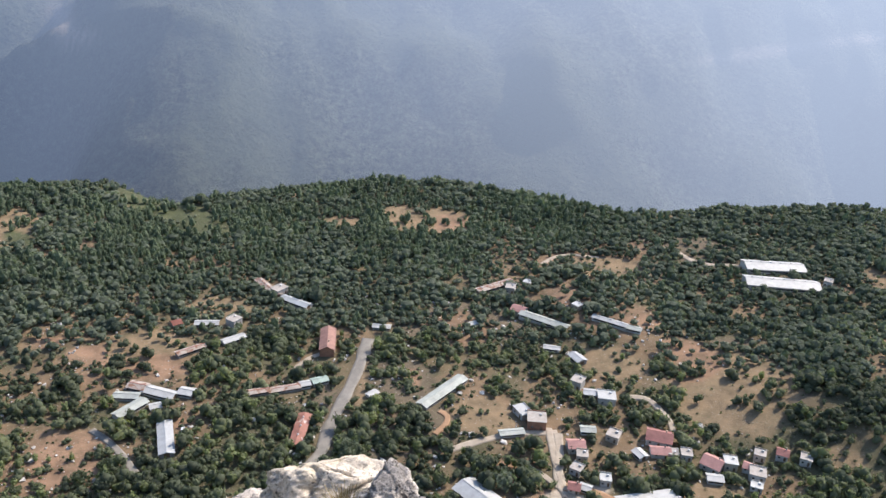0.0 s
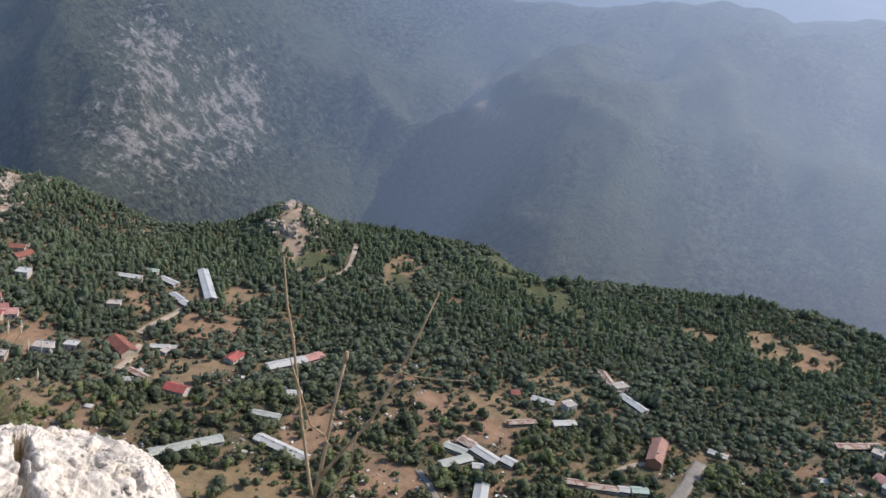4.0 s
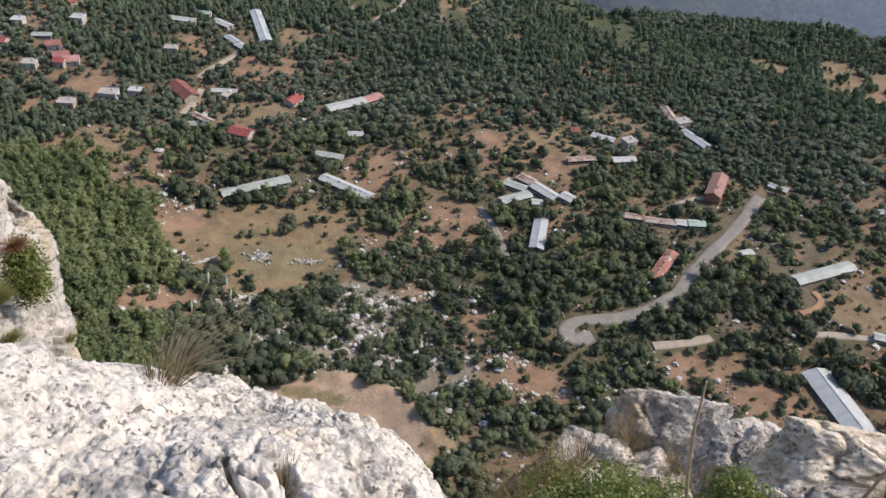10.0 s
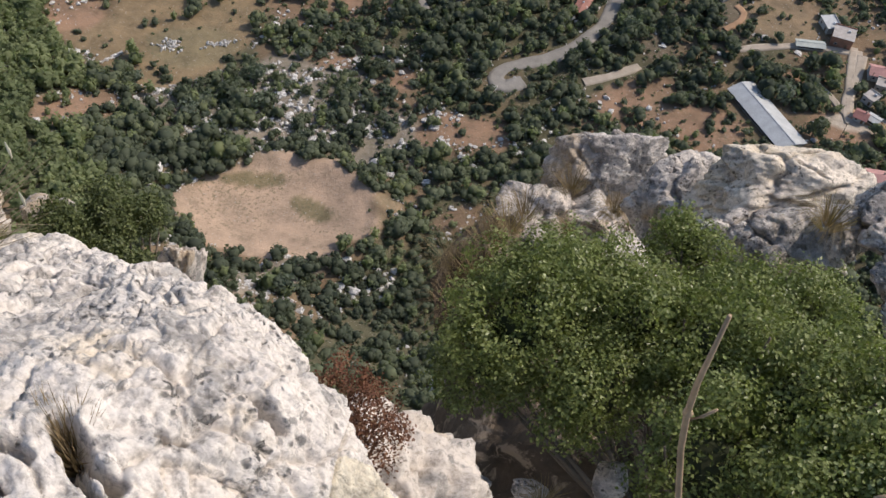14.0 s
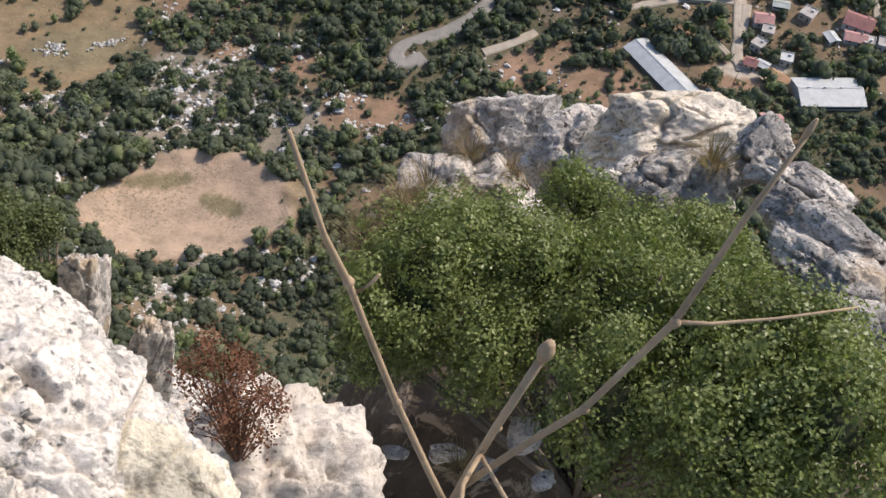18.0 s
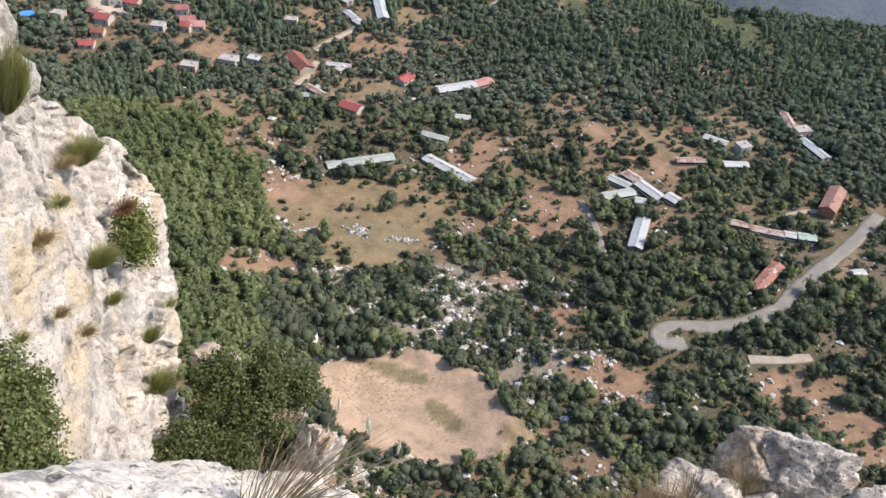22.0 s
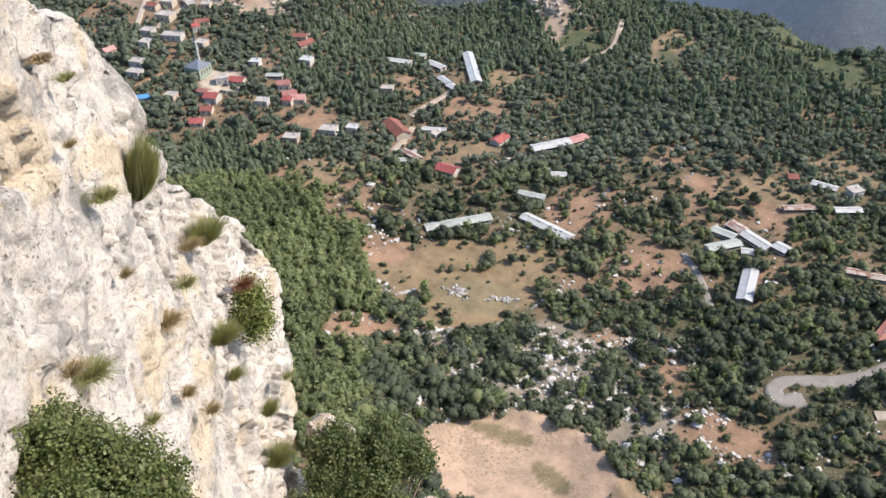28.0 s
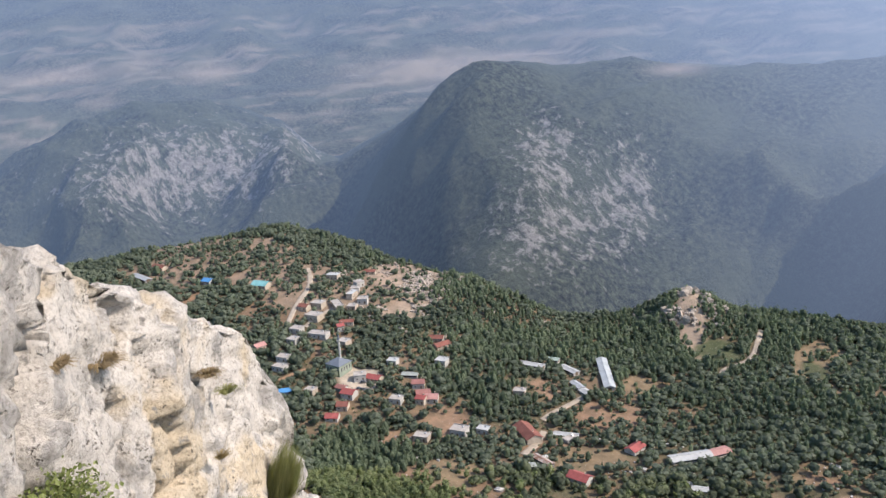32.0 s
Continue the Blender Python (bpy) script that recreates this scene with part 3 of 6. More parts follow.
lane("dust", 3, [(90, 536), (109, 556), (133, 554)])


def inside(c, x, y):
    """About 1 inside a clearing, 0 outside, with a ragged rim."""
    _, cx, cy, rx, ry, w = c
    u, v = (x - cx) * math.cos(w) + (y - cy) * math.sin(w), -(x - cx) * math.sin(w) + (y - cy) * math.cos(w)
    q = np.hypot(u / rx, v / ry) + min(0.9, 0.35 + 0.02 * min(rx, ry)) * (layered(x, y, 22, 3, 4) - 0.5)
    return smooth((1.12 - q) / 0.22)


def earth_at(x, y):
    """Base colour of the soil, and how freely trees grow."""
    r = np.hypot(x, y)
    col = np.ones((len(x), 3)) * EARTHS["wood"]
    open_ground = np.maximum(smooth((layered(x, y, 46, 4, 4) - 0.515) / 0.10), 0.45 * smooth((layered(x, y, 34, 3, 4) - 0.545) / 0.09))
    col += (np.array([0.195, 0.135, 0.085]) - col) * (open_ground * 0.85)[:, None]
    open_ground = open_ground * (0.35 + 0.65 * smooth((r - 225) / 40))
    trees = 1.0 - 0.42 * open_ground * smooth((620 - r) / 120)
    for c in CLEARINGS:
        k = inside(c, x, y)
        tone = np.array(EARTHS[c[0]])
        col += (tone - col) * k[:, None]
        trees += (TREES_IN[c[0]] - trees) * k
    return col, trees


# ---------------------------------------------------------------- the ground, one sheet
def polar(azs, rs):
    a, r = np.meshgrid(np.radians(azs), rs)
    return -(r * np.sin(a)).ravel(), (r * np.cos(a)).ravel()


def grid_faces(rows, cols, closed=False):
    i, j = np.meshgrid(np.arange(rows - 1), np.arange(cols if closed else cols - 1), indexing="ij")
    k = (j + 1) % cols
    return np.stack([i * cols + j, i * cols + k, (i + 1) * cols + k, (i + 1) * cols + j], -1).reshape(-1, 4)[:, ::-1]


azs = np.concatenate([np.arange(-180, -48, 6.0), np.arange(-48, 88, 0.38), np.arange(88, 180, 6.0)])
rs = [14.0]
while rs[-1] < 900:
    rs.append(rs[-1] + 1.2 + 0.0042 * rs[-1])
rs = np.array(rs + [950, 1050, 1300, 1800, 2600, 3600, 4900])
gx, gy = polar(azs, rs)
gz = ground(gx, gy) + 0.5 * (layered(gx, gy, 5, 5, 2) - 0.5)
me = mesh_from("ground", np.stack([gx, gy, gz], 1), grid_faces(len(rs), len(azs), True), EARTH, True)
put_colour(me, "earth", earth_at(gx, gy)[0])
tagged(new("ground", me), "wooded valley shelf of red-brown earth and dry meadow below a cliff", "ground", kind="structure")


def spline(points, step=2.0):
    """Points every step metres on a smooth line through the given ones."""
    p = np.array([points[0], *points, points[-1]], float)
    out = []
    for a, b, c, d in zip(p, p[1:], p[2:], p[3:]):
        n = max(2, int(np.hypot(*(c - b)) / step))
        for t in np.linspace(0, 1, n, endpoint=False):
            out.append(0.5 * (2 * b + (c - a) * t + (2 * a - 5 * b + 4 * c - d) * t * t + (3 * b - a - 3 * c + d) * t**3))
    return np.array(out + [p[-1]])


def lane_mesh(width, points):
    c = spline(points)
    d = np.gradient(c, axis=0)
    d /= np.maximum(np.hypot(d[:, 0], d[:, 1]), 1e-6)[:, None]
    side = np.stack([-d[:, 1], d[:, 0]], 1)
    rows = []
    wob = 0.25 * width * (value_noise(c[:, 0], c[:, 1], 9, 2) - 0.5)
    for k in (-0.56, -0.5, -0.25, 0, 0.25, 0.5, 0.56):
        p = c + side * (k * width + wob * (1 if k > 0 else -1) * (abs(k) > 0.3))[:, None]
        rows.append(p)
    mid = ground(c[:, 0], c[:, 1]) + 0.5 * (layered(c[:, 0], c[:, 1], 5, 5, 2) - 0.5)
    v = []
    for n, p in enumerate(rows):
        z = np.maximum(mid, ground(p[:, 0], p[:, 1]) + 0.25) + (0.22 if 0 < n < 6 else -0.6)
        v.append(np.column_stack([p, z]))
    return np.concatenate(v), grid_faces(7, len(c))[:, ::-1]


for kind, width, points in LANES:
    v, f = lane_mesh(width, points)
    me = mesh_from("lane", v, f, {"asphalt": TARMAC, "dust": DUST, "soil": SOIL}[kind], True)
    word = {"asphalt": "worn pale asphalt valley road with dusty verges", "dust": "pale dusty village track through the trees", "soil": "bare red earth track on the valley shelf"}[kind]
    tagged(new("road" if kind == "asphalt" else "track", me), word, "road", kind="structure")


# ---------------------------------------------------------------- far mountains, beyond the gorge
def slope_sheet(name, label, az0, az1, r0, r1, foot, crest_az, crest_el, back, seed, crag_fn, bare_fn, mat, relief=1.0, spurs=None):
    azs, rs = np.arange(az0, az1, 0.3 if r1 < 3000 else 0.7), np.concatenate([np.linspace(r0, r1, 96), np.linspace(r1 + 25, r1 + back, 14)])
    x, y = polar(azs, rs)
    r, az = np.hypot(x, y), np.degrees(np.arctan2(-x, y))
    el = np.interp(az, crest_az, crest_el)
    top = 250 + r1 * np.tan(np.radians(el))
    t = np.clip((r - r0) / (r1 - r0), 0, 1)
    bend = 90 * (layered(x, y, 500, seed + 3, 3) - 0.5)
    ridge = 1 - np.abs(2 * layered(x + bend, y + bend, 420, seed, 4) - 1) * 1.6
    spur = 1 - np.abs(2 * layered(x - bend, y * 0.55, 170, seed + 1, 4) - 1) * 1.5
    z = foot + (top - foot) * (0.25 * t + 0.75 * smooth(t * 0.93 + 0.07))
    calm = np.sin(np.pi * np.clip(t * 0.94 + 0.03, 0, 1))
    z = z + relief * (105 * (ridge - 0.55) * calm + 55 * (spur - 0.5) * (0.15 + calm) + 20 * (layered(x, y, 60, seed + 2, 4) - 0.5))
    z = z + spur_height(x, y, az, spurs) * np.sin(np.pi * np.clip(0.16 + 0.84 * t, 0, 1)) ** 0.8 if spurs else z
    z = z - np.clip(r - r1, 0, None) * 0.10
    me = mesh_from(name, np.stack([x, y, z], 1), grid_faces(len(rs), len(azs)), mat, True)
    elev = np.degrees(np.arctan2(z - 250, r))
    put_float(me, "crag", crag_fn(az, elev))
    put_float(me, "bare", bare_fn(az, elev, x, y))
    return tagged(new(name, me), label, "mountain", kind="structure")


def spur_height(x, y, az, spurs):
    """Height of the great spurs at a bearing, rounded along the ridges and in the ravines."""
    bent = az + 5.0 * (layered(x, y, 260, 4, 4) - 0.5)
    return sum(np.interp(bent + d, *spurs) for d in (-2.4, -1.2, 0, 1.2, 2.4)) / 5


def spot(az, el, a, e, ra, re):
    return np.exp(-(((az - a) / ra) ** 2 + ((el - e) / re) ** 2))


def crag_right(az, el):
    k = 0.75 * spot(az, el, 44.0, -8.0, 3.2, 3.2) + 0.85 * spot(az, el, 44.5, -14.5, 6.5, 4.5) + 0.6 * spot(az, el, 38.5, -11, 2.2, 5.0) + 0.3 * spot(az, el, 34, -12, 4.0, 4.0)
    return np.clip(k + 0.25 * spot(az, el, 2, -14, 6, 3) + 0.25 * spot(az, el, 14, -10, 6, 4), 0, 1)


def crag_left(az, el):
    return np.clip(1.0 * spot(az, el, 68, -8.5, 10, 4) + 0.5 * spot(az, el, 59.5, -6.5, 2, 1.5), 0, 1.1)


def bare_right(az, el, x, y):
    k = spot(az, el, 35.5, -4.0, 1.6, 0.35) + spot(az, el, 22.5, -9.8, 0.7, 1.2) + spot(az, el, 21.5, -10.8, 0.9, 0.4)
    k = k + 0.9 * np.exp(-(((el + 7.6 + 0.27 * (az + 28)) / 0.35) ** 2)) * smooth((-17 - az) / 3)
    return np.clip(k * (0.4 + layered(x, y, 60, 2)), 0, 1)


def bare_left(az, el, x, y):
    return np.zeros(len(az))


def bare_upland(az, el, x, y):
    k = 1.3 * spot(az, el, 50.0, -3.1, 5.5, 0.8) + spot(az, el, 65.5, -2.4, 1.6, 0.45) + 0.8 * spot(az, el, 74, -2.0, 5, 0.5)
    k = k + 0.45 * smooth((layered(az * 30, el * 420, 90, 3, 5) - 0.50) / 0.16) * (el < 0.8)
    return np.clip(k * (0.5 + 0.9 * layered(x, y, 160, 1)), 0, 0.8)


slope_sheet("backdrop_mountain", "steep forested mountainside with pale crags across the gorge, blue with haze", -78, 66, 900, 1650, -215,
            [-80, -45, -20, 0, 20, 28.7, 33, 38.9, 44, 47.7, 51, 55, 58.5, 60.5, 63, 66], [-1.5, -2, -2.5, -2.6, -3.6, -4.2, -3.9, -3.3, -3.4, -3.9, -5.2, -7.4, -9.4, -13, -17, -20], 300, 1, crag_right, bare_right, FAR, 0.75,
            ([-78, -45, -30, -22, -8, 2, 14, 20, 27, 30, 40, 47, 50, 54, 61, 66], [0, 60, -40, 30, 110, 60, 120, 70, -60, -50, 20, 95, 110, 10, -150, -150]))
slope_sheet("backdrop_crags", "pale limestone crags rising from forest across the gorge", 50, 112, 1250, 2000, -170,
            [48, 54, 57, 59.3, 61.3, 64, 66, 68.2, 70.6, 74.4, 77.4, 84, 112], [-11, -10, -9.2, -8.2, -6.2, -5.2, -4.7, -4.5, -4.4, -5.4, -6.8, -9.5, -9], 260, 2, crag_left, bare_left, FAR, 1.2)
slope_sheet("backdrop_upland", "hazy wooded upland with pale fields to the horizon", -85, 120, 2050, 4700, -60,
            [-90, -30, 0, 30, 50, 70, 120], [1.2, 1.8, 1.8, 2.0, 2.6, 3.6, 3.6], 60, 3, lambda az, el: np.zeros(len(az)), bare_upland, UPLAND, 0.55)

# ---------------------------------------------------------------- trees and scrub
def ball(level):
    bm = bmesh.new()
    bmesh.ops.create_icosphere(bm, subdivisions=level, radius=1.0)
    v, f = np.array([p.co[:] for p in bm.verts]), np.array([[p.index for p in q.verts] for q in bm.faces])
    bm.free()
    return v, f


BALL0, BALL1, BALL2 = ball(1), ball(2), ball(3)


def crown(seed, lobes, leaves, size, conical=False, core=0.80):
    """A crown about 1 wide: lumpy dark cores, with many small ragged leaf clumps standing off them."""
    g = np.random.default_rng(seed)
    verts, faces, n = [], [], 0
    centres = []
    for k in range(lobes):
        if conical and lobes == 1:
            centres.append((np.array([0, 0, 0.62]), np.array([0.34, 0.34, 0.62])))
        elif conical:
            h = (k + 0.5) / lobes
            w = 2.4 * k
            centres.append((np.array([0.16 * math.cos(w) * (1 - h), 0.16 * math.sin(w) * (1 - h), 0.25 + 1.15 * h]), np.array([0.46, 0.46, 0.34]) * (1.12 - 0.85 * h)))
        else:
            w, d = 2.4 * k + g.random(), 0.30 * math.sqrt(k / max(1, lobes - 1)) if lobes > 1 else 0
            centres.append((np.array([d * math.cos(w), d * math.sin(w), 0.38 + 0.22 * g.random() - 0.25 * d]), np.array([0.33, 0.33, 0.30]) * (0.75 + 0.5 * g.random())))
    for c, s in centres if core else ():
        v, f = BALL0
        p = v * s * core * (0.78 + 0.45 * g.random((len(v), 1)))
        if conical:
            p[:, :2] *= 1 - 0.45 * v[:, 2:]
        p = c + p
        verts.append(p)
        faces.append(f + n)
        n += len(v)
    for k in range(leaves):
        c, s = centres[k % len(centres)]
        d = g.normal(size=3)
        d[2] = abs(d[2]) * 0.9 - 0.25
        d /= np.linalg.norm(d)
        p = c + d * s * (0.82 + 0.35 * g.random() if core else 0.45 + 0.65 * g.random())
        a = np.cross(d, g.normal(size=3))
        a /= np.linalg.norm(a)
        b = np.cross(d, a) + 0.7 * d * g.normal()
        h = size * (0.6 + 0.8 * g.random())
        verts.append(np.array([p - a * h - b * h * 0.5, p + a * h - b * h * 0.5, p + b * h + d * h * 0.3]))
        faces.append(np.array([[n, n + 1, n + 2]]))
        n += 3
    return np.concatenate(verts), np.concatenate(faces)


def scattered(name, mat, templates, spots, scales, turns, squash, tints, seed=0, soft=True):
    """One mesh of many plants: each spot takes a template, a size, a turn and a tint."""
    g = np.random.default_rng(seed)
    pick = g.integers(0, len(templates), len(spots))
    vs, fs, ts, n = [], [], [], 0
    for k, (v, f) in enumerate(templates):
        i = np.nonzero(pick == k)[0]
        c, s = np.cos(turns[i])[:, None], np.sin(turns[i])[:, None]
        x, y, z = v[None, :, 0] * scales[i, None], v[None, :, 1] * scales[i, None], v[None, :, 2] * scales[i, None] * squash[i, None]
        p = np.stack([x * c - y * s, x * s + y * c, z], -1) + spots[i][:, None]
        vs.append(p.reshape(-1, 3))
        fs.append((f[None] + (np.arange(len(i)) * len(v))[:, None, None] + n).reshape(-1, 3))
        ts.append(np.repeat(tints[i], len(v)))
        n += len(i) * len(v)
    v, f, t = np.concatenate(vs), np.concatenate(fs), np.concatenate(ts)
    me = bpy.data.meshes.new(name)
    me.vertices.add(len(v))
    me.vertices.foreach_set("co", v.ravel())
    me.loops.add(f.size)
    me.loops.foreach_set("vertex_index", f.ravel().astype(np.int32))
    me.polygons.add(len(f))
    me.polygons.foreach_set("loop_start", np.arange(0, f.size, 3, dtype=np.int32))
    me.polygons.foreach_set("use_smooth", np.full(len(f), soft))
    me.materials.append(mat)
    me.update(calc_edges=True)
    put_float(me, "tint", t)
    return new(name, me)


ROUND = [crown(10 + k, 3, 40, 0.085, False, 0.86) for k in range(6)]
ROUND_NEAR = [crown(20 + k, 5, 84, 0.058, False, 0.84) for k in range(6)]
ROUND_FAR = [crown(30 + k, 1, 13, 0.15, False, 1.12) for k in range(6)]
CONES = [crown(50 + k, 1, 34, 0.12, True, 0.85) for k in range(4)]
CONES_FAR = [crown(60 + k, 1, 14, 0.11, True, 0.95) for k in range(4)]
LOW = [crown(70 + k, 1, 16, 0.19, False, 0.0) for k in range(4)]

rng = np.random.default_rng(5)


def wild(count, az0, az1, r0, r1):
    a, r = np.radians(rng.uniform(az0, az1, count)), np.sqrt(rng.uniform(r0**2, r1**2, count))
    return -r * np.sin(a), r * np.cos(a)


def free_of(x, y, grow=1.0):
    """False where a house or a lane stands."""
    ok = np.ones(len(x), bool)
    for fx, fy, half, wide, w in FOOTPRINTS:
        u, v = (x - fx) * math.cos(w) + (y - fy) * math.sin(w), -(x - fx) * math.sin(w) + (y - fy) * math.cos(w)
        ok &= (np.abs(u) > half + 1.6 * grow) | (np.abs(v) > wide + 1.6 * grow)
        near = (u * 0 + 1 > 0) & (np.hypot(x, y) < np.hypot(fx, fy)) & (np.abs(u) < half + 2) & (np.abs(v) < wide + 2.6 * grow)
        ok &= ~near
    for _, width, points in LANES:
        for px, py in spline(points, 3.0):
            ok &= np.hypot(x - px, y - py) > width * 0.5 + 1.4 * grow
    return ok


def spaced(x, y, gap):
    """Drops plants that stand closer than about gap to an earlier one."""
    cells, keep = {}, np.zeros(len(x), bool)
    for i, (a, b) in enumerate(zip(x, y)):
        k = (int(a // gap[i]), int(b // gap[i]), round(gap[i]))
        if k not in cells:
            cells[k] = True
            keep[i] = True
    return keep


def pine_share(x, y):
    r, az = np.hypot(x, y), np.degrees(np.arctan2(-x, y))
    slope = smooth((az - 49) / 4) * smooth((foot_of(x, y) < 190) * (1.0)) * smooth((430 - r) / 60)
    for c in CLEARINGS:
        if c[0] == "pines":
            slope = np.maximum(slope, inside(c, x, y))
    rim = 0.75 * smooth((r - 470) / 90) * smooth((az + 20) / 10) * smooth((58 - az) / 8)
    return np.clip(slope + rim * smooth((layered(x, y, 70, 2) - 0.35) / 0.2) + 0.08, 0, 1)


def foot_of(x, y):
    return np.hypot(x, y) * np.sin(np.radians(np.clip(78 - np.degrees(np.arctan2(-x, y)), 0, 90)))


def plant_all():
    x, y = wild(190000, -40, 80, 105, 890)
    r, az = np.hypot(x, y), np.degrees(np.arctan2(-x, y))
    edge = np.interp(az, EDGE_AZ, EDGE_R)
    _, likely = earth_at(x, y)
    village = spot2(x, y, -450, 300, 150, 90) + spot2(x, y, 120, 350, 90, 50)
    pines = pine_share(x, y)
    clump = 0.26 + 1.2 * smooth((layered(x, y, 17, 1, 4) - 0.405) / 0.15)
    glade = 1 - 0.62 * smooth((layered(x, y, 34, 3, 4) - 0.545) / 0.09)
    likely = likely * (1 - 0.25 * np.clip(village, 0, 1)) * np.where(likely > 0.9, np.maximum(clump, np.maximum(smooth((r - 400) / 60) * glade, pines)), clump)
    keep = (rng.random(len(x)) < likely) & (r < edge + 26)
    x, y, pines = x[keep], y[keep], pines[keep]
    open_land = earth_at(x, y)[1]
    far_off = np.hypot(x, y) > 400
    keep = spaced(x, y, np.where(pines > 0.8, 2.35, np.where(far_off, 3.0, np.where(open_land < 0.6, 2.7, 2.9))))
    x, y, pines, open_land = x[keep], y[keep], pines[keep], open_land[keep]
    keep = free_of(x, y)
    x, y, pines, open_land = x[keep], y[keep], pines[keep], open_land[keep]
    pine = rng.random(len(x)) < pines
    r = np.hypot(x, y)
    spots = np.stack([x, y, ground(x, y) - 0.3], 1)
    size = np.where(pine, rng.gamma(14.0, 0.30, len(x)).clip(2.4, 7.0), rng.gamma(3.0, 1.25, len(x)).clip(1.3, 8.5))
    size = np.where((r > 400) & ~pine, rng.gamma(9.0, 0.49, len(x)).clip(2.4, 8.0), size)
    size *= np.where(open_land < 0.6, 0.92, 1.0) * (0.8 + 0.5 * layered(x, y, 45, 5, 2))
    squash = np.where(pine, rng.uniform(0.75, 1.15, len(x)), rng.uniform(0.75, 1.25, len(x)))
    turn, tint = rng.uniform(0, 6.28, len(x)), np.clip(0.38 + 1.9 * (layered(x, y, 30, 2, 3) - 0.5) + rng.normal(0, 0.24, len(x)), 0, 1)
    close = r < 430
    single = np.zeros(len(x), bool)
    single[np.nonzero(~pine & (r < 330) & (size > 2.2) & (open_land < 0.62))[0][:260]] = True
    grow_singly(spots[single], size[single], squash[single], turn[single])
    pine_or_single = pine | single
    for name, label, mat, sel, sets in (
            ("oak_wood", "dense dark green oak and carob trees over the near valley shelf", OAK, ~pine_or_single & close & (r > 245), ROUND),
            ("shelf_edge_wood", "rounded green and dark oak and carob trees round the earth pit", OAK, ~pine_or_single & (r <= 245), ROUND_NEAR),
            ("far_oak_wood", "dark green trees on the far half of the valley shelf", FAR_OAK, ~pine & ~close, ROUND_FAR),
            ("pine_slope", "young bright green pines packed on the talus slope", TALUS_PINE, pine & close, CONES),
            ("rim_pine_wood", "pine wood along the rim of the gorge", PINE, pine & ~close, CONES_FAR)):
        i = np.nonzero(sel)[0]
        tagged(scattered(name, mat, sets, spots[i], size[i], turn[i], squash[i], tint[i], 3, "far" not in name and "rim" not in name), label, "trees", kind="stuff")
    x, y = wild(36000, -40, 76, 100, 600)
    keep = (rng.random(len(x)) < 0.35 + 0.65 * smooth((420 - np.hypot(x, y)) / 160)) & free_of(x, y, 0.5)
    _, likely = earth_at(x, y)
    keep &= rng.random(len(x)) < np.clip(likely * 0.95 + 0.10, 0, 1) * (likely > 0.01)
    x, y = x[keep], y[keep]
    tagged(scattered("low_scrub", OAK, LOW, np.stack([x, y, ground(x, y) - 0.15], 1), rng.gamma(3.0, 0.55, len(x)).clip(0.6, 3.2), rng.uniform(0, 6.28, len(x)),
                     rng.uniform(0.5, 0.9, len(x)), rng.uniform(0.1, 1.0, len(x)), 4), "low grey-green thorny scrub between the trees", "scrub", kind="stuff")


def grow_singly(spots, sizes, squash, turns):
    """Trees and shrubs that stand alone on open ground, each with its trunk and crown."""
    crowns, trunks = [], []
    for k in range(6):
        v, f = crown(200 + k, 4 + k % 2, 190, 0.075, False, 0.62)
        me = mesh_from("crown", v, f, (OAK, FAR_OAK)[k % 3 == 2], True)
        put_float(me, "tint", np.full(len(v), 0.15 + 0.14 * k))
        crowns.append(me)
        trunks.append(mesh_from("trunk", *joined([tube([(0, 0, -0.1), (0.02, 0.01, 0.16), (0.05 * (k - 2.5) / 2.5, 0.03, 0.42)], [0.045, 0.034, 0.018], 7), tube([(0.015, 0.01, 0.14), (0.13, -0.06, 0.40)], [0.024, 0.010], 6),
                                                  tube([(0.015, 0.01, 0.16), (-0.12, 0.07, 0.44)], [0.022, 0.010], 6)]), BARK, True))
    for k, (p, s, q, w) in enumerate(zip(spots, sizes, squash, turns)):
        words = "low rounded evergreen shrub on open red earth" if s < 3.6 else "rounded dark green oak standing on open ground"
        top = thing("shrub" if s < 3.6 else "oak_tree", words, "shrub" if s < 3.6 else "tree", Matrix.Translation(Vector(p)) @ Matrix.Rotation(w, 4, "Z") @ Matrix.Diagonal((s, s, s * q, 1)), "single trees of the shelf")
        part("trunk", trunks[k % 6], top)
        part("crown", crowns[k % 6], top)


def spot2(x, y, a, b, ra, rb):
    return np.exp(-(((x - a) / ra) ** 2 + ((y - b) / rb) ** 2))


def boulder_shape(seed, level=0):
    g = np.random.default_rng(seed)
    v, f = BALL0 if level == 0 else BALL1
    p = v * (0.45 + 0.65 * g.random((len(v), 1))) * (1, 0.75, 0.6)
    return p, f


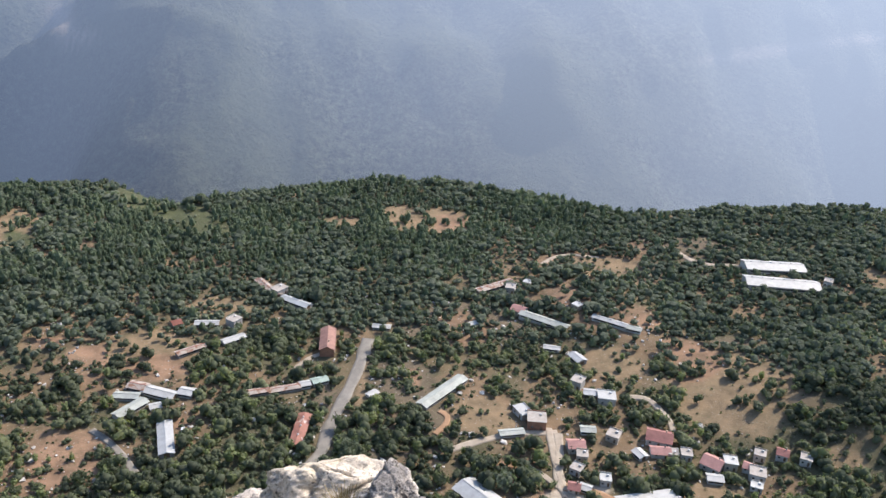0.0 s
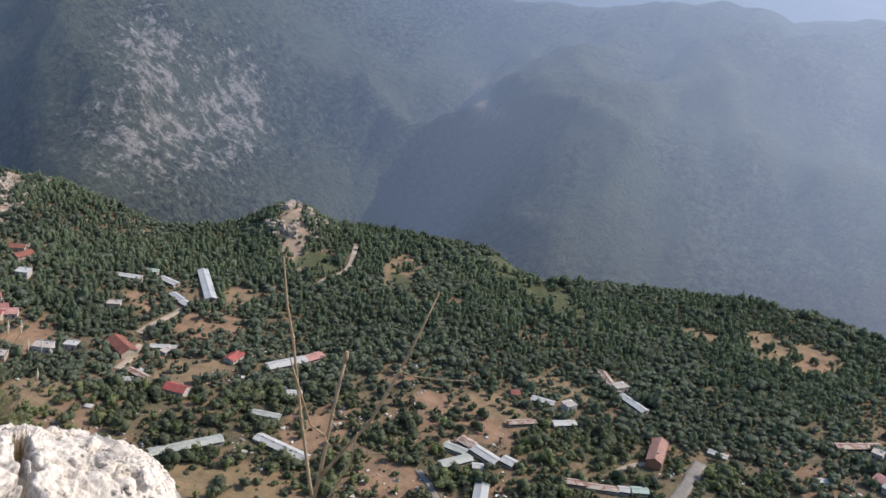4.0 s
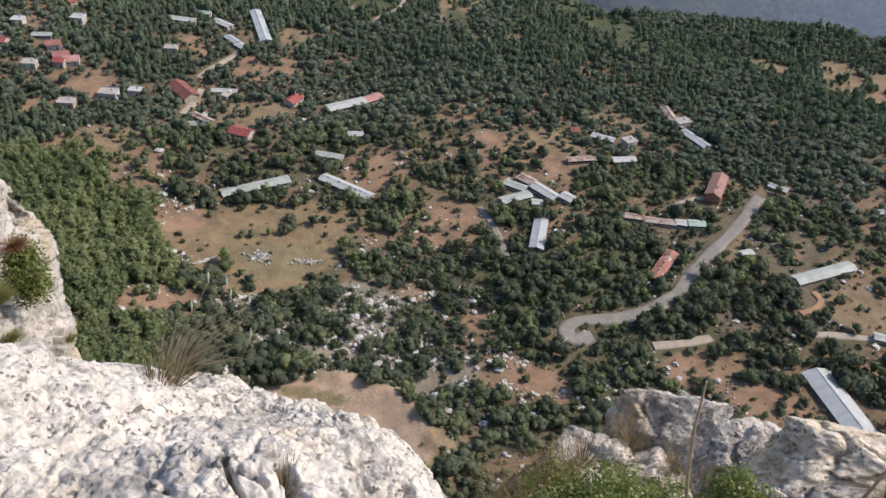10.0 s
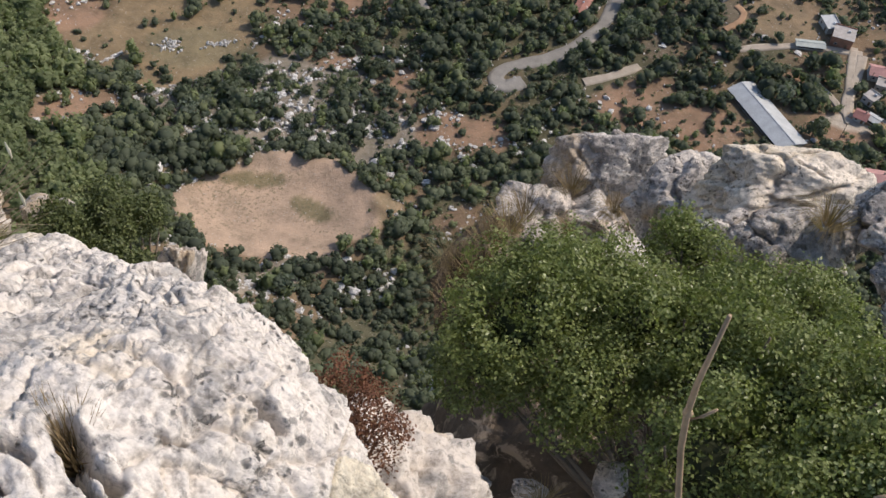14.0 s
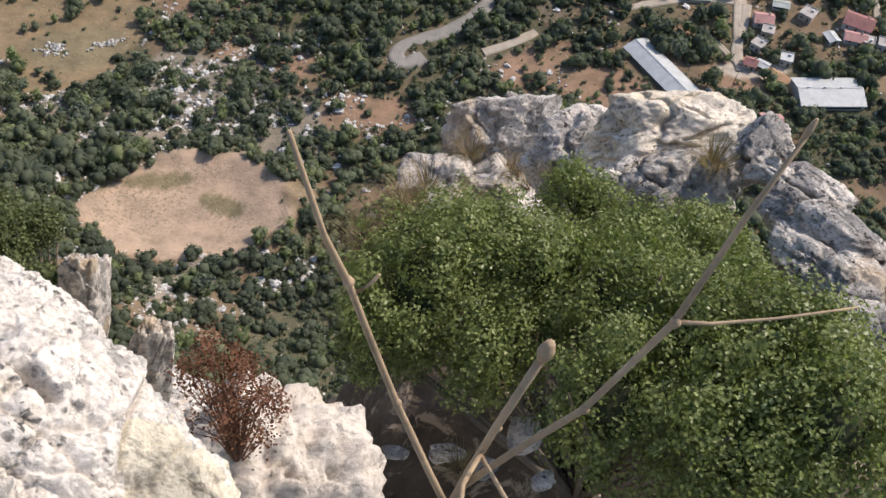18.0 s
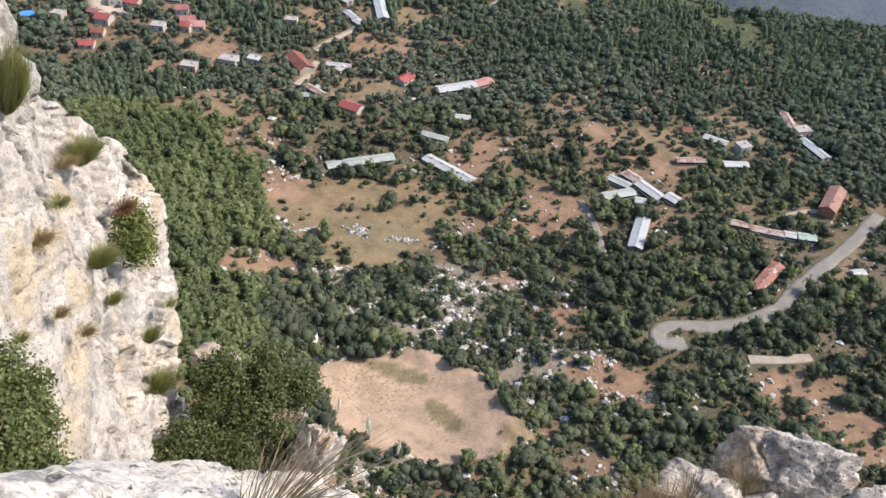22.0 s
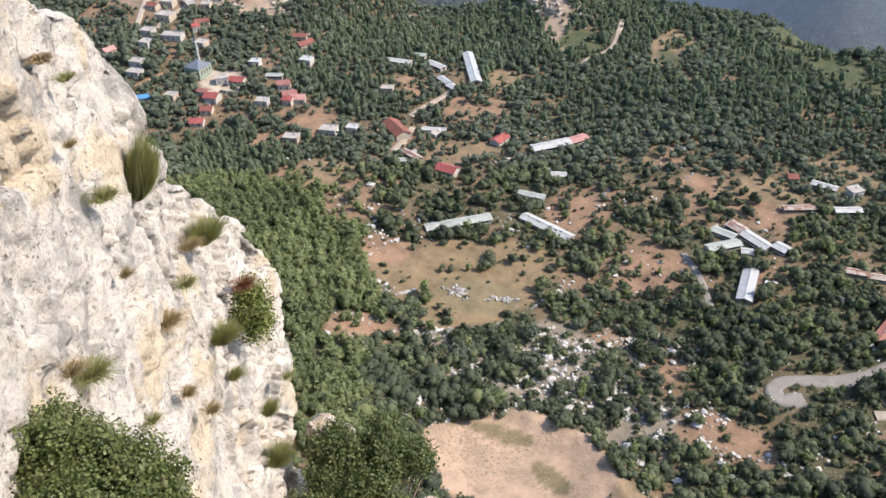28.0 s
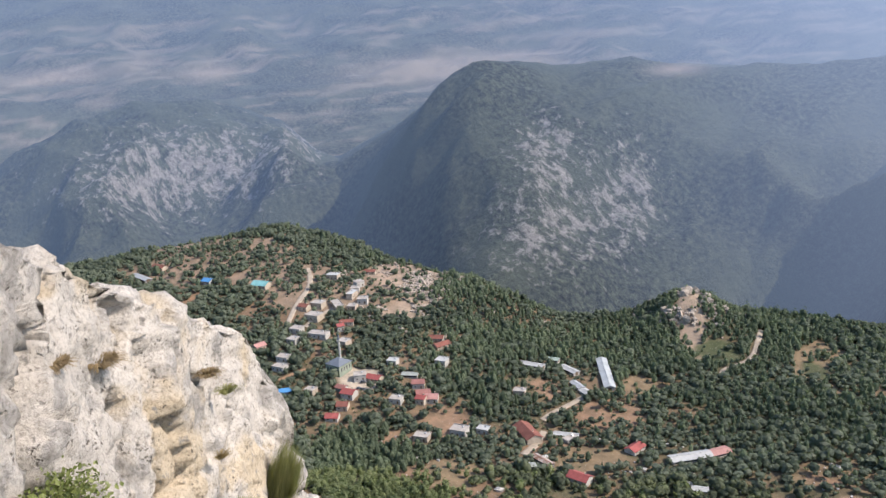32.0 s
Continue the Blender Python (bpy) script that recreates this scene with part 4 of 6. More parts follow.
def strew_stones():
    x, y = wild(110000, -30, 72, 100, 480)
    az, r = np.degrees(np.arctan2(-x, y)), np.hypot(x, y)
    likely = earth_at(x, y)[1]
    k = 1.5 * spot2(x, y, -160, 218, 75, 42) + 1.1 * spot2(x, y, -108, 150, 70, 40) + 0.5 * spot2(x, y, -70, 240, 60, 40) + 0.10
    keep = (rng.random(len(x)) < 0.75 * k * (likely > 0.15) * smooth((layered(x, y, 14, 3, 3) - 0.38) / 0.30)) & free_of(x, y, 0.4)
    x, y = x[keep], y[keep]
    shapes = [boulder_shape(s) for s in range(6)]
    tagged(scattered("karst_stones", STONE, shapes, np.stack([x, y, ground(x, y) + 0.25], 1), rng.gamma(1.6, 0.46, len(x)).clip(0.35, 3.4), rng.uniform(0, 6.28, len(x)),
                     rng.uniform(0.6, 1.4, len(x)), rng.random(len(x)), 6, False), "pale weathered karst boulders between the shrubs", "stones", kind="stuff")
    x, y = wild(60000, 40, 66, 560, 800)
    keep = rng.random(len(x)) < 0.85 * np.clip(spot2(x, y, -548, 402, 42, 34) * 1.3, 0, 1) * smooth((layered(x, y, 18, 2, 3) - 0.35) / 0.2)
    x, y = x[keep], y[keep]
    tagged(scattered("village_crag", RIM_STONE, shapes, np.stack([x, y, ground(x, y) + 0.4], 1), rng.gamma(2.5, 0.55, len(x)).clip(0.7, 5), rng.uniform(0, 6.28, len(x)),
                     rng.uniform(0.6, 1.5, len(x)), rng.random(len(x)), 7, False), "pale broken limestone crag above the village", "crag", kind="stuff")
    x, y = wild(30000, 28, 42, 580, 730)
    keep = rng.random(len(x)) < np.clip(spot2(x, y, -388, 556, 22, 24) * 1.2, 0, 1) * smooth((layered(x, y, 12, 2, 3) - 0.35) / 0.2)
    x, y = x[keep], y[keep]
    tagged(scattered("rim_crag", RIM_STONE, shapes, np.stack([x, y, ground(x, y) + 0.6], 1), rng.gamma(2.5, 0.75, len(x)).clip(0.8, 6), rng.uniform(0, 6.28, len(x)),
                     rng.uniform(0.9, 2.4, len(x)), rng.random(len(x)), 8, False), "jagged limestone nose on the rim of the gorge", "crag", kind="stuff")

# ---------------------------------------------------------------- sheds, houses, mosque
def gable(name, mat, length, width, eave, rise, thick=0.18, over=0.5, sides=(1, -1)):
    """Meshes of the two roof slopes of a gable along x."""
    out = []
    for s in sides:
        h, w = length / 2 + over, width / 2 + over
        drop = rise * over / (width / 2)
        ridge, low = eave + rise, eave - drop
        n = max(2, int(length / 3.0))
        v, f = [], []
        for i in range(n + 1):
            x = -h + 2 * h * i / n
            sag = 0.02 * math.sin(i * 2.1)
            v += [(x, 0, ridge + sag), (x, s * w, low + sag), (x, s * w, low - thick + sag), (x, 0, ridge - thick + sag)]
        for i in range(n):
            a, b = 4 * i, 4 * i + 4
            for p, q in ((0, 1), (1, 2), (2, 3), (3, 0)):
                f.append((a + p, a + q, b + q, b + p) if s < 0 else (a + q, a + p, b + p, b + q))
        f += [(0, 3, 2, 1), (4 * n, 4 * n + 1, 4 * n + 2, 4 * n + 3)]
        out.append(mesh_from(name, v, f, mat))
    return out


def hull(name, mat, length, width, eave, rise, base=2.5):
    """Walls with gable ends, set into the ground."""
    l, w = length / 2, width / 2
    v = [(-l, -w, -base), (l, -w, -base), (l, w, -base), (-l, w, -base), (-l, -w, eave - 0.2), (l, -w, eave - 0.2), (l, w, eave - 0.2), (-l, w, eave - 0.2), (-l, 0, eave + rise - 0.42), (l, 0, eave + rise - 0.42)]
    f = [(0, 1, 5, 4), (2, 3, 7, 6), (1, 2, 6, 9, 5), (3, 0, 4, 8, 7), (0, 3, 2, 1), (4, 5, 9, 8), (7, 8, 9, 6)]
    return mesh_from(name, v, f, mat)


OPENINGS = {}


def opening(kind, w, h, mat):
    key = (kind, w, h, mat.name)
    if key not in OPENINGS:
        OPENINGS[key] = box_mesh(kind, mat, w, 0.12, h)
    return OPENINGS[key]


def doors_and_windows(top, length, width, eave, count, glass=GLASS):
    """Windows and a door on both long walls, a little proud of them."""
    for s in (1, -1):
        for k in range(count):
            x = -length / 2 + (k + 0.5) * length / count
            if s < 0 and k == count // 2:
                part("door", opening("door", 1.0, 2.0, TIMBER), top, "", pose(x, s * (width / 2 + 0.03), 0.05))
                continue
            win = part("window", opening("window", 1.2, 1.1, WALLS["white"]), top, "", pose(x, s * (width / 2 + 0.02), 1.0))
            part("pane", opening("pane", 0.95, 0.85, glass), win, "", pose(0, s * 0.03, 0.12))


SHED_WORDS = {"white": "long low shed with a white sheet roof", "bluewhite": "long poultry shed with a galvanised bluish sheet roof", "grey": "long shed with a grey sheet roof among trees",
              "pale": "long greenhouse under dusty pale plastic sheeting", "rust": "old long shed with a rusty patched sheet roof", "redwhite": "shed with a red sheet roof striped white",
              "green": "small shed with a pale green sheet roof", "pink": "shed end with a faded pink sheet roof"}
HOUSE_WORDS = {"red": "village house with a bright red tile roof", "redbrown": "old house with a brown-red tile roof", "pink": "house with a faded pink tile roof", "pinkred": "house with a weathered red tile roof",
               "pale": "small plastered house with a pale flat roof", "white": "small white plastered house", "blue": "house with a bright blue sheet roof", "teal": "house with a teal sheet roof",
               "tower": "tall narrow barn with a brick-red and grey roof", "darkflat": "two-storey house with a pale flat concrete roof"}


def place(x, y, turn, length, width):
    """Stands on the middle of its plot."""
    w = radians(turn)
    FOOTPRINTS.append((x, y, length / 2, width / 2, w))
    return pose(x, y, float(np.mean(ground(np.array([x, x + 3 * math.cos(w), x - 3 * math.cos(w)]), np.array([y, y + 3 * math.sin(w), y - 3 * math.sin(w)])))) + 0.2, 0, 0, turn)


def shed(kind, x, y, length, width, eave, turn, bright=0):
    width, eave = 0.70 * width if width < 12 else width, 0.62 * eave + 0.3
    top = thing("long_shed", SHED_WORDS[kind], "shed", place(x, y, turn, length, width), "farm sheds of the valley")
    mat, rise = ROOFS[kind], 0.14 * width
    part("wall", hull("wall", WALLS["block" if kind in ("rust", "grey", "redwhite") else "white"], length, width, eave - 0.6, rise), top)
    for n, me in enumerate(gable("roof", mat, length, width, eave - 0.6, rise)):
        # the slope that catches the sun takes white roof colour as its glint
        if kind == "grey" and n == (1 if bright > 0 else 0) and bright:
            me.materials[0] = ROOFS["white"]
        part("roof", me, top, "grey sheet slope coloured white for sun glint" if kind == "grey" and me.materials[0] == ROOFS["white"] else "")
    part("ridge_cap", box_mesh("ridge_cap", ROOFS["redwhite"] if kind == "rust" else mat, length + 0.6, 0.5, 0.12, 0, 0, eave - 0.6 + rise, 0.02), top)
    if length > 20 and kind not in ("pale", "bluewhite", "grey"):
        for k in range(int(length / 7)):
            part("vent", box_mesh("vent", METAL, 0.9, 0.7, 0.5, -length / 2 + 4 + 7 * k, 0, eave - 0.6 + rise + 0.08, 0.06), top)
    for s in (1, -1):
        me = box_mesh("side_opening", GLASS, length * 0.9, 0.1, 0.7, 0, s * (width / 2 + 0.01), 0.7)
        part("side_opening", me, top, "long dark mesh-covered opening")
    part("end_door", box_mesh("end_door", TIMBER, 0.1, min(2.6, width * 0.4), min(2.1, eave - 0.7), length / 2 + 0.02, 0, 0), top)


def house(kind, x, y, length, width, eave, turn):
    width, eave = 0.88 * width, 0.5 + 0.75 * eave
    top = thing("village_house", HOUSE_WORDS[kind], "house", place(x, y, turn, length, width), "village houses")
    wall = WALLS[{"redbrown": "cream", "tower": "brick", "darkflat": "brick", "teal": "cream"}.get(kind, "white" if (int(x) % 3) else "cream")]
    if kind in ("pale", "white", "darkflat"):
        part("wall", box_mesh("wall", wall, length, width, eave + 1.8, 0, 0, -2.0), top)
        part("flat_roof", box_mesh("flat_roof", ROOFS["darkflat" if kind != "white" else "white"], length + 0.6, width + 0.6, 0.22, 0, 0, eave - 0.2, 0.04), top)
        part("parapet", box_mesh("parapet", wall, length + 0.5, 0.22, 0.5, 0, width / 2 + 0.1, eave), top)
        part("water_tank", box_mesh("water_tank", METAL, 1.3, 0.9, 0.9, length * 0.2, width * 0.12, eave + 0.03, 0.2), top, "pale roof water tank")
    else:
        rise = 0.24 * width
        part("wall", hull("wall", wall, length, width, eave - 1.0, rise), top)
        for me in gable("roof", ROOFS[kind], length, width, eave - 1.0, rise):
            part("roof", me, top)
        part("chimney", box_mesh("chimney", WALLS["cream"], 0.6, 0.6, 1.4, length * 0.25, width * 0.1, eave - 1.0 + rise * 0.7, 0.05), top)
    doors_and_windows(top, length, width, eave, max(2, int(length / 3.2)))


shed("grey", 40, 288, 38, 12, 4, -48, -1)
shed("white", 109, 291, 27, 16, 5, 14)
shed("white", -210, 305, 31, 9, 4, -3)
shed("pale", -247, 278, 35, 9, 4, 57)
shed("white", -259, 377, 24, 11, 4, 61)
shed("pink", -251, 393, 12, 10, 4, 70)
shed("bluewhite", -366, 431, 50, 10, 5, -43)
shed("white", -407, 400, 18, 8, 4, 19)
shed("green", -406, 421, 8, 7, 4, 23)
shed("white", -389, 419, 16, 8, 4, -7)
shed("grey", -368, 404, 12, 7, 3.5, -18)
shed("white", -357, 400, 8, 8, 3.5, -14)
house("redbrown", -342, 330, 21, 11, 5, -21)
house("red", -287, 363, 11, 8, 4, 94)
house("red", -287, 315, 12, 9, 5, 11)
shed("rust", -134, 363, 9, 9, 4, -14)
shed("white", -122, 359, 17, 9, 4, -18)
shed("white", -109, 360, 7, 8.64487, 4, -12)
shed("pale", -132, 345, 17, 8, 4, 57)
shed("pale", -137, 355, 12, 7, 3.5, -0)
shed("white", -121, 348, 5, 6.27926, 3, 25)
shed("grey", -109, 323, 25, 9, 4, -72)
shed("rust", -74, 363, 10, 6, 3.5, 23)
shed("rust", -62, 368, 16, 6, 3.5, 22)
shed("white", -52, 373, 5, 6.12822, 4, 22)
shed("green", -45, 377, 8, 7, 4, 28)
house("tower", -45, 415, 23, 9, 7, -86)
shed("redwhite", -49, 334, 25, 8, 4, -93)
shed("white", -17, 367, 6, 5, 3, 48)
shed("pale", 19, 371, 35, 9, 4, 52)
shed("rust", -90, 482, 26, 7, 4, -52)
house("pale", -82, 477, 9, 7, 5, 52)
shed("bluewhite", -70, 463, 20, 8, 4, -31)
shed("white", -116, 431, 13, 7, 4, 6)
house("pale", -101, 434, 7, 7, 5, 58)
shed("white", -97, 413, 13, 7, 4, 40)
shed("rust", -117, 399, 16, 6, 4, 41)
house("redbrown", -133, 429, 5, 6, 4, 36)
shed("white", -328, 349, 15, 6, 3, 31)
house("pale", -322, 346, 8, 5, 3, 84)
shed("rust", -314, 314, 15, 6, 3.5, -5)
shed("pale", -313, 305, 5, 6, 3.5, 35)
shed("white", -235, 351, 8, 7, 3, 37)
shed("pale", -234, 324, 15, 6, 3, 17)
shed("pale", 81, 450, 31, 9, 4, -32)
house("pink", 67, 463, 8, 9, 5, -30)
shed("white", 119, 444, 21, 6, 4, -30)
shed("pale", 132, 438, 9, 6, 4, -21)
house("white", 102, 461, 5, 6, 4, -48)
shed("white", 82, 421, 9, 6, 3.5, -9)
shed("grey", 95, 410, 9, 9, 5, -63)
house("pale", 91, 384, 6, 7.74136, 6, -32)
shed("grey", 96, 375, 6, 7.73372, 5, -7)
house("white", 104, 371, 9, 9, 5, -6)
house("white", 59, 356, 9, 7, 4, -64)
house("darkflat", 65, 348, 9, 10, 6, -4)
shed("pale", 52, 339, 12, 6, 3.5, 12)
shed("rust", 54, 496, 29, 8, 4, 36)
house("pale", 64, 491, 6, 7.48443, 5, -13)
house("white", 76, 500, 5, 5, 3, -32)
shed("white", 250, 532, 41, 15, 5, -1)
shed("white", 246, 506, 48, 15, 5, -5)
house("pale", 277, 506, 5, 6, 5, -33)
house("pinkred", 124, 339, 12, 11, 5, -17)
house("pink", 122, 329, 9, 7, 4, -3)
shed("white", 112, 327, 6, 7, 4, -64)
house("pale", 134, 327, 5, 6.30009, 4, -9)
house("pink", 145, 321, 9, 10.4871, 5, -38)
house("white", 153, 321, 6, 7.26163, 5, -10)
shed("white", 143, 311, 7, 7, 4, -7)
house("pinkred", 178, 324, 5, 6.42594, 5, -23)
house("pink", 82, 331, 8, 8, 5, 3)
house("pale", 84, 324, 5, 6, 4, -8)
shed("pale", 90, 344, 7, 7, 4, -2)
house("pale", 102, 340, 6, 7.56097, 4, -29)
house("white", 92, 308, 5, 6, 4, -6)
house("pinkred", 77, 302, 5, 6, 4, -13)
shed("white", 82, 302, 5, 6, 4, -26)
house("pink", 161, 318, 5, 6, 4, -30)
house("pale", 163, 313, 7, 8, 4, -19)
house("white", 160, 305, 5, 5, 3, -23)
house("pale", 168, 325, 5, 6, 4, -22)
house("pale", 187, 319, 5, 6, 4, -25)
house("pale", 80, 314, 5, 6, 4, -33)
shed("white", 38, 445, 6, 5, 3, 31)
shed("white", -16, 438, 10, 6, 3, -4)
house("pale", 128, 328, 5, 5, 3, -98)
house("pink", 85, 267, 8, 9, 5, 8)
house("blue", -479, 243, 9, 7, 4, 59)
house("red", -448, 272, 9, 9, 5, 25)
house("red", -453, 296, 10, 8, 4, 23)
house("redbrown", -439, 261, 7, 8, 5, 40)
house("red", -433, 249, 8, 8, 4, 42)
house("pinkred", -428, 314, 8, 8, 6, 48)
house("red", -411, 303, 6, 6.74348, 6, 26)
house("pink", -409, 310, 8, 9, 5, 44)
house("white", -443, 347, 8, 8, 5, 24)
shed("pale", -442, 318, 11, 7, 4, 36)
house("white", -463, 319, 7, 7, 4, 30)
house("pale", -504, 306, 8, 8, 5, 18)
house("red", -524, 316, 5, 6, 6, 69)
house("pale", -567, 324, 10, 9, 5, 27)
house("pale", -552, 311, 12, 10, 5, 21)
house("teal", -629, 308, 14, 12, 5, 27)
house("blue", -673, 281, 9, 9, 5, 21)
shed("grey", -729, 244, 28, 9, 4, 4)
house("white", -603, 362, 10, 8, 5, 33)
house("pale", -577, 370, 7, 7, 5, 87)
house("white", -564, 354, 11, 6, 5, 121)
house("pale", -555, 334, 18, 7, 5, -19)
house("pale", -545, 291, 9, 8, 4, 26)
house("pale", -533, 281, 8, 8, 4, 21)
house("pale", -527, 299, 15, 8, 4, 28)
house("redbrown", -464, 364, 12, 8, 4, 85)
house("pale", -517, 263, 9, 7, 4, 24)
house("pale", -508, 255, 10, 7, 4, 20)
house("pale", -468, 255, 7, 7, 4, 23)
house("pale", -422, 291, 8, 7, 4, 32)
house("redbrown", -738, 265, 14, 8, 4, 16)
house("pink", -543, 258, 8, 8, 5, 93)
house("pinkred", -457, 272, 7, 6, 4, 20)
house("pale", -460, 289, 8, 7, 5, 57)
house("pinkred", -418, 310, 9, 8, 4, 54)
house("redbrown", -527, 324, 10, 6, 5, 51)
house("pale", -571, 362, 7, 7, 4, 48)
house("pale", -550, 355, 8, 8, 5, 45)
house("redbrown", -593, 393, 9, 6, 4, 42)
house("redbrown", -473, 367, 10, 7, 5, 39)
house("pale", -546, 342, 7, 8, 4, 36)
house("pale", -381, 362, 8, 6, 5, 33)
house("pale", -378, 277, 9, 7, 4, 30)
house("pale", -368, 298, 10, 8, 5, 27)
house("white", -361, 311, 7, 6, 4, 24)
house("redbrown", -570, 313, 8, 7, 5, 21)


def mosque(x, y, turn):
    """Square prayer hall with a hipped lead roof, and a tapering white minaret with a balcony."""
    top = thing("mosque", "pale green mosque with grey hipped roof and slim white minaret", "mosque", place(x, y, turn, 13, 13) @ Matrix.Scale(0.74, 4))
    part("wall", box_mesh("wall", WALLS["pistachio"], 17, 17, 11.5, 0, 0, -3.0, 0.08), top, "pale green plastered wall")
    v = [(-9, -9, 8.5), (9, -9, 8.5), (9, 9, 8.5), (-9, 9, 8.5), (-1.2, 0, 13.2), (1.2, 0, 13.2), (-9, -9, 8.2), (9, -9, 8.2), (9, 9, 8.2), (-9, 9, 8.2)]
    part("roof", mesh_from("roof", v, [(0, 1, 5, 4), (1, 2, 5), (2, 3, 4, 5), (3, 0, 4), (0, 6, 7, 1), (1, 7, 8, 2), (2, 8, 9, 3), (3, 9, 6, 0), (6, 9, 8, 7)], ROOFS["lead"]), top, "grey sheet hipped roof")
    for s in range(4):
        for k in (-5.4, -1.8, 1.8, 5.4):
            w = pose(0, 0, 0, 0, 0, 90 * s) @ pose(k, 8.52, 2.2)
            win = part("window", opening("window", 1.7, 4.2, WALLS["white"]), top, "", w)
            part("pane", opening("pane", 1.3, 3.7, GLASS), win, "", pose(0, 0.03, 0.25))
    tower = part("minaret", mesh_from("minaret", *joined([tube([(0, 0, -2), (0, 0, 8), (0, 0, 9.5), (0, 0, 26)], [1.5, 1.45, 1.1, 1.0], 12)]), WALLS["white"]), top, "slim white minaret shaft", pose(-7.5, 10.5, 0))
    part("balcony", mesh_from("balcony", *tube([(0, 0, 23.6), (0, 0, 24.6), (0, 0, 25.6)], [1.1, 1.9, 1.9], 12), WALLS["white"]), tower)
    part("spire", mesh_from("spire", *tube([(0, 0, 26), (0, 0, 28.0), (0, 0, 33.5)], [1.15, 0.9, 0.05], 12), ROOFS["lead"]), tower, "pointed grey cap")


mosque(-478, 284, 14)


# ---------------------------------------------------------------- cars, poles, heaps of stones
def car(label, mat, x, y, turn):
    top = thing("parked_car", label, "car", pose(x, y, float(ground(x, y)) + 0.55, 0, 0, turn))
    v = [(-2.1, -0.85, 0.3), (2.1, -0.85, 0.3), (2.1, 0.85, 0.3), (-2.1, 0.85, 0.3), (-2.1, -0.85, 0.85), (2.1, -0.85, 0.75), (2.1, 0.85, 0.75), (-2.1, 0.85, 0.85)]
    body = [(0, 3, 2, 1), (0, 1, 5, 4), (1, 2, 6, 5), (2, 3, 7, 6), (3, 0, 4, 7), (4, 5, 6, 7)]
    part("body", mesh_from("body", v, body, mat), top)
    v = [(-1.6, -0.75, 0.8), (1.0, -0.75, 0.76), (1.0, 0.75, 0.76), (-1.6, 0.75, 0.8), (-1.2, -0.62, 1.4), (0.4, -0.62, 1.4), (0.4, 0.62, 1.4), (-1.2, 0.62, 1.4)]
    part("cabin", mesh_from("cabin", v, body, GLASS), top, "dark glazed cabin")
    part("car_roof", box_mesh("car_roof", mat, 1.6, 1.26, 0.06, -0.4, 0, 1.39, 0.02), top)
    wheel = mesh_from("wheel", *tube([(0, -0.1, 0), (0, 0.1, 0)], [0.32, 0.32], 12), RUBBER)
    for a, b in ((-1.3, -0.8), (-1.3, 0.8), (1.3, -0.8), (1.3, 0.8)):
        part("wheel", wheel, top, "", pose(a, b, 0.3))


car("white car parked beside a long grey shed", CAR_WHITE, -103, 330, 100)
car("white van parked at the road bend", CAR_WHITE, -31, 307, 40)
car("dark car parked on the village square", ROOFS["lead"], -455, 288, 50)
car("dark car parked on the village square", ROOFS["lead"], -450, 281, 60)


def pole(x, y):
    top = thing("utility_pole", "thin weathered wooden utility pole with a crossarm", "pole", pose(x, y, float(ground(x, y))), "poles along the lanes")
    part("post", mesh_from("post", *tube([(0, 0, -0.5), (0, 0, 9)], [0.16, 0.11], 8), BARK), top)
    part("crossarm", box_mesh("crossarm", BARK, 1.6, 0.12, 0.14, 0, 0.1, 8.3), top)


for x, y in ((70, 287), (78, 322), (69, 370), (-20, 405), (-33, 340), (66, 400), (-520, 300)):
    pole(x, y)


def stone_heap(label, x, y, along, across, turn, count, seed):
    """A heap or a fallen wall of single stones."""
    g = random.Random(seed)
    top = thing("stone_heap", label, "stones", pose(x, y, float(ground(x, y)), 0, 0, turn), "cleared stones on the meadow")
    shapes = [mesh_from("stone", *(lambda vf: (vf[0], vf[1].tolist()))(boulder_shape(90 + k)), STONE) for k in range(4)]
    for k in range(count):
        u, v = g.gauss(0, 0.42) * along, g.gauss(0, 0.42) * across
        w = radians(turn)
        gz = float(ground(x + u * math.cos(w) - v * math.sin(w), y + u * math.sin(w) + v * math.cos(w)) - ground(x, y))
        s = g.uniform(0.45, 1.25)
        part("stone", shapes[k % 4], top, "", pose(u, v, gz + 0.4 * s, g.uniform(0, 60), g.uniform(0, 60), g.uniform(0, 360)) @ Matrix.Scale(s, 4))


stone_heap("heap of pale cleared stones on the dry meadow", -209, 233, 6, 5, 20, 70, 1)
stone_heap("heap of pale cleared stones by the meadow bushes", -190, 245, 8, 2.5, 50, 46, 2)
stone_heap("low tumbled dry-stone wall across the meadow", -224, 217, 9, 0.8, 70, 44, 3)
stone_heap("low tumbled dry-stone wall at the meadow edge", -229, 203, 10, 0.8, 100, 44, 4)
stone_heap("row of pale boulders below the meadow", -178, 226, 10, 4, 30, 60, 5)

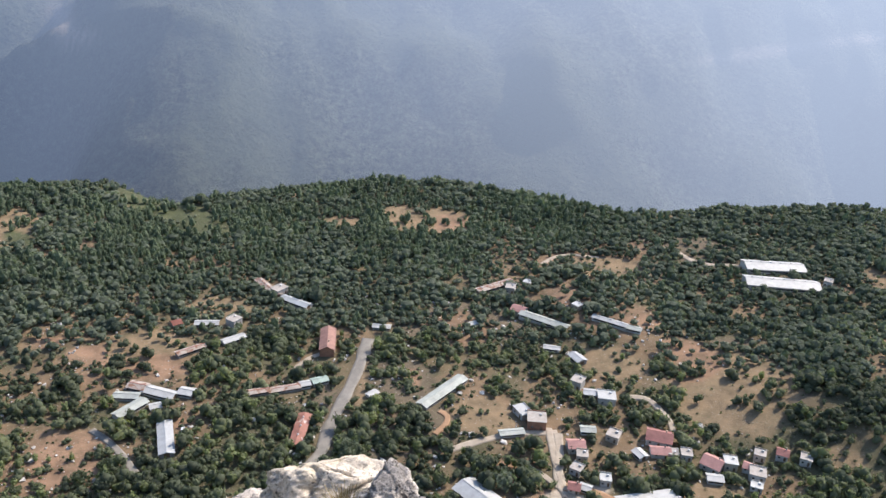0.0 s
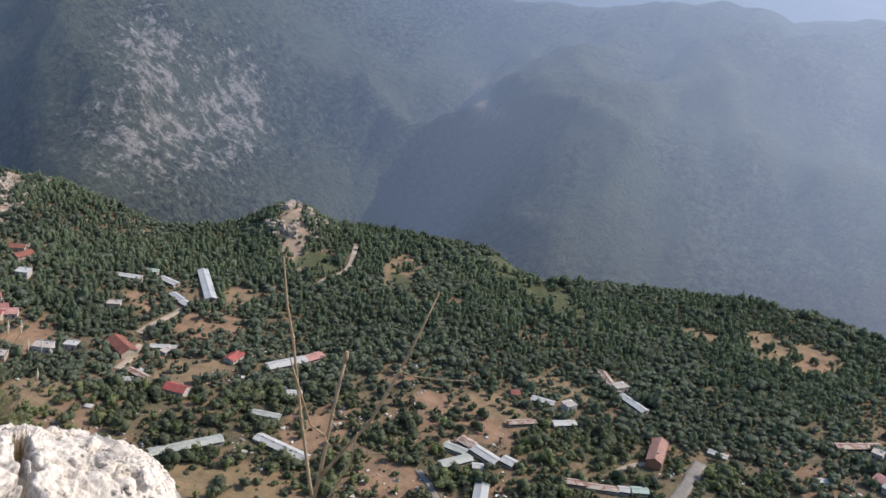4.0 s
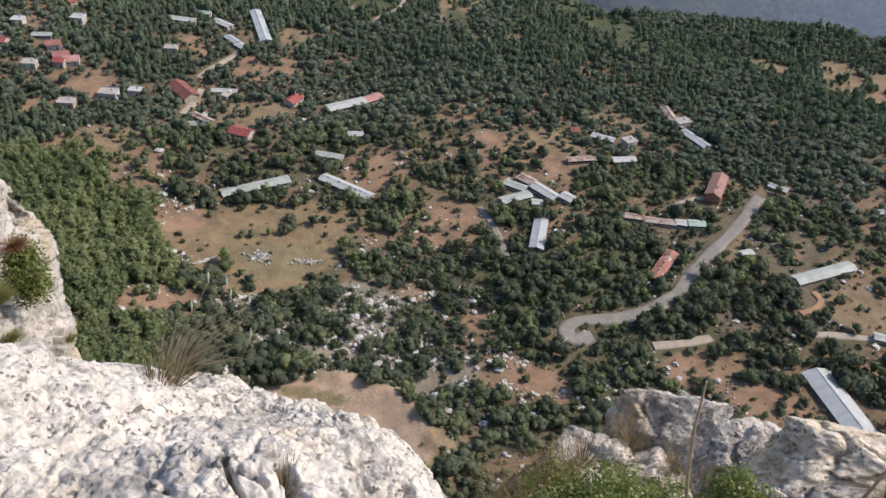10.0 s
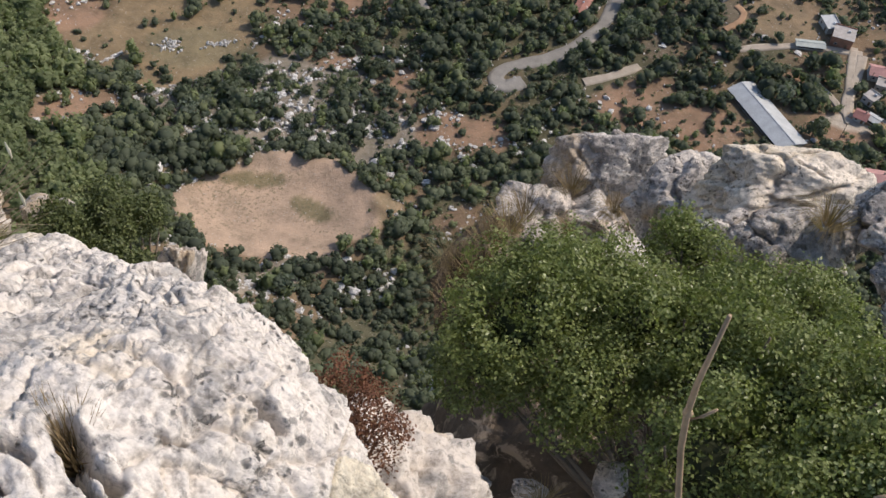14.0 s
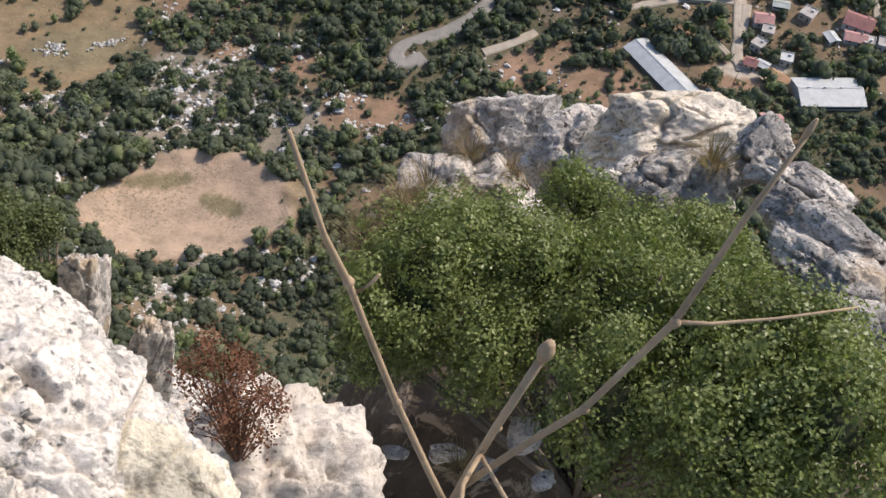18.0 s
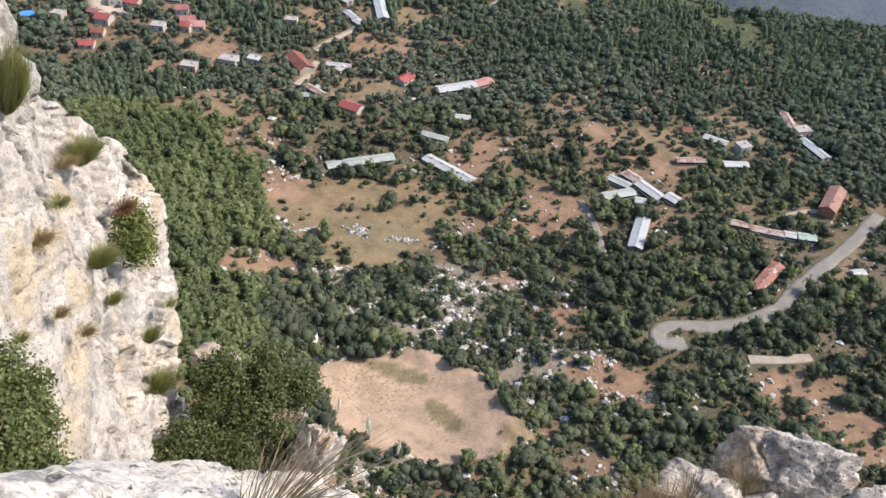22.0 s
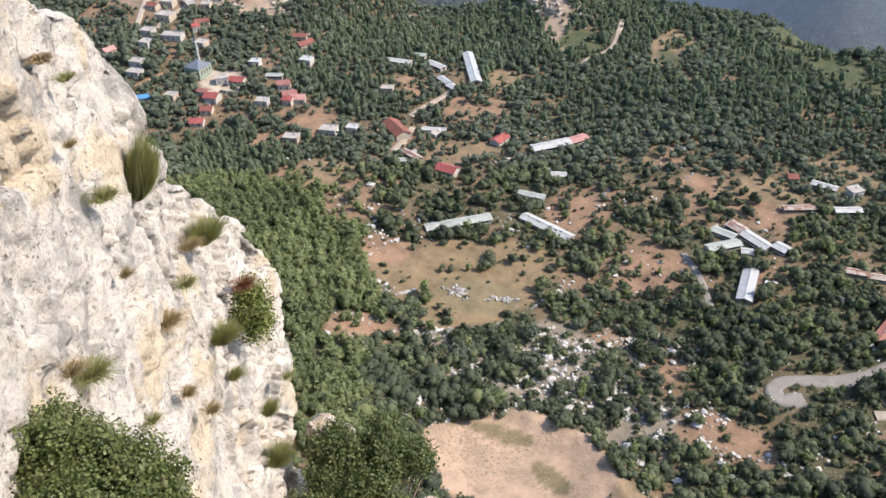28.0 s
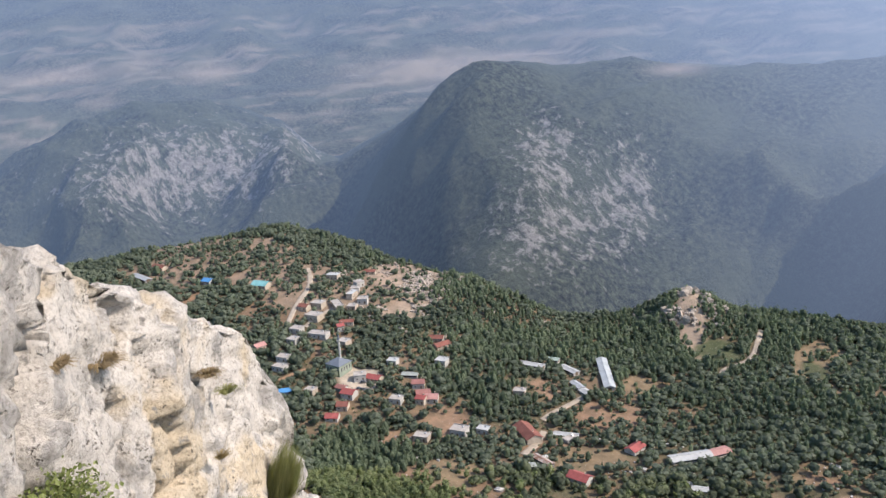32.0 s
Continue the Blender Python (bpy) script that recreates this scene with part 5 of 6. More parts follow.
# ---------------------------------------------------------------- the rocks at the cliff's edge
def weathered(p, size, crack=1.0, pits=1.0, lump=1.0, gap=1.0):
    """How far a point of a karst surface stands in or out: lumps, split blocks, cracks and pits, for a rock of that size."""
    q = Vector(p) / size
    h = 0.085 * lump * noise.fractal(q * 1.3, 1.0, 2.1, 3) + 0.040 * min(1.0, lump + 0.2) * noise.fractal(q * 6.0, 0.62, 2.2, 6) + 0.020 * lump * (0.5 - abs(noise.noise(q * 9.0)))
    w = q * 1.7 + 0.30 * Vector((noise.noise(q * 2.6), noise.noise(q * 2.6 + Vector((7, 3, 1))), noise.noise(q * 2.6 + Vector((2, 8, 5)))))
    far, centres = noise.voronoi(w)
    tilt = noise.noise_vector(centres[0] * 3.3)
    h += crack * (0.06 * tilt.x + 0.16 * (w - centres[0]).dot(tilt)) - 0.075 * crack * math.exp(-(((far[1] - far[0]) / (0.032 * gap)) ** 2))
    w2 = q * 4.6 + Vector((4, 1, 2))
    far2, centres2 = noise.voronoi(w2)
    tilt = noise.noise_vector(centres2[0] * 4.1)
    h += crack * (0.018 * tilt.x + 0.05 * (w2 - centres2[0]).dot(tilt)) - 0.016 * crack * math.exp(-(((far2[1] - far2[0]) / (0.05 * gap)) ** 2))
    cell = noise.voronoi(q * 6.5)[0]
    dip = max(0.0, 0.42 - cell[0]) / 0.42
    h -= 0.045 * pits * dip * dip * (1 if noise.noise(q * 2.4 + Vector((1, 5, 8))) > -0.05 else 0.15)
    return h * size


def surfaced(name, verts, faces, mat, size, crack=1.0, pits=1.0, lump=1.0, extra=None, gap=1.0, finer=None):
    """A smooth-shaded rock mesh whose points are moved along their normals; finer: where its faces are split."""
    me = mesh_from(name, verts, faces, mat, True)
    if finer:
        bm = bmesh.new()
        bm.from_mesh(me)
        edges = [e for e in bm.edges if all(finer(q.co) for q in e.verts)]
        bmesh.ops.subdivide_edges(bm, edges=edges, cuts=3, use_grid_fill=True)
        for face in bm.faces:
            face.smooth = True
        bm.to_mesh(me)
        bm.free()
    normals = [v.normal.copy() for v in me.vertices]
    for v, n in zip(me.vertices, normals):
        v.co += n * ((weathered(v.co, size, crack, pits, lump, gap) if size else 0.0) + (extra(v.co) if extra else 0.0))
    me.update()
    return me


def dome(centre, axes, radii, span, rows, cols, sink=1.0):
    """Cap of an ellipsoid about its first axis; what lies under the middle is drawn out downwards."""
    a, b, c = (np.array(v, float) for v in axes)
    th = span * np.linspace(0.0, 1, rows) ** 0.8
    ph = np.linspace(0, 2 * math.pi, cols, endpoint=False)
    t, p = np.meshgrid(th, ph, indexing="ij")
    low = np.where(np.sin(p) < 0, sink, 1.0)
    v = np.array(centre) + radii[0] * np.cos(t)[..., None] * a + radii[1] * (np.sin(t) * np.cos(p))[..., None] * b + radii[2] * (low * np.sin(t) * np.sin(p))[..., None] * c
    return v.reshape(-1, 3), grid_faces(rows, cols, True)[:, ::-1]


def rock_from_ball(name, mat, centre, radii, turn, seed, level=5, size=None, cuts=13, crack=1.0, pits=1.0, lump=1.0, squareness=0.0):
    """A boulder: a ball stretched, turned, cut flat on some sides, then weathered."""
    bm = bmesh.new()
    bmesh.ops.create_icosphere(bm, subdivisions=level, radius=1.0)
    g = random.Random(seed)
    planes = []
    for _ in range(cuts):
        d = Vector((g.uniform(-1, 1), g.uniform(-1, 1), g.uniform(-0.5, 1))).normalized()
        planes.append((d, g.uniform(0.60, 0.90)))
    m = Matrix.Translation(centre) @ Euler([radians(v) for v in turn]).to_matrix().to_4x4() @ Matrix.Diagonal((*radii, 1))
    for v in bm.verts:
        if squareness:
            k = max(abs(c) for c in v.co)
            v.co = v.co.lerp(v.co / k * 0.8, squareness)
        for d, far in planes:
            over = v.co.dot(d) - far
            if over > 0:
                v.co -= d * over * 0.96
        v.co = m @ v.co
    bm.normal_update()
    s = size or 0.5 * (radii[0] + radii[1])
    for v, n in [(v, v.normal.copy()) for v in bm.verts]:
        v.co += n * weathered(v.co, s, crack, pits, lump, 1.6)
    for f in bm.faces:
        f.smooth = True
    me = bpy.data.meshes.new(name)
    bm.to_mesh(me)
    bm.free()
    me.materials.append(mat)
    return me


def cleft_rock(name, mat, centre, radii, turn, seed, level=5, facets=15, joints=1.0, rough=1.0, p=13.0, split=0.026):
    """An angular block: flat faces with worn edges, split by three sets of joints into steps and open cracks."""
    v, f = ball(level)
    g = np.random.default_rng(seed)
    n = g.normal(size=(facets, 3))
    n = np.concatenate([n, np.array([(1, 0, 0), (-1, 0, 0), (0, 1, 0), (0, -1, 0), (0, 0, 1), (0, 0, -1)]) + 0.25 * g.normal(size=(6, 3))])
    n /= np.linalg.norm(n, axis=1)[:, None]
    h = g.uniform(0.74, 1.0, len(n))
    reach = (np.clip(v @ n.T / h, 1e-3, None) ** p).sum(1) ** (-1 / p)
    unit = float(np.mean(radii))
    sets = g.normal(size=(3, 3))
    sets /= np.linalg.norm(sets, axis=1)[:, None]
    wide = g.uniform(0.55, 0.95, 3)
    out = []
    m = Euler([radians(c) for c in turn]).to_matrix()
    for d, k in zip(v, reach):
        q = Vector(d * k)
        away = Vector((seed * 3.7, seed * 1.3, 0))
        w = q + 0.30 * noise.noise_vector(q * 1.6 + away) + 0.06 * noise.noise_vector(q * 6.0 + away)
        step, crack, ident = 0.0, 0.0, 0.0
        for i in range(3):
            c = (w.x * sets[i][0] + w.y * sets[i][1] + w.z * sets[i][2]) / wide[i] + 0.37 * seed + i
            ident += math.floor(c) * (1.7 + i)
            edge = min(c - math.floor(c), math.ceil(c) - c) * wide[i]
            crack = max(crack, math.exp(-((edge / split) ** 2)) * min(1.3, 2.6 * abs(noise.noise(q * 2.1 + Vector((i, 5, seed))))))
        step = noise.noise(Vector((ident * 1.31 + seed, 2.2, 7.7)))
        fine = noise.fractal(q * 2.6 + away, 0.62, 2.1, 8)
        hole = max(0.0, 0.36 - noise.voronoi(q * 4.2 + away)[0][0]) / 0.36
        k2 = 1 + joints * (0.13 * step - 0.17 * crack) + rough * (0.075 * fine - 0.07 * hole * hole)
        q = q * k2
        q = m @ Vector((q.x * radii[0], q.y * radii[1], q.z * radii[2]))
        out.append((centre[0] + q.x, centre[1] + q.y, centre[2] + q.z))
    return mesh_from(name, out, f, mat, True)


# the pale slab right below the eye
CRACKS = [((-2.154, 0.913), (-2.10, 0.890), 0.008, 0.080), ((-2.10, 0.890), (-2.065, 0.876), 0.007, 0.070), ((-2.223, 0.879), (-2.18, 0.85), 0.005, 0.050), ((-2.18, 0.85), (-2.140, 0.831), 0.005, 0.050),
          ((-2.022, 0.817), (-1.979, 0.820), 0.016, 0.220), ((-1.979, 0.820), (-1.968, 0.870), 0.016, 0.220), ((-1.968, 0.870), (-1.934, 0.887), 0.016, 0.220), ((-2.154, 0.913), (-2.077, 0.864), 0.006, 0.060),
          ((-2.077, 0.864), (-2.039, 0.838), 0.006, 0.060), ((-2.048, 0.842), (-1.994, 0.821), 0.006, 0.070), ((-2.052, 0.834), (-2.024, 0.755), 0.005, 0.060), ((-2.024, 0.755), (-2.017, 0.705), 0.005, 0.060),
          ((-2.183, 0.775), (-2.092, 0.690), 0.005, 0.035), ((-2.251, 0.859), (-2.181, 0.872), 0.005, 0.025), ((-2.181, 0.872), (-2.139, 0.866), 0.005, 0.025), ((-2.413, 1.233), (-2.440, 1.200), 0.006, 0.060),
          ((-2.196, 0.772), (-2.147, 0.697), 0.005, 0.040), ((-2.037, 0.783), (-2.022, 0.817), 0.005, 0.050), ((-2.061, 0.940), (-2.042, 0.947), 0.005, 0.040), ((-2.013, 1.021), (-1.981, 1.008), 0.005, 0.030)]
WORN = [(-2.75, 0.9, 0.09), (-2.15, 0.9, 0.07), (-1.9, 0.9, -0.096), (-1.9, 1.2, -0.077), (-1.7, 0.9, -0.085), (-1.7, 1.2, -0.047), (-2.45, 1.2, -0.044)]      # x, y, rise of the broad swells


def split_open(p):
    """The open cracks of the slab."""
    h = 0.0
    wob = 0.010 * noise.noise(Vector((p.x * 30, p.y * 30, 0))) + 0.004 * noise.noise(Vector((p.x * 90, p.y * 90, 3)))
    for (ax, ay), (bx, by), wide, deep in CRACKS:
        dx, dy = bx - ax, by - ay
        t = max(0.0, min(1.0, ((p.x - ax) * dx + (p.y - ay) * dy) / (dx * dx + dy * dy)))
        d = math.hypot(p.x - ax - t * dx, p.y - ay - t * dy) + wob
        h = max(h, deep * math.exp(-((d / wide) ** 4)))
    q = p + 0.02 * noise.noise_vector(p * 14.0)
    chip, seeds = noise.voronoi(q * 15.0)
    rag = 0.006 * noise.fractal(p * 24.0, 0.7, 2.1, 5) + 0.006 * noise.noise(seeds[0] * 7.7) - 0.006 * math.exp(-(((chip[1] - chip[0]) / 0.06) ** 2)) - 0.010 * max(0.0, 0.30 - noise.voronoi(p * 21.0)[0][0]) / 0.30
    return (-h if p.z > 248.9 else 0.0) + rag


v, f = dome((-13.68, -8.29, 245.935), ((0.769, 0.602, 0.215), (0.604, -0.794, 0.063), (-0.209, -0.081, 0.974)), (15.42, 2.21, 0.875), 0.62, 215, 285, 3.0)
lean = np.clip((-2.0 - v[:, 0]) / 0.9, 0, 1.25)
v[:, 2] -= 0.52 * lean * np.clip((v[:, 1] - 0.5) / 0.5, 0, 1)
v[:, 1] += 0.38 * lean * np.clip((v[:, 1] - 0.3) / 0.6, 0, 1)
v[:, 0] -= 0.12 * lean
v[:, 2] -= 0.45 * np.clip(-2.78 - v[:, 0], 0, 3) ** 1.3 + 0.9 * np.clip(-3.02 - v[:, 0], 0, 3) ** 1.2
for wx, wy, rise in WORN:
    v[:, 2] += rise * np.exp(-((v[:, 0] - wx) ** 2 + (v[:, 1] - wy) ** 2) / 0.04) * (v[:, 2] > 248.5)
slab_mesh = surfaced("limestone_slab", v, f, [ROCK, ROCK_YELLOW], 0.42, 0.30, 0.7, 0.40, split_open, 1.0, lambda c: -2.75 < c.x < -1.5 and 0.45 < c.y < 1.45 and c.z > 248.8)
slab_mesh.polygons.foreach_set("material_index", [1 if (q.center - Vector((-1.75, 0.98, 249.10))).length + 0.08 * noise.noise(q.center * 14) < 0.17 else 0 for q in slab_mesh.polygons])
tagged(new("limestone_slab", slab_mesh), "sunlit white limestone slab with grey pits and cracks at the cliff edge", "rock")

# the broken block under it
tagged(new("broken_block", cleft_rock("broken_block", TAN_ROCK, (-2.27, 1.35, 247.36), (0.40, 0.40, 0.66), (0, 30, 26), 3, 6, 14, 0.45, 1.6)), "tan limestone block broken off below the slab", "rock")
tagged(new("cliff_ledge", rock_from_ball("cliff_ledge", CRAG, (-3.2, -0.9, 244.2), (3.4, 2.0, 4.6), (0, 0, 30), 5, 5, 2.2)), "weathered limestone ledge that carries the slab", "rock", kind="structure")

# the fin of rock beyond the bush: fractured blocks, a boulder on its far end, slabs leaning down its edge
fin = thing("rock_fin", "grey and white fractured limestone fin beyond the bush", "rock", pose(-0.67, 4.85, 242.0))
fin_back = pose(-0.67, 4.85, 242.0).inverted()
for name, label, mat, c, r, roll, seed, level in (
        ("boulder", "knobbly pale boulder on the end of the fin", CRAG, (-2.19, 8.25, 242.06), (0.61, 0.47, 0.47), 10, 9, 6),
        ("boulder", "", CRAG, (-1.8, 8.54, 242.14), (0.27, 0.26, 0.24), 30, 10, 5),
        ("block", "", CRAG, (-2.7, 7.37, 241.83), (0.49, 0.41, 0.38), 0, 12, 5),
        ("block", "", CRAG, (-1.99, 6.99, 242.45), (0.36, 0.23, 0.28), 20, 13, 5),
        ("block", "", CRAG, (-3.02, 7.18, 241.75), (0.26, 0.26, 0.23), 40, 14, 4),
        ("block", "broad fractured block with a pale pitted top", CRAG, (-1.16, 5.92, 244.33), (0.65, 0.48, 0.46), -8, 15, 6),
        ("block", "rounded top block stained warm cream", CRAG_WARM, (-0.56, 5.83, 245.0), (0.71, 0.39, 0.48), 5, 16, 6),
        ("block", "", CRAG, (-0.49, 5.12, 245.23), (0.37, 0.23, 0.28), -10, 17, 5),
        ("block", "", CRAG, (-0.81, 5.21, 244.96), (0.29, 0.22, 0.24), 25, 18, 5),
        ("block", "", CRAG, (-0.29, 5.11, 245.42), (0.19, 0.23, 0.21), 15, 19, 5),
        ("rubble", "", CRAG, (-0.96, 5.18, 245.14), (0.12, 0.08, 0.09), 30, 20, 4),
        ("rubble", "", CRAG, (-1.03, 5.08, 245.12), (0.11, 0.09, 0.08), 10, 21, 4),
        ("rubble", "", CRAG, (-0.89, 4.98, 245.25), (0.12, 0.08, 0.08), -20, 22, 4),
        ("rubble", "", CRAG, (-0.77, 4.86, 245.28), (0.13, 0.09, 0.08), 15, 23, 4),
        ("rubble", "", CRAG, (-0.67, 4.8, 245.33), (0.11, 0.08, 0.07), 40, 24, 4),
        ("rubble", "", CRAG, (-0.99, 4.94, 245.14), (0.09, 0.08, 0.07), 0, 25, 4),
        ("leaning_slab", "", CRAG, (-0.06, 5.24, 245.57), (0.21, 0.19, 0.19), 10, 26, 5),
        ("leaning_slab", "", CRAG, (-0.07, 4.91, 245.66), (0.18, 0.11, 0.14), -25, 27, 5),
        ("leaning_slab", "", CRAG, (0.24, 4.86, 245.63), (0.33, 0.13, 0.16), -47, 28, 5),
        ("leaning_slab", "", CRAG, (0.06, 4.64, 245.65), (0.20, 0.17, 0.15), -30, 29, 5),
        ("leaning_slab", "cracked slab leaning down the edge", CRAG, (0.31, 4.36, 245.77), (0.33, 0.20, 0.17), -42, 30, 5),
        ("leaning_slab", "", CRAG, (0.15, 4.19, 245.71), (0.31, 0.17, 0.16), -58, 31, 5),
        ("leaning_slab", "", CRAG, (0.35, 3.95, 245.86), (0.27, 0.19, 0.17), -35, 32, 5),
        ("leaning_slab", "", CRAG, (0.35, 3.62, 245.97), (0.19, 0.16, 0.15), -20, 33, 5),
        ("leaning_slab", "", CRAG, (0.65, 3.94, 245.78), (0.25, 0.29, 0.19), -30, 34, 4),
        ):
    part(name, cleft_rock(name, mat, c, r, (35, 0, 9 + roll), seed, level, 14, 1.15, 1.15, 32.0, 0.03), fin, label, fin_back)
part("root", rock_from_ball("root", CRAG, (-1.75, 6.7, 240.9), (0.95, 1.9, 1.75), (-35, 0, 5), 10, 5, 0.8, 6), fin, "shaded broken rock between the blocks", fin_back)
# the litter colour on these shoulders also paints the shade under the bush
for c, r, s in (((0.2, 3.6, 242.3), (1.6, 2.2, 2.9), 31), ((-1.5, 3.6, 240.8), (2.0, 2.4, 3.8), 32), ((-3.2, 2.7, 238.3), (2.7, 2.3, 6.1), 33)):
    tagged(new("cliff_shoulder", rock_from_ball("cliff_shoulder", HUMUS_AND_SHADE, c, r, (0, 0, 20), s, 5, 1.8)), "earthy cliff shoulder coloured dark for the shade under the bush", "rock", kind="structure")


for c, r, n in (((-1.76, 2.56, 245.46), (0.11, 0.06, 0.06), 60), ((-1.37, 2.64, 245.71), (0.11, 0.11, 0.11), 61), ((-1.54, 2.41, 245.72), (0.08, 0.05, 0.05), 62), ((-2.06, 2.53, 245.36), (0.08, 0.05, 0.05), 63), ((-1.26, 2.34, 245.92), (0.06, 0.05, 0.05), 64), ((0.3, 3.23, 246.22), (0.13, 0.08, 0.08), 65)):
    tagged(new("loose_stone", cleft_rock("loose_stone", CRAG, c, r, (35, 0, 9 + 20 * (n % 3)), n, 4)), "small pale stone lodged on the earth under the bush", "stone", "loose stones under the bush")


# ---------------------------------------------------------------- the great wall of the cliff
WALL_XY = [(-4.2, -1.6), (-7.6, 1.7), (-8.8, 2.45), (-9.7, 3.15), (-10.8, 4.15), (-11.7, 5.0), (-12.05, 5.36), (-12.28, 5.64), (-12.5, 5.9), (-13.2, 6.75), (-13.9, 7.65), (-14.25, 8.3), (-14.7, 8.65), (-15.7, 8.8), (-18, 8.2), (-23, 6.6)]
WALL_TOP = [249.9, 249.42, 248.74, 248.2, 247.4, 246.8, 246.2, 244.7, 244.2, 242.9, 241.7, 240.8, 240.2, 239.6, 239.0, 238.0]


def wall_sheet():
    c = spline(WALL_XY, 0.05)
    keep = np.ones(len(c), bool)
    far = (c[:, 0] > -7.0) | (c[:, 0] < -15.2)
    keep[far] = np.arange(far.sum()) % 5 == 0
    c = c[keep]
    s = np.r_[0, np.cumsum(np.hypot(*np.diff(c, axis=0).T))]
    knots = [s[np.argmin(np.hypot(*(c - p).T))] for p in np.array(WALL_XY)]
    top = np.interp(s, knots, WALL_TOP) + 0.16 * (value_noise(s, s * 0 + 3.0, 0.55, 4) - 0.5)
    d = np.gradient(c, axis=0)
    d /= np.hypot(d[:, 0], d[:, 1])[:, None]
    out = np.stack([d[:, 1], -d[:, 0]], 1)
    out *= np.sign(np.sum(out[20] * np.array([0.6, 0.8])))
    slope = 0.05 - 0.07 * np.clip((-12.6 - c[:, 0]) / 1.4, 0, 1)
    rows = []
    for back, rise in ((9.0, 0.6), (5.0, 0.5), (2.5, 0.35), (1.2, 0.22), (0.8, 0.16), (0.55, 0.10), (0.38, 0.06), (0.22, 0.02), (0.10, -0.02)):
        rows.append(np.column_stack([c - out * back, top + rise * 0.6]))
    for depth in np.concatenate([np.linspace(0.10, 14, 270), np.linspace(14.3, 60, 22)]):
        rows.append(np.column_stack([c + out * (slope * min(depth, 14.0))[:, None], top - depth]))
    v = np.concatenate(rows)
    return v, grid_faces(len(rows), len(c))


RIFTS = [(-8.2, 248.95, -8.02, 248.72, 0.07), (-8.02, 248.72, -7.73, 248.62, 0.07), (-7.73, 248.62, -7.66, 248.46, 0.07), (-7.66, 248.46, -7.58, 248.34, 0.07), (-7.58, 248.34, -7.51, 248.1, 0.07), (-7.51, 248.1, -7.45, 247.7, 0.07),
         (-9.06, 248.62, -9.02, 248.36, 0.045), (-9.02, 248.36, -8.99, 248.24, 0.045), (-9.16, 248.36, -9.3, 248.16, 0.085), (-9.3, 248.16, -9.3, 247.98, 0.085), (-9.3, 247.98, -9.18, 247.86, 0.085), (-8.89, 247.62, -8.94, 247.38, 0.06),
         (-8.94, 247.38, -8.87, 247.18, 0.06), (-8.87, 247.18, -8.87, 246.92, 0.06), (-8.87, 246.92, -8.72, 246.7, 0.06), (-8.72, 246.7, -8.6, 246, 0.06), (-10.12, 247.27, -10.28, 246.98, 0.06), (-9.33, 246.78, -9.36, 246.36, 0.045),
         (-10.45, 245.3, -10.25, 244.1, 0.075), (-11.4, 244.6, -11.6, 242.7, 0.1), (-12.95, 242, -12.6, 239.5, 0.08), (-9.9, 243.4, -9.75, 242.5, 0.05)]


JOINTS = (((0.62, -0.74, 0.26), 1.15), ((0.30, 0.62, 0.72), 0.95), ((0.85, 0.50, -0.12), 0.80))        # normals and spacing of the wall's joint sets


def wall_relief(p):
    """The wall's own relief: flat blocks between three sets of joints, small chips on the spur, fine roughness over all."""
    spur = max(0.0, min(1.0, (-11.9 - p.x) / 0.8))
    q = Vector((p.x, p.y, p.z))
    h = (0.10 + 0.08 * spur) * noise.fractal(q * 0.42, 1.0, 2.1, 2)
    w = q + 0.42 * noise.noise_vector(q * 0.55) + 0.10 * noise.noise_vector(q * 2.2)
    for size, lift, cut in ((1.0, 0.085 + 0.10 * spur, 0.085), (0.40, 0.046 + 0.05 * spur, 0.045), (0.16, 0.020 + 0.012 * spur, 0.018)):
        ident, crack = 0.0, 0.0
        for k, ((a, b, c), gap) in enumerate(JOINTS):
            d = (w.x * a + w.y * b + w.z * c) / (gap * size) + 3.1 * k
            n = math.floor(d)
            ident += n * (1.73 + 0.61 * k)
            near = min(d - n, n + 1 - d) * gap
            crack = max(crack, math.exp(-((near / (0.030 / math.sqrt(size))) ** 2)) * min(1.0, max(0.0, 2.4 * noise.noise(q * (0.9 / size) + Vector((k, 3, n))) + 0.25)))
        h += lift * noise.noise(Vector((ident, 4.4, size * 9.0))) * 1.6 - cut * crack
    h += 0.035 * noise.fractal(q * 4.5, 0.6, 2.2, 5)
    return h + riven(p)


def riven(p):
    """Long open cracks down the wall, widening and narrowing."""
    h = 0.0
    jag = 0.05 * noise.noise(Vector((3, 0, p.z * 2.6))) + 0.03 * noise.noise(Vector((1, 4, p.z * 9)))
    for x0, z0, x1, z1, wide in RIFTS:
        if z1 - 0.1 < p.z < z0 + 0.1:
            k = max(0.0, min(1.0, (p.z - z0) / (z1 - z0)))
            mid = x0 + (x1 - x0) * k + jag
            w = max(0.036, wide * (0.55 + 0.9 * abs(noise.noise(Vector((x0, 9, p.z * 2.3))))))
            off = math.hypot(p.x - mid, max(0.0, p.z - z0, z1 - p.z))
            h = max(h, 1.1 * math.exp(-((off / w) ** 4)))
    return -0.04 - h


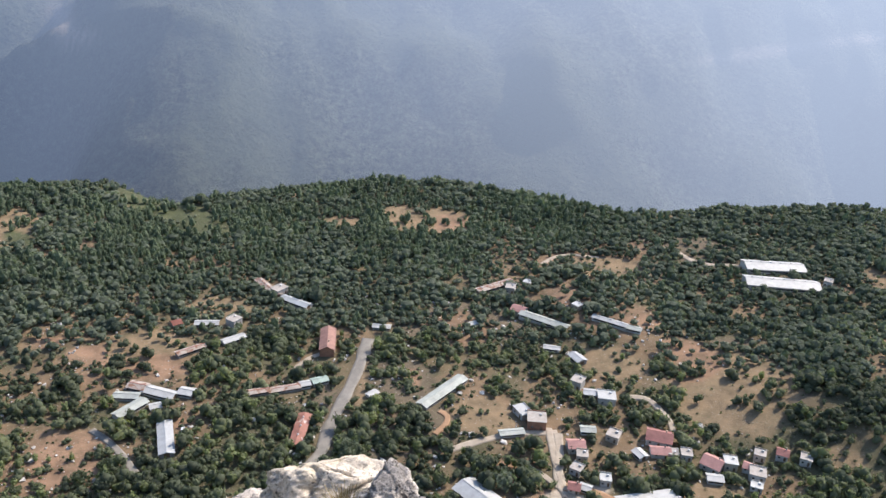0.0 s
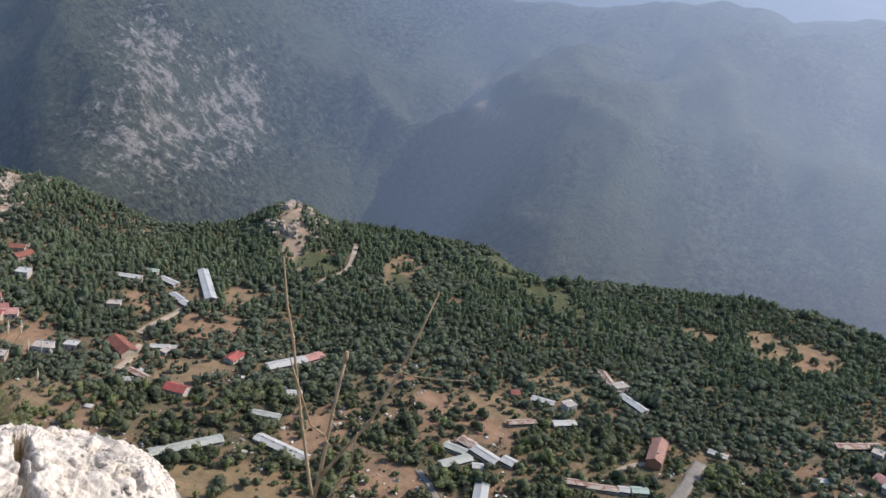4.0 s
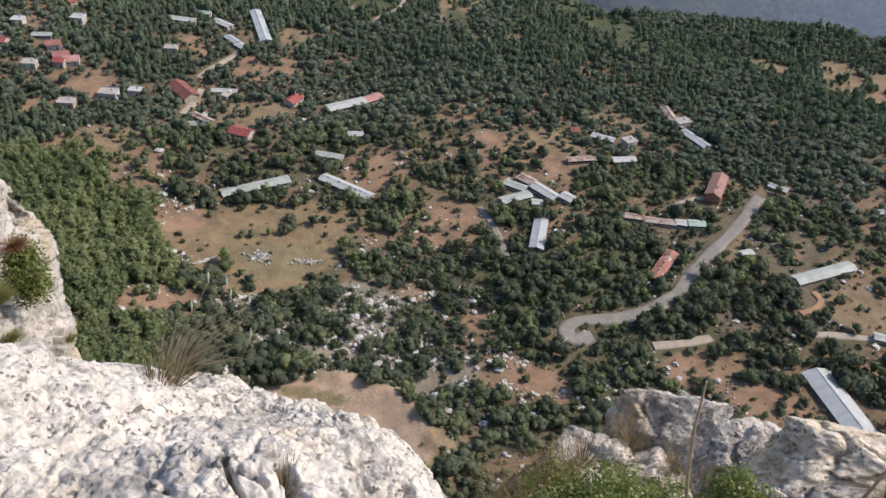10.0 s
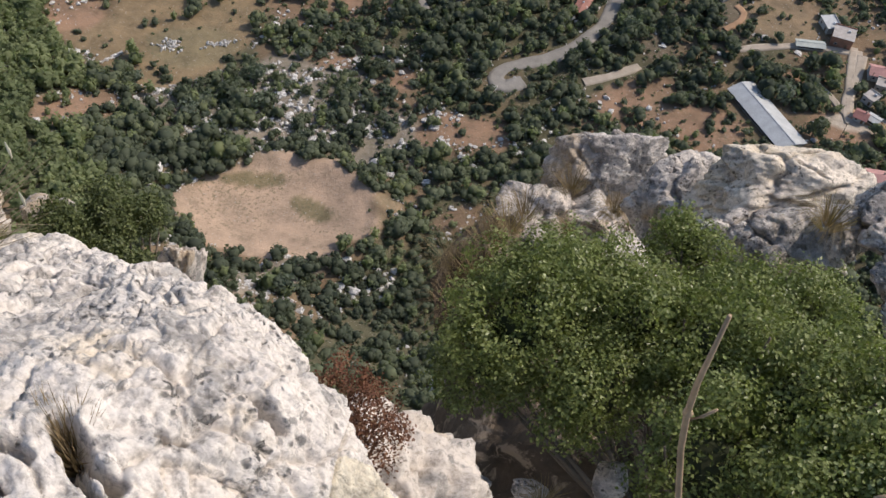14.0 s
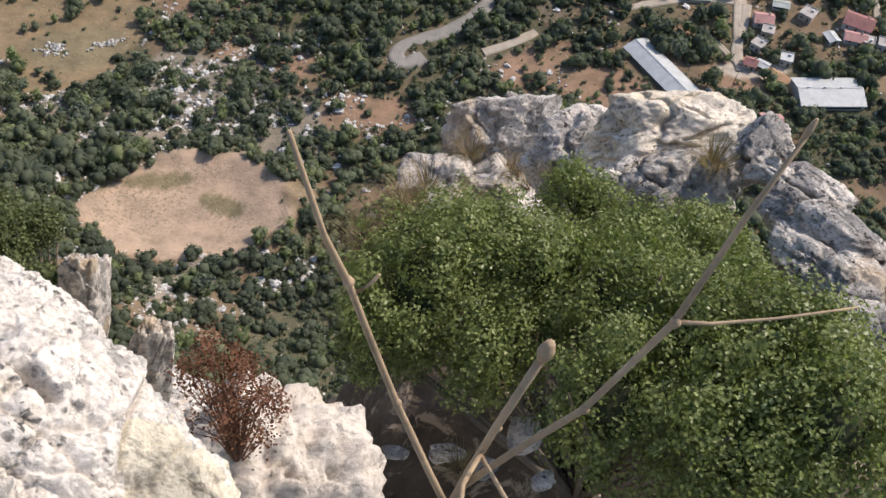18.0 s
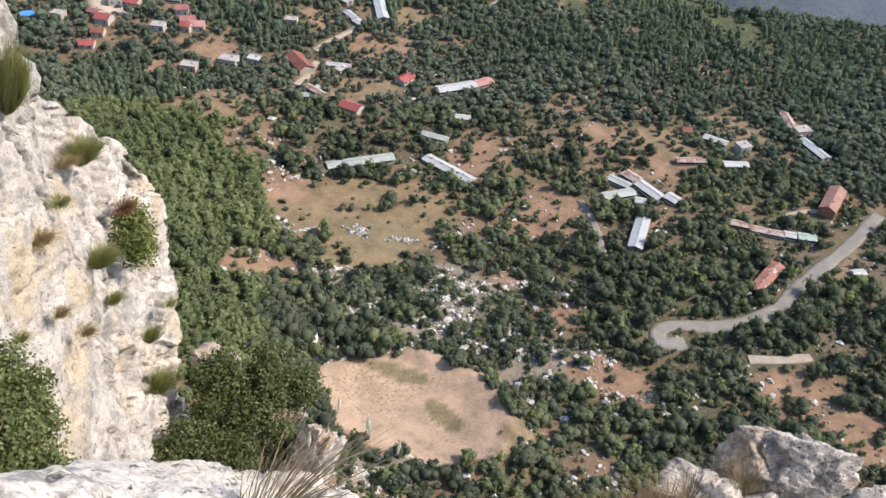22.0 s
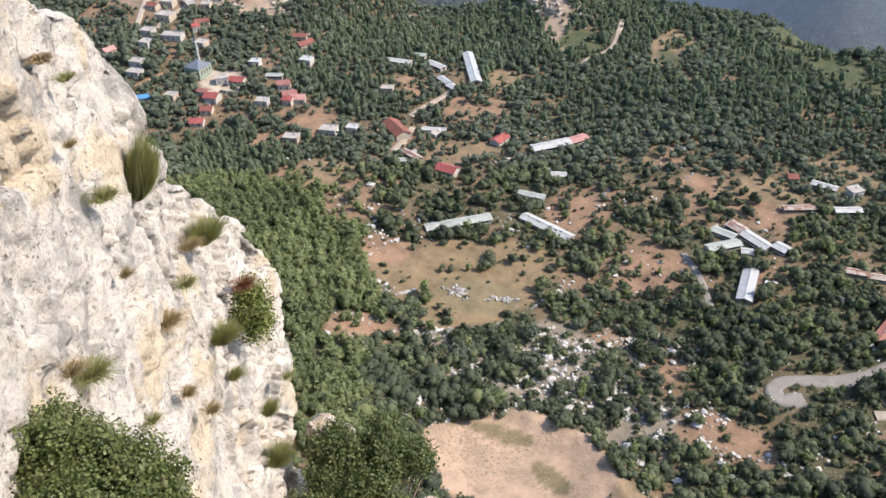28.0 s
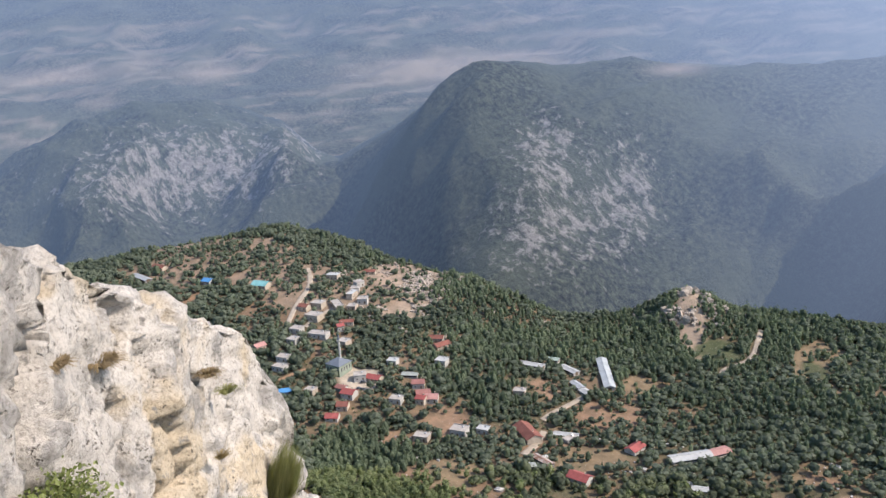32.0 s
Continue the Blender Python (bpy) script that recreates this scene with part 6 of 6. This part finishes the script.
v, f = wall_sheet()
tagged(new("cliff_wall", surfaced("cliff_wall", v, f, CLIFF, 0.0, extra=wall_relief)), "high sunlit cream and grey limestone cliff wall with tufts in its cracks", "cliff", kind="structure")
tagged(new("cliff_pinnacle", cleft_rock("cliff_pinnacle", CRAG, (-10.64, 8.52, 233.68), (0.62, 0.75, 2.3), (4, 14, 20), 41, 6, 10, 0.7)), "pale rock pinnacle standing off the cliff wall", "rock")
tagged(new("pinnacle_shoulder", cleft_rock("pinnacle_shoulder", CRAG, (-9.37, 8.11, 232.46), (0.62, 0.60, 2.0), (0, 18, 30), 44, 6, 10, 0.8)), "tan fractured rock leaning from the pinnacle", "rock")
tagged(new("cliff_pedestal", rock_from_ball("cliff_pedestal", CRAG, (-11.0, 7.9, 225.6), (3.6, 2.8, 7.5), (0, 0, 20), 42, 4, 2.0, 5)), "broken limestone pedestal under the pinnacle", "rock", kind="structure")
tagged(new("white_ledge", cleft_rock("white_ledge", CRAG, (-13.63, 8.83, 235.31), (0.72, 0.40, 0.30), (0, 5, 12), 43, 5)), "white limestone ledge at the foot of the wall", "rock")


# ---------------------------------------------------------------- bushes, tufts, stems close by
def leafy(name, lobes, count, leaf, seed, mat=None, inner=0.50):
    """A bush's leaves: small pointed blades, each folded along its rib, in clusters over uneven lobes; and cores
    coloured dark for the shade inside.
    """
    g = np.random.default_rng(seed)
    big, lobes = lobes, []
    for a, r in big:
        for j in range(34):
            h = 1 - 1.55 * (j + 0.5) / 34
            w = np.array([math.sqrt(1 - h * h) * math.cos(2.4 * j + a[0]), math.sqrt(1 - h * h) * math.sin(2.4 * j + a[0]), h]) + 0.12 * g.normal(size=3)
            k = 0.30 * (0.6 + 0.8 * g.random())
            lobes.append((np.array(a) + w * np.array(r) * (0.66 + 0.30 * g.random()), np.array(r) * k))
    weight = np.array([r[0] * r[1] + r[0] * r[2] for _, r in lobes])
    per = 14
    pick = g.choice(len(lobes), count // per, p=weight / weight.sum())
    c, r = np.array([lobes[i][0] for i in pick], float), np.array([lobes[i][1] for i in pick], float)
    d = g.normal(size=(len(pick), 3))
    d /= np.linalg.norm(d, axis=1)[:, None]
    lump = 0.86 + 0.20 * np.array([noise.noise(Vector(a) * 3.4 + Vector(b)) for a, b in zip(d, c)]) + 0.10 * g.random(len(pick)) + 0.08 * (g.random(len(pick)) < 0.05)
    lump *= np.where(g.random(len(pick)) < 0.3, 0.72, 1.0)
    heart = c + d * r * lump[:, None]
    heart, d = np.repeat(heart, per, 0), np.repeat(d, per, 0)
    n = len(heart)
    tint = np.clip(np.repeat(g.normal(0.40, 0.22, n // per), per) + g.normal(0, 0.20, n), 0, 1)
    heart = heart + g.normal(size=(n, 3)) * leaf * 1.5
    out = d * 0.9 + g.normal(size=(n, 3)) * 0.36 + np.array([0, 0, 0.35])
    out /= np.linalg.norm(out, axis=1)[:, None]
    side = np.cross(out, g.normal(size=(n, 3)) + np.array([0, 0, 0.6]))
    side /= np.linalg.norm(side, axis=1)[:, None]
    up = np.cross(side, out)
    h = (leaf * (0.65 + 0.7 * g.random(n)))[:, None]
    v = np.stack([heart, heart + up * h * 0.55 + side * h * 0.40 + out * h * 0.08, heart + up * h * 1.15, heart + up * h * 0.55 - side * h * 0.40 + out * h * 0.08], 1).reshape(-1, 3)
    k = np.arange(n)[:, None] * 4
    f = np.concatenate([k + [0, 1, 2], k + [0, 2, 3]])
    me = mesh_from(name, v, f, mat or BUSH_LEAF)
    put_float(me, "tint", np.repeat(tint, 4))
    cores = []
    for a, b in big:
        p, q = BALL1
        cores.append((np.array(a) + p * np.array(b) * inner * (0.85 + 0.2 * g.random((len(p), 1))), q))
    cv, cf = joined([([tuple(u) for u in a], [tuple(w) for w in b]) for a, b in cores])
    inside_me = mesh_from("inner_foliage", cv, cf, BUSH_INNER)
    return me, inside_me


def branches(lobes, root, seed, thick=0.03):
    g = random.Random(seed)
    pieces = []
    for a, r in lobes:
        for _ in range(4):
            tip = Vector(a) + Vector((g.uniform(-1, 1) * r[0], g.uniform(-1, 1) * r[1], g.uniform(-0.5, 1) * r[2])) * 0.8
            mid = (Vector(root) + tip) / 2 + Vector((g.uniform(-1, 1), g.uniform(-1, 1), g.uniform(-0.3, 0.5))) * 0.25 * r[0]
            pieces.append(mesh_from("branch", *tube([root, tuple(mid), tuple(tip)], [thick, thick * 0.6, thick * 0.2], 6), BARK, True))
    return pieces


def bush(label, lobes, root, count, leaf, seed, thick=0.03, name="bush", mat=None):
    top = thing(name, label, "bush", pose(*root))
    back = pose(*root).inverted()
    leaves, dark = leafy("leaves", lobes, count, leaf, seed, mat)
    part("leaves", leaves, top, "", back)
    part("inner_foliage", dark, top, "inner foliage coloured dark for shade", back)
    for me in branches(lobes, root, seed, thick):
        part("branch", me, top, "", back)
    return top


bush("dense evergreen bush with small glossy leaves growing from the cliff edge",
     [((-2.04, 3.24, 246.03), (0.46, 0.45, 0.42)),
      ((-1.54, 3.47, 245.99), (0.42, 0.42, 0.39)),
      ((-1.04, 3.35, 246.12), (0.43, 0.42, 0.40)),
      ((-0.62, 3.07, 246.35), (0.39, 0.38, 0.36)),
      ((-0.29, 2.83, 246.61), (0.38, 0.37, 0.35)),
      ((-2.2, 2.97, 245.94), (0.26, 0.26, 0.24)),
      ((-1.61, 2.97, 246.04), (0.31, 0.31, 0.29)),
      ((-1.0, 2.62, 246.31), (0.36, 0.36, 0.34)),
      ((-0.46, 2.4, 246.61), (0.38, 0.37, 0.35)),
      ((-1.27, 4.35, 245.7), (0.25, 0.24, 0.23)),
      ((-0.58, 3.97, 245.84), (0.33, 0.33, 0.31)),
      ((-0.21, 2.48, 246.85), (0.30, 0.29, 0.28)),
      ((-0.92, 3.84, 245.96), (0.27, 0.26, 0.25)),
      ((-1.84, 3.67, 246.05), (0.26, 0.25, 0.24))],
     (-0.9, 2.9, 244.3), 150000, 0.0195, 1)
bush("green evergreen bush at the foot of the cliff wall",
     [((-7.48, 2.03, 245.0), (0.41, 0.41, 0.38)), ((-7.12, 2.25, 244.88), (0.35, 0.35, 0.33)), ((-7.03, 1.7, 245.03), (0.43, 0.43, 0.41)), ((-6.65, 1.92, 244.9), (0.38, 0.38, 0.36)), ((-6.7, 2.21, 244.83), (0.24, 0.24, 0.23)), ((-7.68, 1.84, 245.19), (0.36, 0.36, 0.34)), ((-6.29, 2.12, 244.78), (0.16, 0.16, 0.15))],
     (-7.2, 1.7, 243.6), 46000, 0.030, 2, 0.04, "bush", WALL_LEAF)
bush("dark green carob bush beside the rock pinnacle",
     [((-12.91, 8.42, 235.64), (0.50, 0.50, 0.51)), ((-12.31, 9.1, 235.26), (0.57, 0.57, 0.59)), ((-11.89, 9.76, 234.96), (0.40, 0.40, 0.41)), ((-12.19, 6.85, 235.48), (0.42, 0.42, 0.44)), ((-11.41, 7.36, 235.14), (0.50, 0.50, 0.52)), ((-11.14, 8.37, 234.95), (0.34, 0.34, 0.35)), ((-11.83, 6.14, 235.56), (0.29, 0.29, 0.30)), ((-11.95, 8.19, 235.3), (0.42, 0.42, 0.43)), ((-12.44, 7.66, 235.44), (0.34, 0.34, 0.35)), ((-12.73, 9.74, 235.28), (0.36, 0.36, 0.37))],
     (-11.9, 8.2, 232.2), 44000, 0.062, 3, 0.06, "bush", DARK_LEAF)


def tuft(name, label, mat, root, height, spread, count, seed, lean=(0, 0, 0), width=0.004, category="grass", droop=0.35):
    """Blades of grass or twigs from one root."""
    g = np.random.default_rng(seed)
    w, s = g.uniform(0, 6.28, count), spread * np.sqrt(g.random(count))
    h = height * (0.5 + 0.55 * g.random(count))
    base = np.array(root) + np.stack([0.25 * s * np.cos(w), 0.25 * s * np.sin(w), 0 * w], 1)
    tip = base + np.stack([s * np.cos(w) + lean[0] * h, s * np.sin(w) + lean[1] * h, h * (1 - 0.3 * s / max(spread, 1e-6)) + lean[2] * h], 1)
    mid = (base + tip) / 2 + np.array([0, 0, 1.0]) * (droop * s)[:, None] + g.normal(size=(count, 3)) * 0.04 * height
    side = np.stack([-np.sin(w + 0.6), np.cos(w + 0.6), 0 * w], 1) * width
    v = np.stack([base - side, base + side, mid + side * 0.8, mid - side * 0.8, tip + side * 0.12, tip - side * 0.12], 1).reshape(-1, 3)
    k = np.arange(count)[:, None] * 6
    me = mesh_from(name, v - np.array(root), np.concatenate([k + [0, 1, 2, 3], k + [3, 2, 4, 5]]), mat)
    put_float(me, "tint", np.repeat(g.random(count), 6))
    ob = new(name, me)
    ob.matrix_basis = pose(*root)
    return tagged(ob, label, category, "tufts on the rocks")


tuft("grass_tuft", "dry brown grass tuft in a crack of the white slab", BROWN_TUFT, (-2.135, 0.895, 249.27), 0.095, 0.042, 220, 1, (-0.15, 0.15, 0), 0.0009)
tuft("grass_tuft", "thin grey-brown grass tuft leaning from the slab's edge", GREY_GRASS, (-2.66, 1.15, 248.98), 0.17, 0.10, 130, 2, (0.35, 0.55, 0), 0.0011)
seed = thing("seed_grass", "thin grass stalks with pale seed heads on the slab", "grass", pose(-2.62, 1.12, 249.0))
for k in range(6):
    tip = (0.05 + 0.028 * k, 0.06 + 0.012 * ((k * 7) % 5), 0.22 + 0.022 * ((k * 3) % 5))
    mid = (tip[0] * 0.4, tip[1] * 0.4, tip[2] * 0.55)
    stem = part("stalk", mesh_from("stalk", *tube([(0, 0, -0.02), mid, tip], [0.0009, 0.0008, 0.0006], 5), STEM), seed)
    part("seed_head", mesh_from("seed_head", *tube([tip, (tip[0] + 0.002, tip[1], tip[2] + 0.014), (tip[0] + 0.003, tip[1], tip[2] + 0.030)], [0.0008, 0.0022, 0.0006], 6), PALE_SEED), stem, "pale cream seed head")
tuft("grass_tuft", "tall straw-coloured grass beside the slab", DRY_GRASS, (-3.85, 0.80, 247.7), 0.65, 0.38, 170, 3, (-0.1, 0.1, 0), 0.004)
tuft("grass_tuft", "tall straw-coloured grass beside the slab", DRY_GRASS, (-3.38, 1.19, 247.94), 0.4, 0.22, 60, 4, (0.1, 0, 0), 0.0022)
dry_shrub = thing("dry_shrub", "dried red-brown thorny shrub between the blocks", "shrub", pose(-2.18, 1.46, 247.9))
dry_lobes = [((-2.19, 1.53, 248.12), (0.10, 0.10, 0.08)), ((-2.12, 1.49, 248.08), (0.07, 0.08, 0.08)), ((-2.25, 1.58, 248.09), (0.09, 0.09, 0.08))]
dry_back = pose(-2.18, 1.46, 247.9).inverted()
part("leaves", leafy("leaves", dry_lobes, 4200, 0.0075, 21, RED_SHRUB)[0], dry_shrub, "", dry_back)
for k in range(60):
    g = random.Random(300 + k)
    tip = (-2.18 + g.uniform(-0.12, 0.11), 1.53 + g.uniform(-0.11, 0.11), 248.08 + g.uniform(-0.03, 0.10))
    part("twig", mesh_from("twig", *tube([(-2.18, 1.44, 247.86), (tip[0] * 0.5 - 1.09 + g.uniform(-0.03, 0.03), tip[1] * 0.5 + 0.73, tip[2] - 0.06), tip], [0.003, 0.0018, 0.0008], 5), RED_TWIG), dry_shrub, "", dry_back)
tagged(new("earth_bank", rock_from_ball("earth_bank", HUMUS_AND_SHADE, (-3.05, 6.2, 241.75), (0.55, 0.95, 0.75), (-20, 10, 10), 34, 4, 0.8, 3)), "dark earth bank full of dry grass beside the fin", "earth", kind="structure")
for k, (x, y, z, h, s) in enumerate(((-0.42, 5.0, 245.55, 0.30, 0.24), (-3.1, 5.9, 242.35, 0.62, 0.42), (-3.1, 6.3, 242.4, 0.70, 0.42), (-2.95, 6.6, 242.35, 0.62, 0.40), (-3.15, 5.5, 242.2, 0.60, 0.40), (-2.85, 6.95, 242.25, 0.60, 0.36), (-3.4, 6.1, 242.1, 0.66, 0.42),
                                     (-2.45, 7.5, 242.3, 0.60, 0.36), (-1.85, 6.45, 243.35, 0.30, 0.24), (-2.15, 5.6, 242.95, 0.36, 0.26), (-2.25, 6.35, 242.9, 0.40, 0.26), (-1.65, 6.05, 243.7, 0.26, 0.22), (-1.2, 6.5, 243.95, 0.24, 0.22), (-1.35, 7.6, 242.9, 0.3, 0.24))):
    tuft("grass_tuft", "dry golden grass in a cleft of the fin", BROWN_TUFT if k % 3 else DRY_GRASS, (x, y, z), 0.62 * h, 1.0 * s, 170, 10 + k, (-0.35, -0.1, -0.25), 0.0024, "grass", 0.6)

tuft("grass_tuft", "dry brown grass between loose stones under the bush", DRY_GRASS, (-1.68, 2.44, 245.57), 0.13, 0.14, 160, 71, (0, 0, 0), 0.002)
tuft("grass_tuft", "small dry reddish tuft on the tan block", RED_SHRUB, (-2.02, 1.66, 247.51), 0.07, 0.03, 60, 72, (0, 0, 0), 0.0012)

# the dead stalk that stands before the view
stalk = thing("dead_stalk", "dry grey-brown forked stalk of a dead plant on the cliff edge", "plant", pose(-1.57, 0.83, 249.2))
back = pose(-1.57, 0.83, 249.2).inverted()
KNOT = (-1.580, 0.925, 249.440)
for name, pts, rad in (("stem", [(-1.582, 0.83, 249.15), (-1.581, 0.862, 249.30), (-1.577, 0.895, 249.385), KNOT], [0.0046, 0.0044, 0.0041, 0.0038]),
                       ("branch", [KNOT, (-1.594, 0.933, 249.472), (-1.618, 0.940, 249.555), (-1.634, 0.944, 249.625), (-1.641, 0.943, 249.668), (-1.646, 0.934, 249.715), (-1.650, 0.925, 249.786)], [0.0030, 0.0027, 0.0025, 0.0023, 0.0023, 0.0018, 0.0012]),
                       ("branch", [KNOT, (-1.571, 0.926, 249.508), (-1.560, 0.923, 249.590), (-1.546, 0.922, 249.678)], [0.0034, 0.0031, 0.0028, 0.0026]),
                       ("branch", [(-1.573, 0.926, 249.485), (-1.545, 0.937, 249.535), (-1.516, 0.947, 249.583), (-1.4885, 0.962, 249.661), (-1.474, 0.984, 249.720), (-1.464, 0.995, 249.760)], [0.0029, 0.0026, 0.0024, 0.0023, 0.0018, 0.0011]),
                       ("twig", [(-1.640, 0.944, 249.656), (-1.632, 0.946, 249.664), (-1.627, 0.948, 249.672)], [0.0017, 0.0012, 0.0009]),
                       ("twig", [(-1.4885, 0.962, 249.661), (-1.470, 0.968, 249.657), (-1.440, 0.977, 249.659), (-1.404, 0.989, 249.664)], [0.0015, 0.0011, 0.0009, 0.0006]),
                       ("twig", [(-1.5655, 0.920, 249.556), (-1.5708, 0.890, 249.587), (-1.5689, 0.861, 249.646), (-1.5685, 0.833, 249.707)], [0.0018, 0.0016, 0.0014, 0.0009]),
                       ("twig", [(-1.5655, 0.920, 249.556), (-1.5457, 0.891, 249.571), (-1.522, 0.8605, 249.5915), (-1.501, 0.842, 249.610)], [0.0017, 0.0015, 0.0013, 0.0009]),
                       ("twig", [(-1.579, 0.908, 249.415), (-1.5546, 0.9046, 249.458), (-1.5336, 0.899, 249.500), (-1.512, 0.900, 249.555), (-1.505, 0.895, 249.60)], [0.0022, 0.0019, 0.0016, 0.0013, 0.0009])):
    part(name, mesh_from(name, *tube(pts, [0.85 * r for r in rad], 8), STEM, True), stalk, "", back)
for x, y, z in ((-1.516, 0.947, 249.583), (-1.4885, 0.962, 249.661), (-1.641, 0.943, 249.668), (-1.618, 0.940, 249.555), (-1.560, 0.923, 249.590)):
    part("node", mesh_from("node", *tube([(x, y, z - 0.004), (x + 0.0004, y, z), (x, y, z + 0.004)], [0.0016, 0.0030, 0.0015], 8), STEM, True), stalk, "", back)
part("bud", mesh_from("bud", *tube([(-1.547, 0.922, 249.670), (-1.546, 0.922, 249.679), (-1.545, 0.922, 249.687)], [0.002, 0.0040, 0.0022], 8), STEM, True), stalk, "dried seed head", back)
part("bud", mesh_from("bud", *tube([(-1.465, 0.995, 249.756), (-1.464, 0.996, 249.762), (-1.463, 0.997, 249.768)], [0.001, 0.0018, 0.0008], 8), STEM, True), stalk, "dried seed head", back)


# tufts in the cracks of the cliff wall
WALL_PLANTS = (((-11.55, 4.95, 244.40), 1.45, 0.20, 520, "tall"), ((-12.70, 6.32, 242.45), 0.75, 0.34, 300, "tall"), ((-12.15, 5.92, 240.95), 0.62, 0.30, 260, "tall"), ((-12.50, 6.62, 237.1), 0.85, 0.36, 280, "tall"), ((-12.70, 6.80, 238.2), 0.60, 0.22, 150, "tall"),
               ((-10.15, 3.92, 245.45), 0.36, 0.30, 160, "mixed"), ((-10.97, 4.58, 242.85), 0.46, 0.36, 300, "dry"), ((-8.97, 2.82, 244.45), 0.50, 0.34, 220, "mixed"), ((-12.40, 6.10, 239.85), 0.80, 0.26, 180, "mixed"), ((-10.74, 4.75, 241.25), 0.38, 0.25, 140, "dry"),
               ((-10.48, 4.36, 242.05), 0.42, 0.24, 120, "dry"), ((-8.10, 2.40, 245.35), 0.34, 0.20, 90, "dry"), ((-11.50, 5.22, 242.85), 0.36, 0.30, 130, "mixed"), ((-10.30, 3.97, 244.35), 0.34, 0.16, 90, "dry"), ((-9.68, 3.50, 242.8), 0.28, 0.20, 100, "mixed"),
               ((-13.0, 7.0, 241.0), 0.45, 0.35, 150, "red"), ((-13.57, 7.90, 237.8), 0.40, 0.26, 110, "mixed"), ((-11.75, 5.55, 243.2), 0.45, 0.3, 140, "dry"), ((-8.86, 2.42, 247.92), 0.36, 0.24, 260, "brown"), ((-10.28, 3.80, 246.98), 0.26, 0.20, 150, "brown"), ((-8.0, 1.92, 248.32), 0.24, 0.20, 160, "brown"),
               ((-8.45, 2.40, 246.75), 0.26, 0.14, 70, "dry"), ((-10.6, 4.1, 246.6), 0.24, 0.20, 90, "mixed"), ((-10.05, 3.72, 246.2), 0.26, 0.14, 70, "dry"))
WALL_KINDS = {"tall": ("upright green-brown grass tuft standing in a cliff crack", GREEN_TUFT, 0.0048), "mixed": ("low olive-green tuft rooted in the cliff wall", GREEN_TUFT, 0.0042),
              "dry": ("dry grey-brown tuft rooted in the cliff wall", DRY_GRASS, 0.0036), "brown": ("withered dark brown tuft lodged in a cliff crack", BROWN_TUFT, 0.006), "red": ("withered red-brown plant under a cliff ledge", RED_SHRUB, 0.006)}
for k, (root, h, spread, count, kind) in enumerate(WALL_PLANTS):
    label, mat, wide = WALL_KINDS[kind]
    tuft("wall_tuft", label, mat, root, (0.75 if kind == "tall" else 0.56) * h, (0.95 if kind == "tall" else 0.74) * spread, int((3.2 if kind == "tall" else 1.9) * count), 40 + k, (0.20, 0.14, 0.0) if kind == "tall" else (0.15, 0.12, -0.35) if kind == "brown" else (0.3, 0.2, -0.2), wide, "plant", 0.15 if kind == "tall" else 0.3)
shrub = thing("wall_shrub", "small bright green leafy shrub in a cliff crack", "shrub", pose(-13.25, 7.2, 239.9), "tufts on the rocks")
shrub_lobes = [((-13.22, 7.22, 240.25), (0.34, 0.32, 0.34)), ((-13.15, 7.28, 239.85), (0.30, 0.28, 0.26)), ((-13.3, 7.3, 240.55), (0.26, 0.26, 0.26))]
shrub_back = pose(-13.25, 7.2, 239.9).inverted()
shrub_leaves, shrub_dark = leafy("leaves", shrub_lobes, 5000, 0.05, 9)
part("leaves", shrub_leaves, shrub, "", shrub_back)
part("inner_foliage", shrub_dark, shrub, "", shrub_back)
for me in branches(shrub_lobes, (-13.25, 7.2, 239.6), 9, 0.015):
    part("branch", me, shrub, "", shrub_back)

low_shrub = thing("wall_shrub", "small bright green shrub hanging on the cliff wall", "shrub", pose(-7.45, 1.62, 247.55), "tufts on the rocks")
low_lobes = [((-7.36, 1.72, 247.78), (0.20, 0.18, 0.17)), ((-7.50, 1.80, 247.66), (0.16, 0.16, 0.14)), ((-7.24, 1.62, 247.60), (0.18, 0.17, 0.16))]
low_back = pose(-7.45, 1.62, 247.55).inverted()
part("leaves", leafy("leaves", low_lobes, 1500, 0.028, 19)[0], low_shrub, "", low_back)
for me in branches(low_lobes, (-7.45, 1.60, 247.45), 19, 0.012):
    part("branch", me, low_shrub, "", low_back)

# ---------------------------------------------------------------- woods and stones, once all houses stand
plant_all()
strew_stones()
